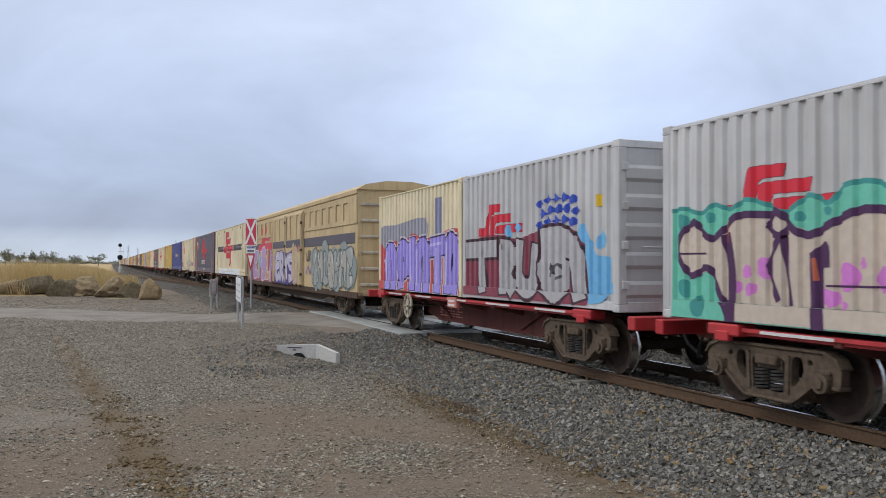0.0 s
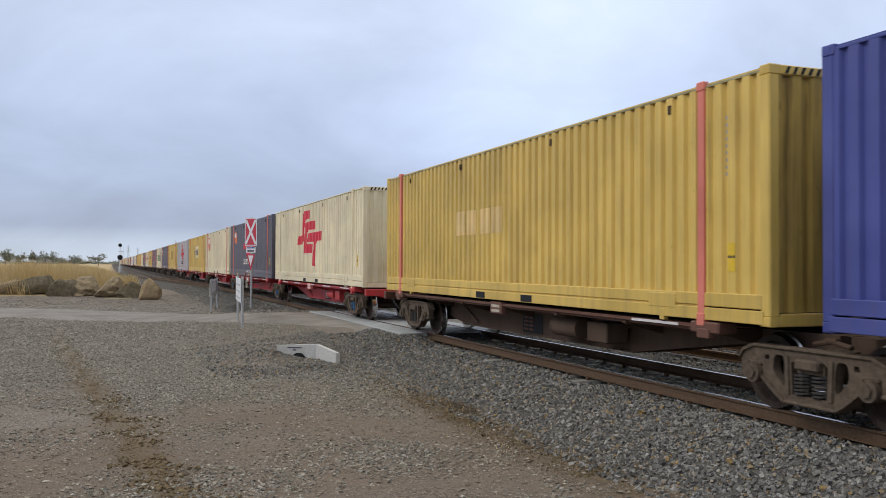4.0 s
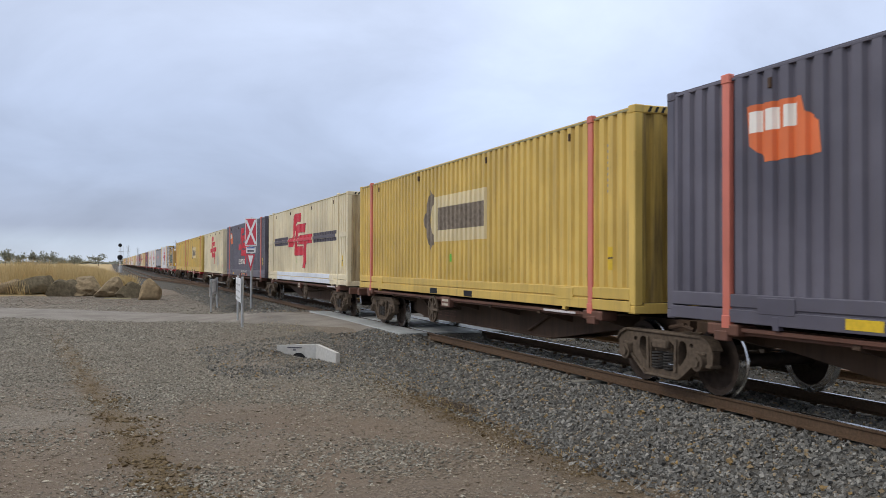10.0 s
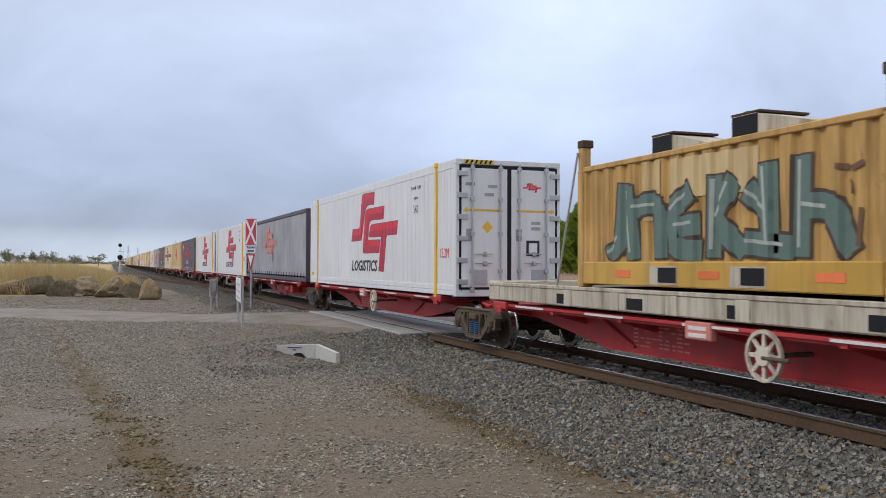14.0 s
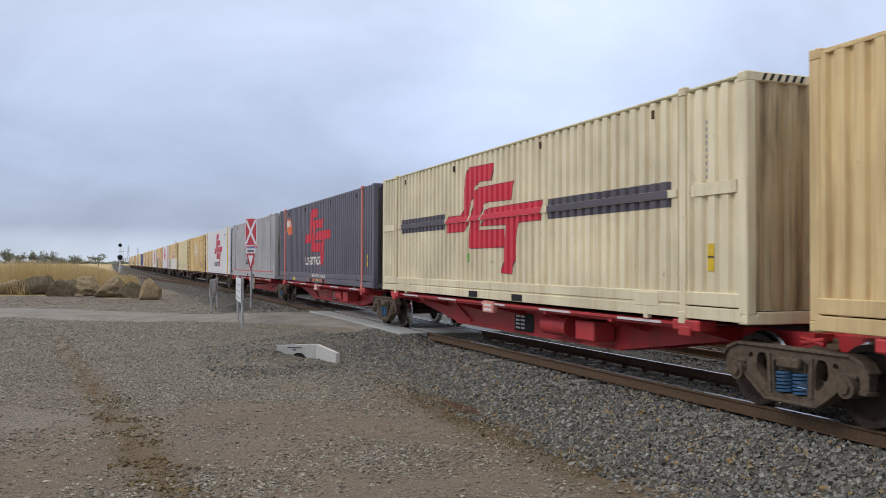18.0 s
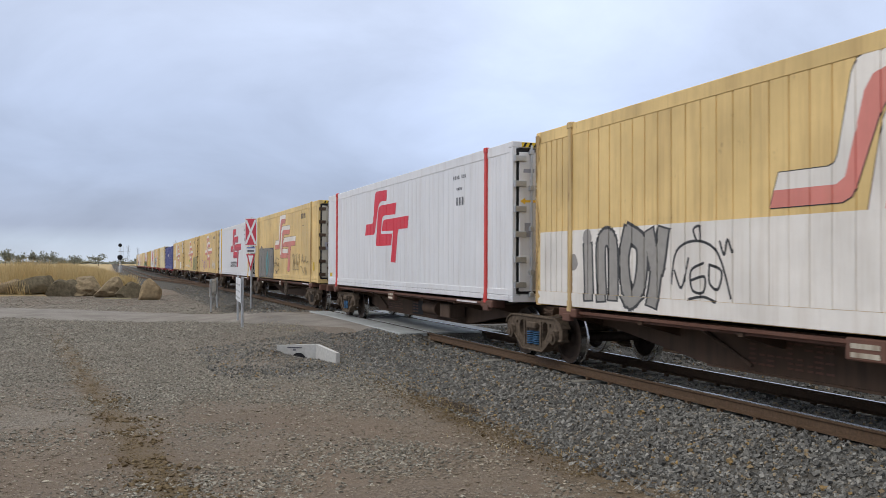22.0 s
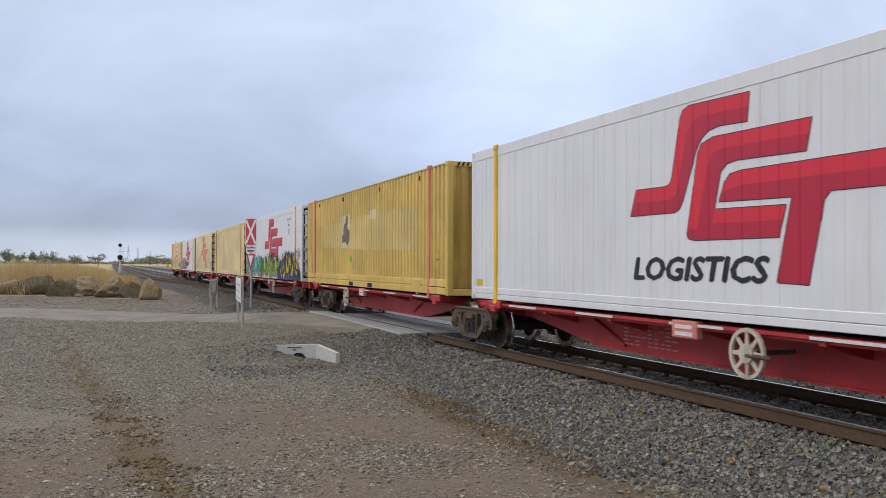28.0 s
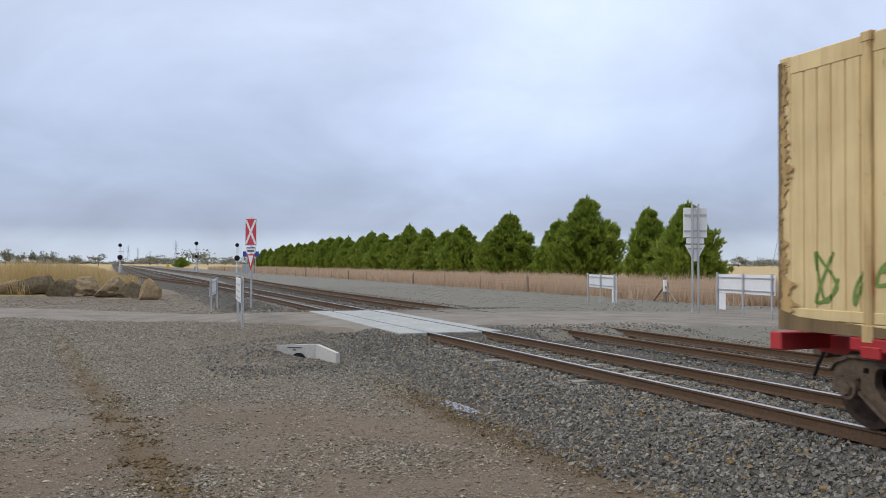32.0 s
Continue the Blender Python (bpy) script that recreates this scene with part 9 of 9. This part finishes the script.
side_board((20.4, 23.4), (21.1, 27.1), 1.48, 0.80, leg=1, posts=3)


def twin_post_sign():
    x, y = 20.67, 27.9
    t = thing("crossing_sign", "back of a tall level-crossing sign on twin galvanised posts", "road sign", pose(x, y, ground_z(x, y), 0, 0, -26))
    h = 4.1
    for k in (-1, 1):
        part("post", post_shape(h, 0.04), M["galv"], t, m=pose(k * 0.11, 0, 0))
    b = part("target_board", Shape().box(-0.44, 0.44, 0.05, 0.07, 2.85, 3.98, 0.012), M["sign_white"], t, "pale rear of the board")
    for z in (3.1, 3.7):
        part("stiffener", Shape().box(-0.42, 0.42, 0.02, 0.05, z - 0.03, z + 0.03), M["galv"], b)
    part("track_plate", Shape().box(-0.33, 0.33, 0.05, 0.07, 2.62, 2.82, 0.008), M["sign_white"], t)
    g = part("give_way_triangle", Shape().prism([(-0.38, 2.58), (0.38, 2.58), (0.06, 1.95), (-0.06, 1.95)], 1, 0.05, 0.07), M["sign_white"], t, "pale rear of the triangle")
    part("stiffener", Shape().box(-0.26, 0.26, 0.02, 0.05, 2.40, 2.45), M["galv"], g)


twin_post_sign()


def signal(x, y, h, low_head, name):
    t = thing("railway_signal", "white-posted railway signal with two round black heads", "railway signal", pose(x, y, -0.3), "railway signals")
    part("post", Shape().tube((0, 0, 0), (0, 0, h), 0.085, 0.07, 12), M["sign_white"], t)
    for z, r in ((h - 0.45, 0.42 if low_head else 0.36), (h - 3.2 if low_head else h - 2.9, 0.32 if low_head else 0.52)):
        hd = part("signal_head", Shape().lathe([(-0.10, 0.0), (-0.10, r), (-0.06, r), (-0.06, 0.0)], 22, 1, (0, -0.1, z)).box(-0.15, 0.15, -0.16, 0.14, z - r * 0.8, z + r * 0.8, 0.03), M["black"], t, "round black signal head")
        part("hood", Shape().tube((0, -0.21, z), (0, -0.45, z), 0.13, 0.14, 12), M["black"], hd)
    part("ladder", Shape().tube((0.35, 0.25, 0), (0.35, 0.25, h - 0.6), 0.025, 0.025, 6).tube((0.6, 0.25, 0), (0.6, 0.25, h - 0.6), 0.025, 0.025, 6), M["galv"], t)
    part("platform", Shape().box(-0.45, 0.75, -0.1, 0.6, h - 1.75, h - 1.70), M["galv"], t)
    part("relay_box", Shape().box(-0.4, 0.4, 0.4, 0.8, 0, 1.3, 0.02), M["galv"], t)


signal(1.75, 189.0, 6.0, False, "a")
signal(16.9, 193.0, 6.6, True, "b")
signal(22.45, 171.0, 5.9, False, "c")


def fence():
    t = thing("fence", "old timber-post wire fence in dry grass", "fence")
    x = 26.9
    ys = [14.0 + 8.2 * i for i in range(32)]
    for i, y in enumerate(ys):
        if i % 3 == 2:
            part("post", shared("fence_post:", lambda: Shape().tube((0, 0, -0.2), (0.02, 0.01, 1.08), 0.085, 0.075, 9)), M["timber"], t, m=pose(x + 0.1 * math.sin(i * 3.1), y, ground_z(x, y), 0, 2 * math.sin(i), 0))
        else:
            part("picket", shared("fence_picket:", lambda: Shape().box(-0.02, 0.02, -0.02, 0.02, -0.2, 1.02)), M["timber"], t, m=pose(x + 0.1 * math.sin(i * 3.1), y, ground_z(x, y), 0, 3 * math.sin(i * 2.0), 0))
    for z in (0.25, 0.5, 0.72, 0.95):
        part("wire", Shape().tube((x, ys[0], z - 0.22), (x, ys[-1], z - 0.22), 0.003, 0.003, 5), M["timber"], t)
    s = thing("strainer_post", "white-banded timber strainer post with two stays", "fence post", pose(26.3, 38.0, ground_z(26.3, 38.0)))
    part("post", Shape().tube((0, 0, -0.2), (0, 0, 1.28), 0.10, 0.09, 10), M["timber"], s)
    part("white_band", Shape().tube((0, 0, 0.55), (0, 0, 1.15), 0.106, 0.099, 10), M["sign_white"], s, "white painted band")
    for k in (-1, 1):
        part("stay", Shape().tube((0, 0, 0.85), (k * 0.35, k * 1.5, 0.02), 0.05, 0.045, 8), M["timber"], s)


fence()


def pylon(x, y, h, name="a"):
    """Lattice transmission tower, far off."""
    t = thing("transmission_tower", "distant grey lattice transmission tower on the plain", "pylon", pose(x, y, -0.5, 0, 0, 20), "transmission towers on the horizon")
    s = Shape()
    b, m, top = h * 0.11, h * 0.025, h * 0.012
    w = h * 0.004
    for sx in (-1, 1):
        for sy in (-1, 1):
            s.tube((sx * b, sy * b, 0), (sx * m, sy * m, h * 0.6), w, w * 0.8, 4)
            s.tube((sx * m, sy * m, h * 0.6), (sx * top, sy * top, h), w * 0.8, w * 0.6, 4)
    for i in range(9):
        z0, z1 = h * i / 10, h * (i + 1) / 10
        r = lambda z: b + (m - b) * min(1, z / (h * 0.6)) if z < h * 0.6 else m
        for sy in (-1, 1):
            s.tube((-r(z0), sy * r(z0), z0), (r(z1), sy * r(z1), z1), w * 0.6, w * 0.6, 4)
            s.tube((r(z0), sy * r(z0), z0), (-r(z1), sy * r(z1), z1), w * 0.6, w * 0.6, 4)
    part("lattice", s, M["pylon"], t)
    for z in (0.66, 0.78, 0.90):
        part("cross_arm", Shape().tube((-h * 0.14, 0, h * z), (h * 0.14, 0, h * z), w, w, 4).tube((-h * 0.14, 0, h * z), (0, 0, h * (z + 0.05)), w * 0.6, w * 0.6, 4).tube((h * 0.14, 0, h * z), (0, 0, h * (z + 0.05)), w * 0.6, w * 0.6, 4), M["pylon"], t)


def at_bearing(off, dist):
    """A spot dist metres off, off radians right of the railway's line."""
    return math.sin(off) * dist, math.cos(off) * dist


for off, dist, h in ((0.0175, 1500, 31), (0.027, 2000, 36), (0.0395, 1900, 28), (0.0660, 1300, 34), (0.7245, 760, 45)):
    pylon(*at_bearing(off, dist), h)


def far_tree(x, y, h, w, seed, flat=True, label="distant dark gum tree with a spreading crown"):
    t = thing("gum_tree", label, "tree", pose(x, y, -0.5), "distant gum trees")
    rng = np.random.default_rng(seed)
    n = 420
    c = rng.normal(size=(9, 3)) * (w * 0.26, w * 0.26, h * 0.13) + (0, 0, h * 0.60)
    p = c[rng.integers(0, 9, n)] + rng.normal(size=(n, 3)) * (w * 0.13, w * 0.13, h * 0.11)
    p[:, 2] = np.maximum(p[:, 2], h * 0.12)
    d = rng.normal(size=(n, 3, 3)) * h * 0.06
    me = tri_soup("crown", (p[:, None] + d), M["hazed_gum_leaf"], "", "")
    k = new("crown", me)
    k.parent = t
    part("trunk", Shape().tube((0, 0, 0), (0.1, 0, h * 0.45), h * 0.03, h * 0.02, 7).tube((0.1, 0, h * 0.45), (w * 0.22, 0, h * 0.75), h * 0.016, h * 0.008, 6).tube((0.1, 0, h * 0.45), (-w * 0.2, 0.1, h * 0.75), h * 0.016, h * 0.008, 6), M["bark"], t)


def distance():
    r = random.Random(12)
    for off, dist, h, w in ((-0.100, 620, 9.5, 9), (-0.088, 640, 8.5, 10), (-0.072, 640, 9, 7), (-0.059, 660, 9, 10), (-0.050, 700, 7.0, 9), (-0.036, 680, 8, 9), (-0.012, 760, 8.5, 14), (0.008, 900, 5.5, 10), (0.030, 1000, 9, 18),
                            (0.040, 900, 9.5, 13), (0.047, 880, 9.5, 14), (0.055, 900, 8, 13), (0.062, 930, 8, 14), (0.088, 850, 14.5, 22), (0.099, 880, 9.5, 18), (0.118, 900, 8, 16), (0.128, 950, 8, 18), (0.142, 930, 8, 16), (0.155, 940, 8, 18), (0.168, 920, 9, 18), (0.182, 900, 9, 18)):
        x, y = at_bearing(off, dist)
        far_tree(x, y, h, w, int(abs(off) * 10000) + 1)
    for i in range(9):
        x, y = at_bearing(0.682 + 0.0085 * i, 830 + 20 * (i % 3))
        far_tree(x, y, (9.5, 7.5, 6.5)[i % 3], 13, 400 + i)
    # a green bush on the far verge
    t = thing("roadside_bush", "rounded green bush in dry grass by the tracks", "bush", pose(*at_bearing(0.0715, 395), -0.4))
    c = new("crown", crown_mesh(77, 4.0, 5.2, 0.1, 2200, 1.5))
    c.parent = t
    part("stem", Shape().tube((0, 0, 0), (0, 0, 2.0), 0.15, 0.06, 7), M["bark"], t)
    # long low line of scrub on the horizon
    rng = np.random.default_rng(3)
    n = 9000
    a = rng.uniform(-0.25, 1.1, n)
    dd = rng.uniform(1500, 2300, n)
    p = np.stack([np.sin(a) * dd, np.cos(a) * dd, rng.uniform(-0.5, 6.0, n) * (0.3 + 0.7 * np.sin(a * 41) ** 2)], 1)
    me = tri_soup("far_scrub", p[:, None] + rng.normal(size=(n, 3, 3)) * (7, 7, 1.3), M["hazed_gum_leaf"], "", "")
    tagged(new("far_scrub", me), "thin dark line of scrub on the horizon", "scrub", kind="stuff")
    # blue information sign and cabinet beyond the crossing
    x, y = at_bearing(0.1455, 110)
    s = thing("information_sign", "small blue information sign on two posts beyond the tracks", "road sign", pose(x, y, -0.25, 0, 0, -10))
    for k in (-1, 1):
        part("post", Shape().tube((k * 0.55, 0.04, 0), (k * 0.55, 0.04, 4.0 if k > 0 else 3.4), 0.04, 0.04, 8), M["galv"], s)
        part("panel", Shape().box(k * 0.42, k * 0.95, -0.02, 0.0, 2.75, 3.40, 0.01), M["sign_blue"], s, "blue panel")
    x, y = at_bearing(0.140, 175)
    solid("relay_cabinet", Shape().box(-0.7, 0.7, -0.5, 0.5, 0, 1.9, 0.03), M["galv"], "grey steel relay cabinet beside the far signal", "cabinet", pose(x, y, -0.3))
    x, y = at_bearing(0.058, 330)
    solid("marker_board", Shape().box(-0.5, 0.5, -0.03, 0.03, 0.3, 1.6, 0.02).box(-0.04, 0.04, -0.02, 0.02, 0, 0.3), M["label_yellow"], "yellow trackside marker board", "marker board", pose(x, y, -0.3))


distance()


def puddle():
    s = Shape()
    r = random.Random(6)
    pts = wobble(0, 0, 0.20, 0.60, r, 30, 0.14)
    s.add([(x, y, 0.0) for x, y in pts], [tuple(range(len(pts)))])
    solid("puddle", s, water_material(), "shallow rain puddle in the hollow at the ballast's foot", "puddle", pose(5.05, 12.75, ground_z(5.07, 12.75) + 0.044, 0, 0, 2), kind="structure")


puddle()

motions()
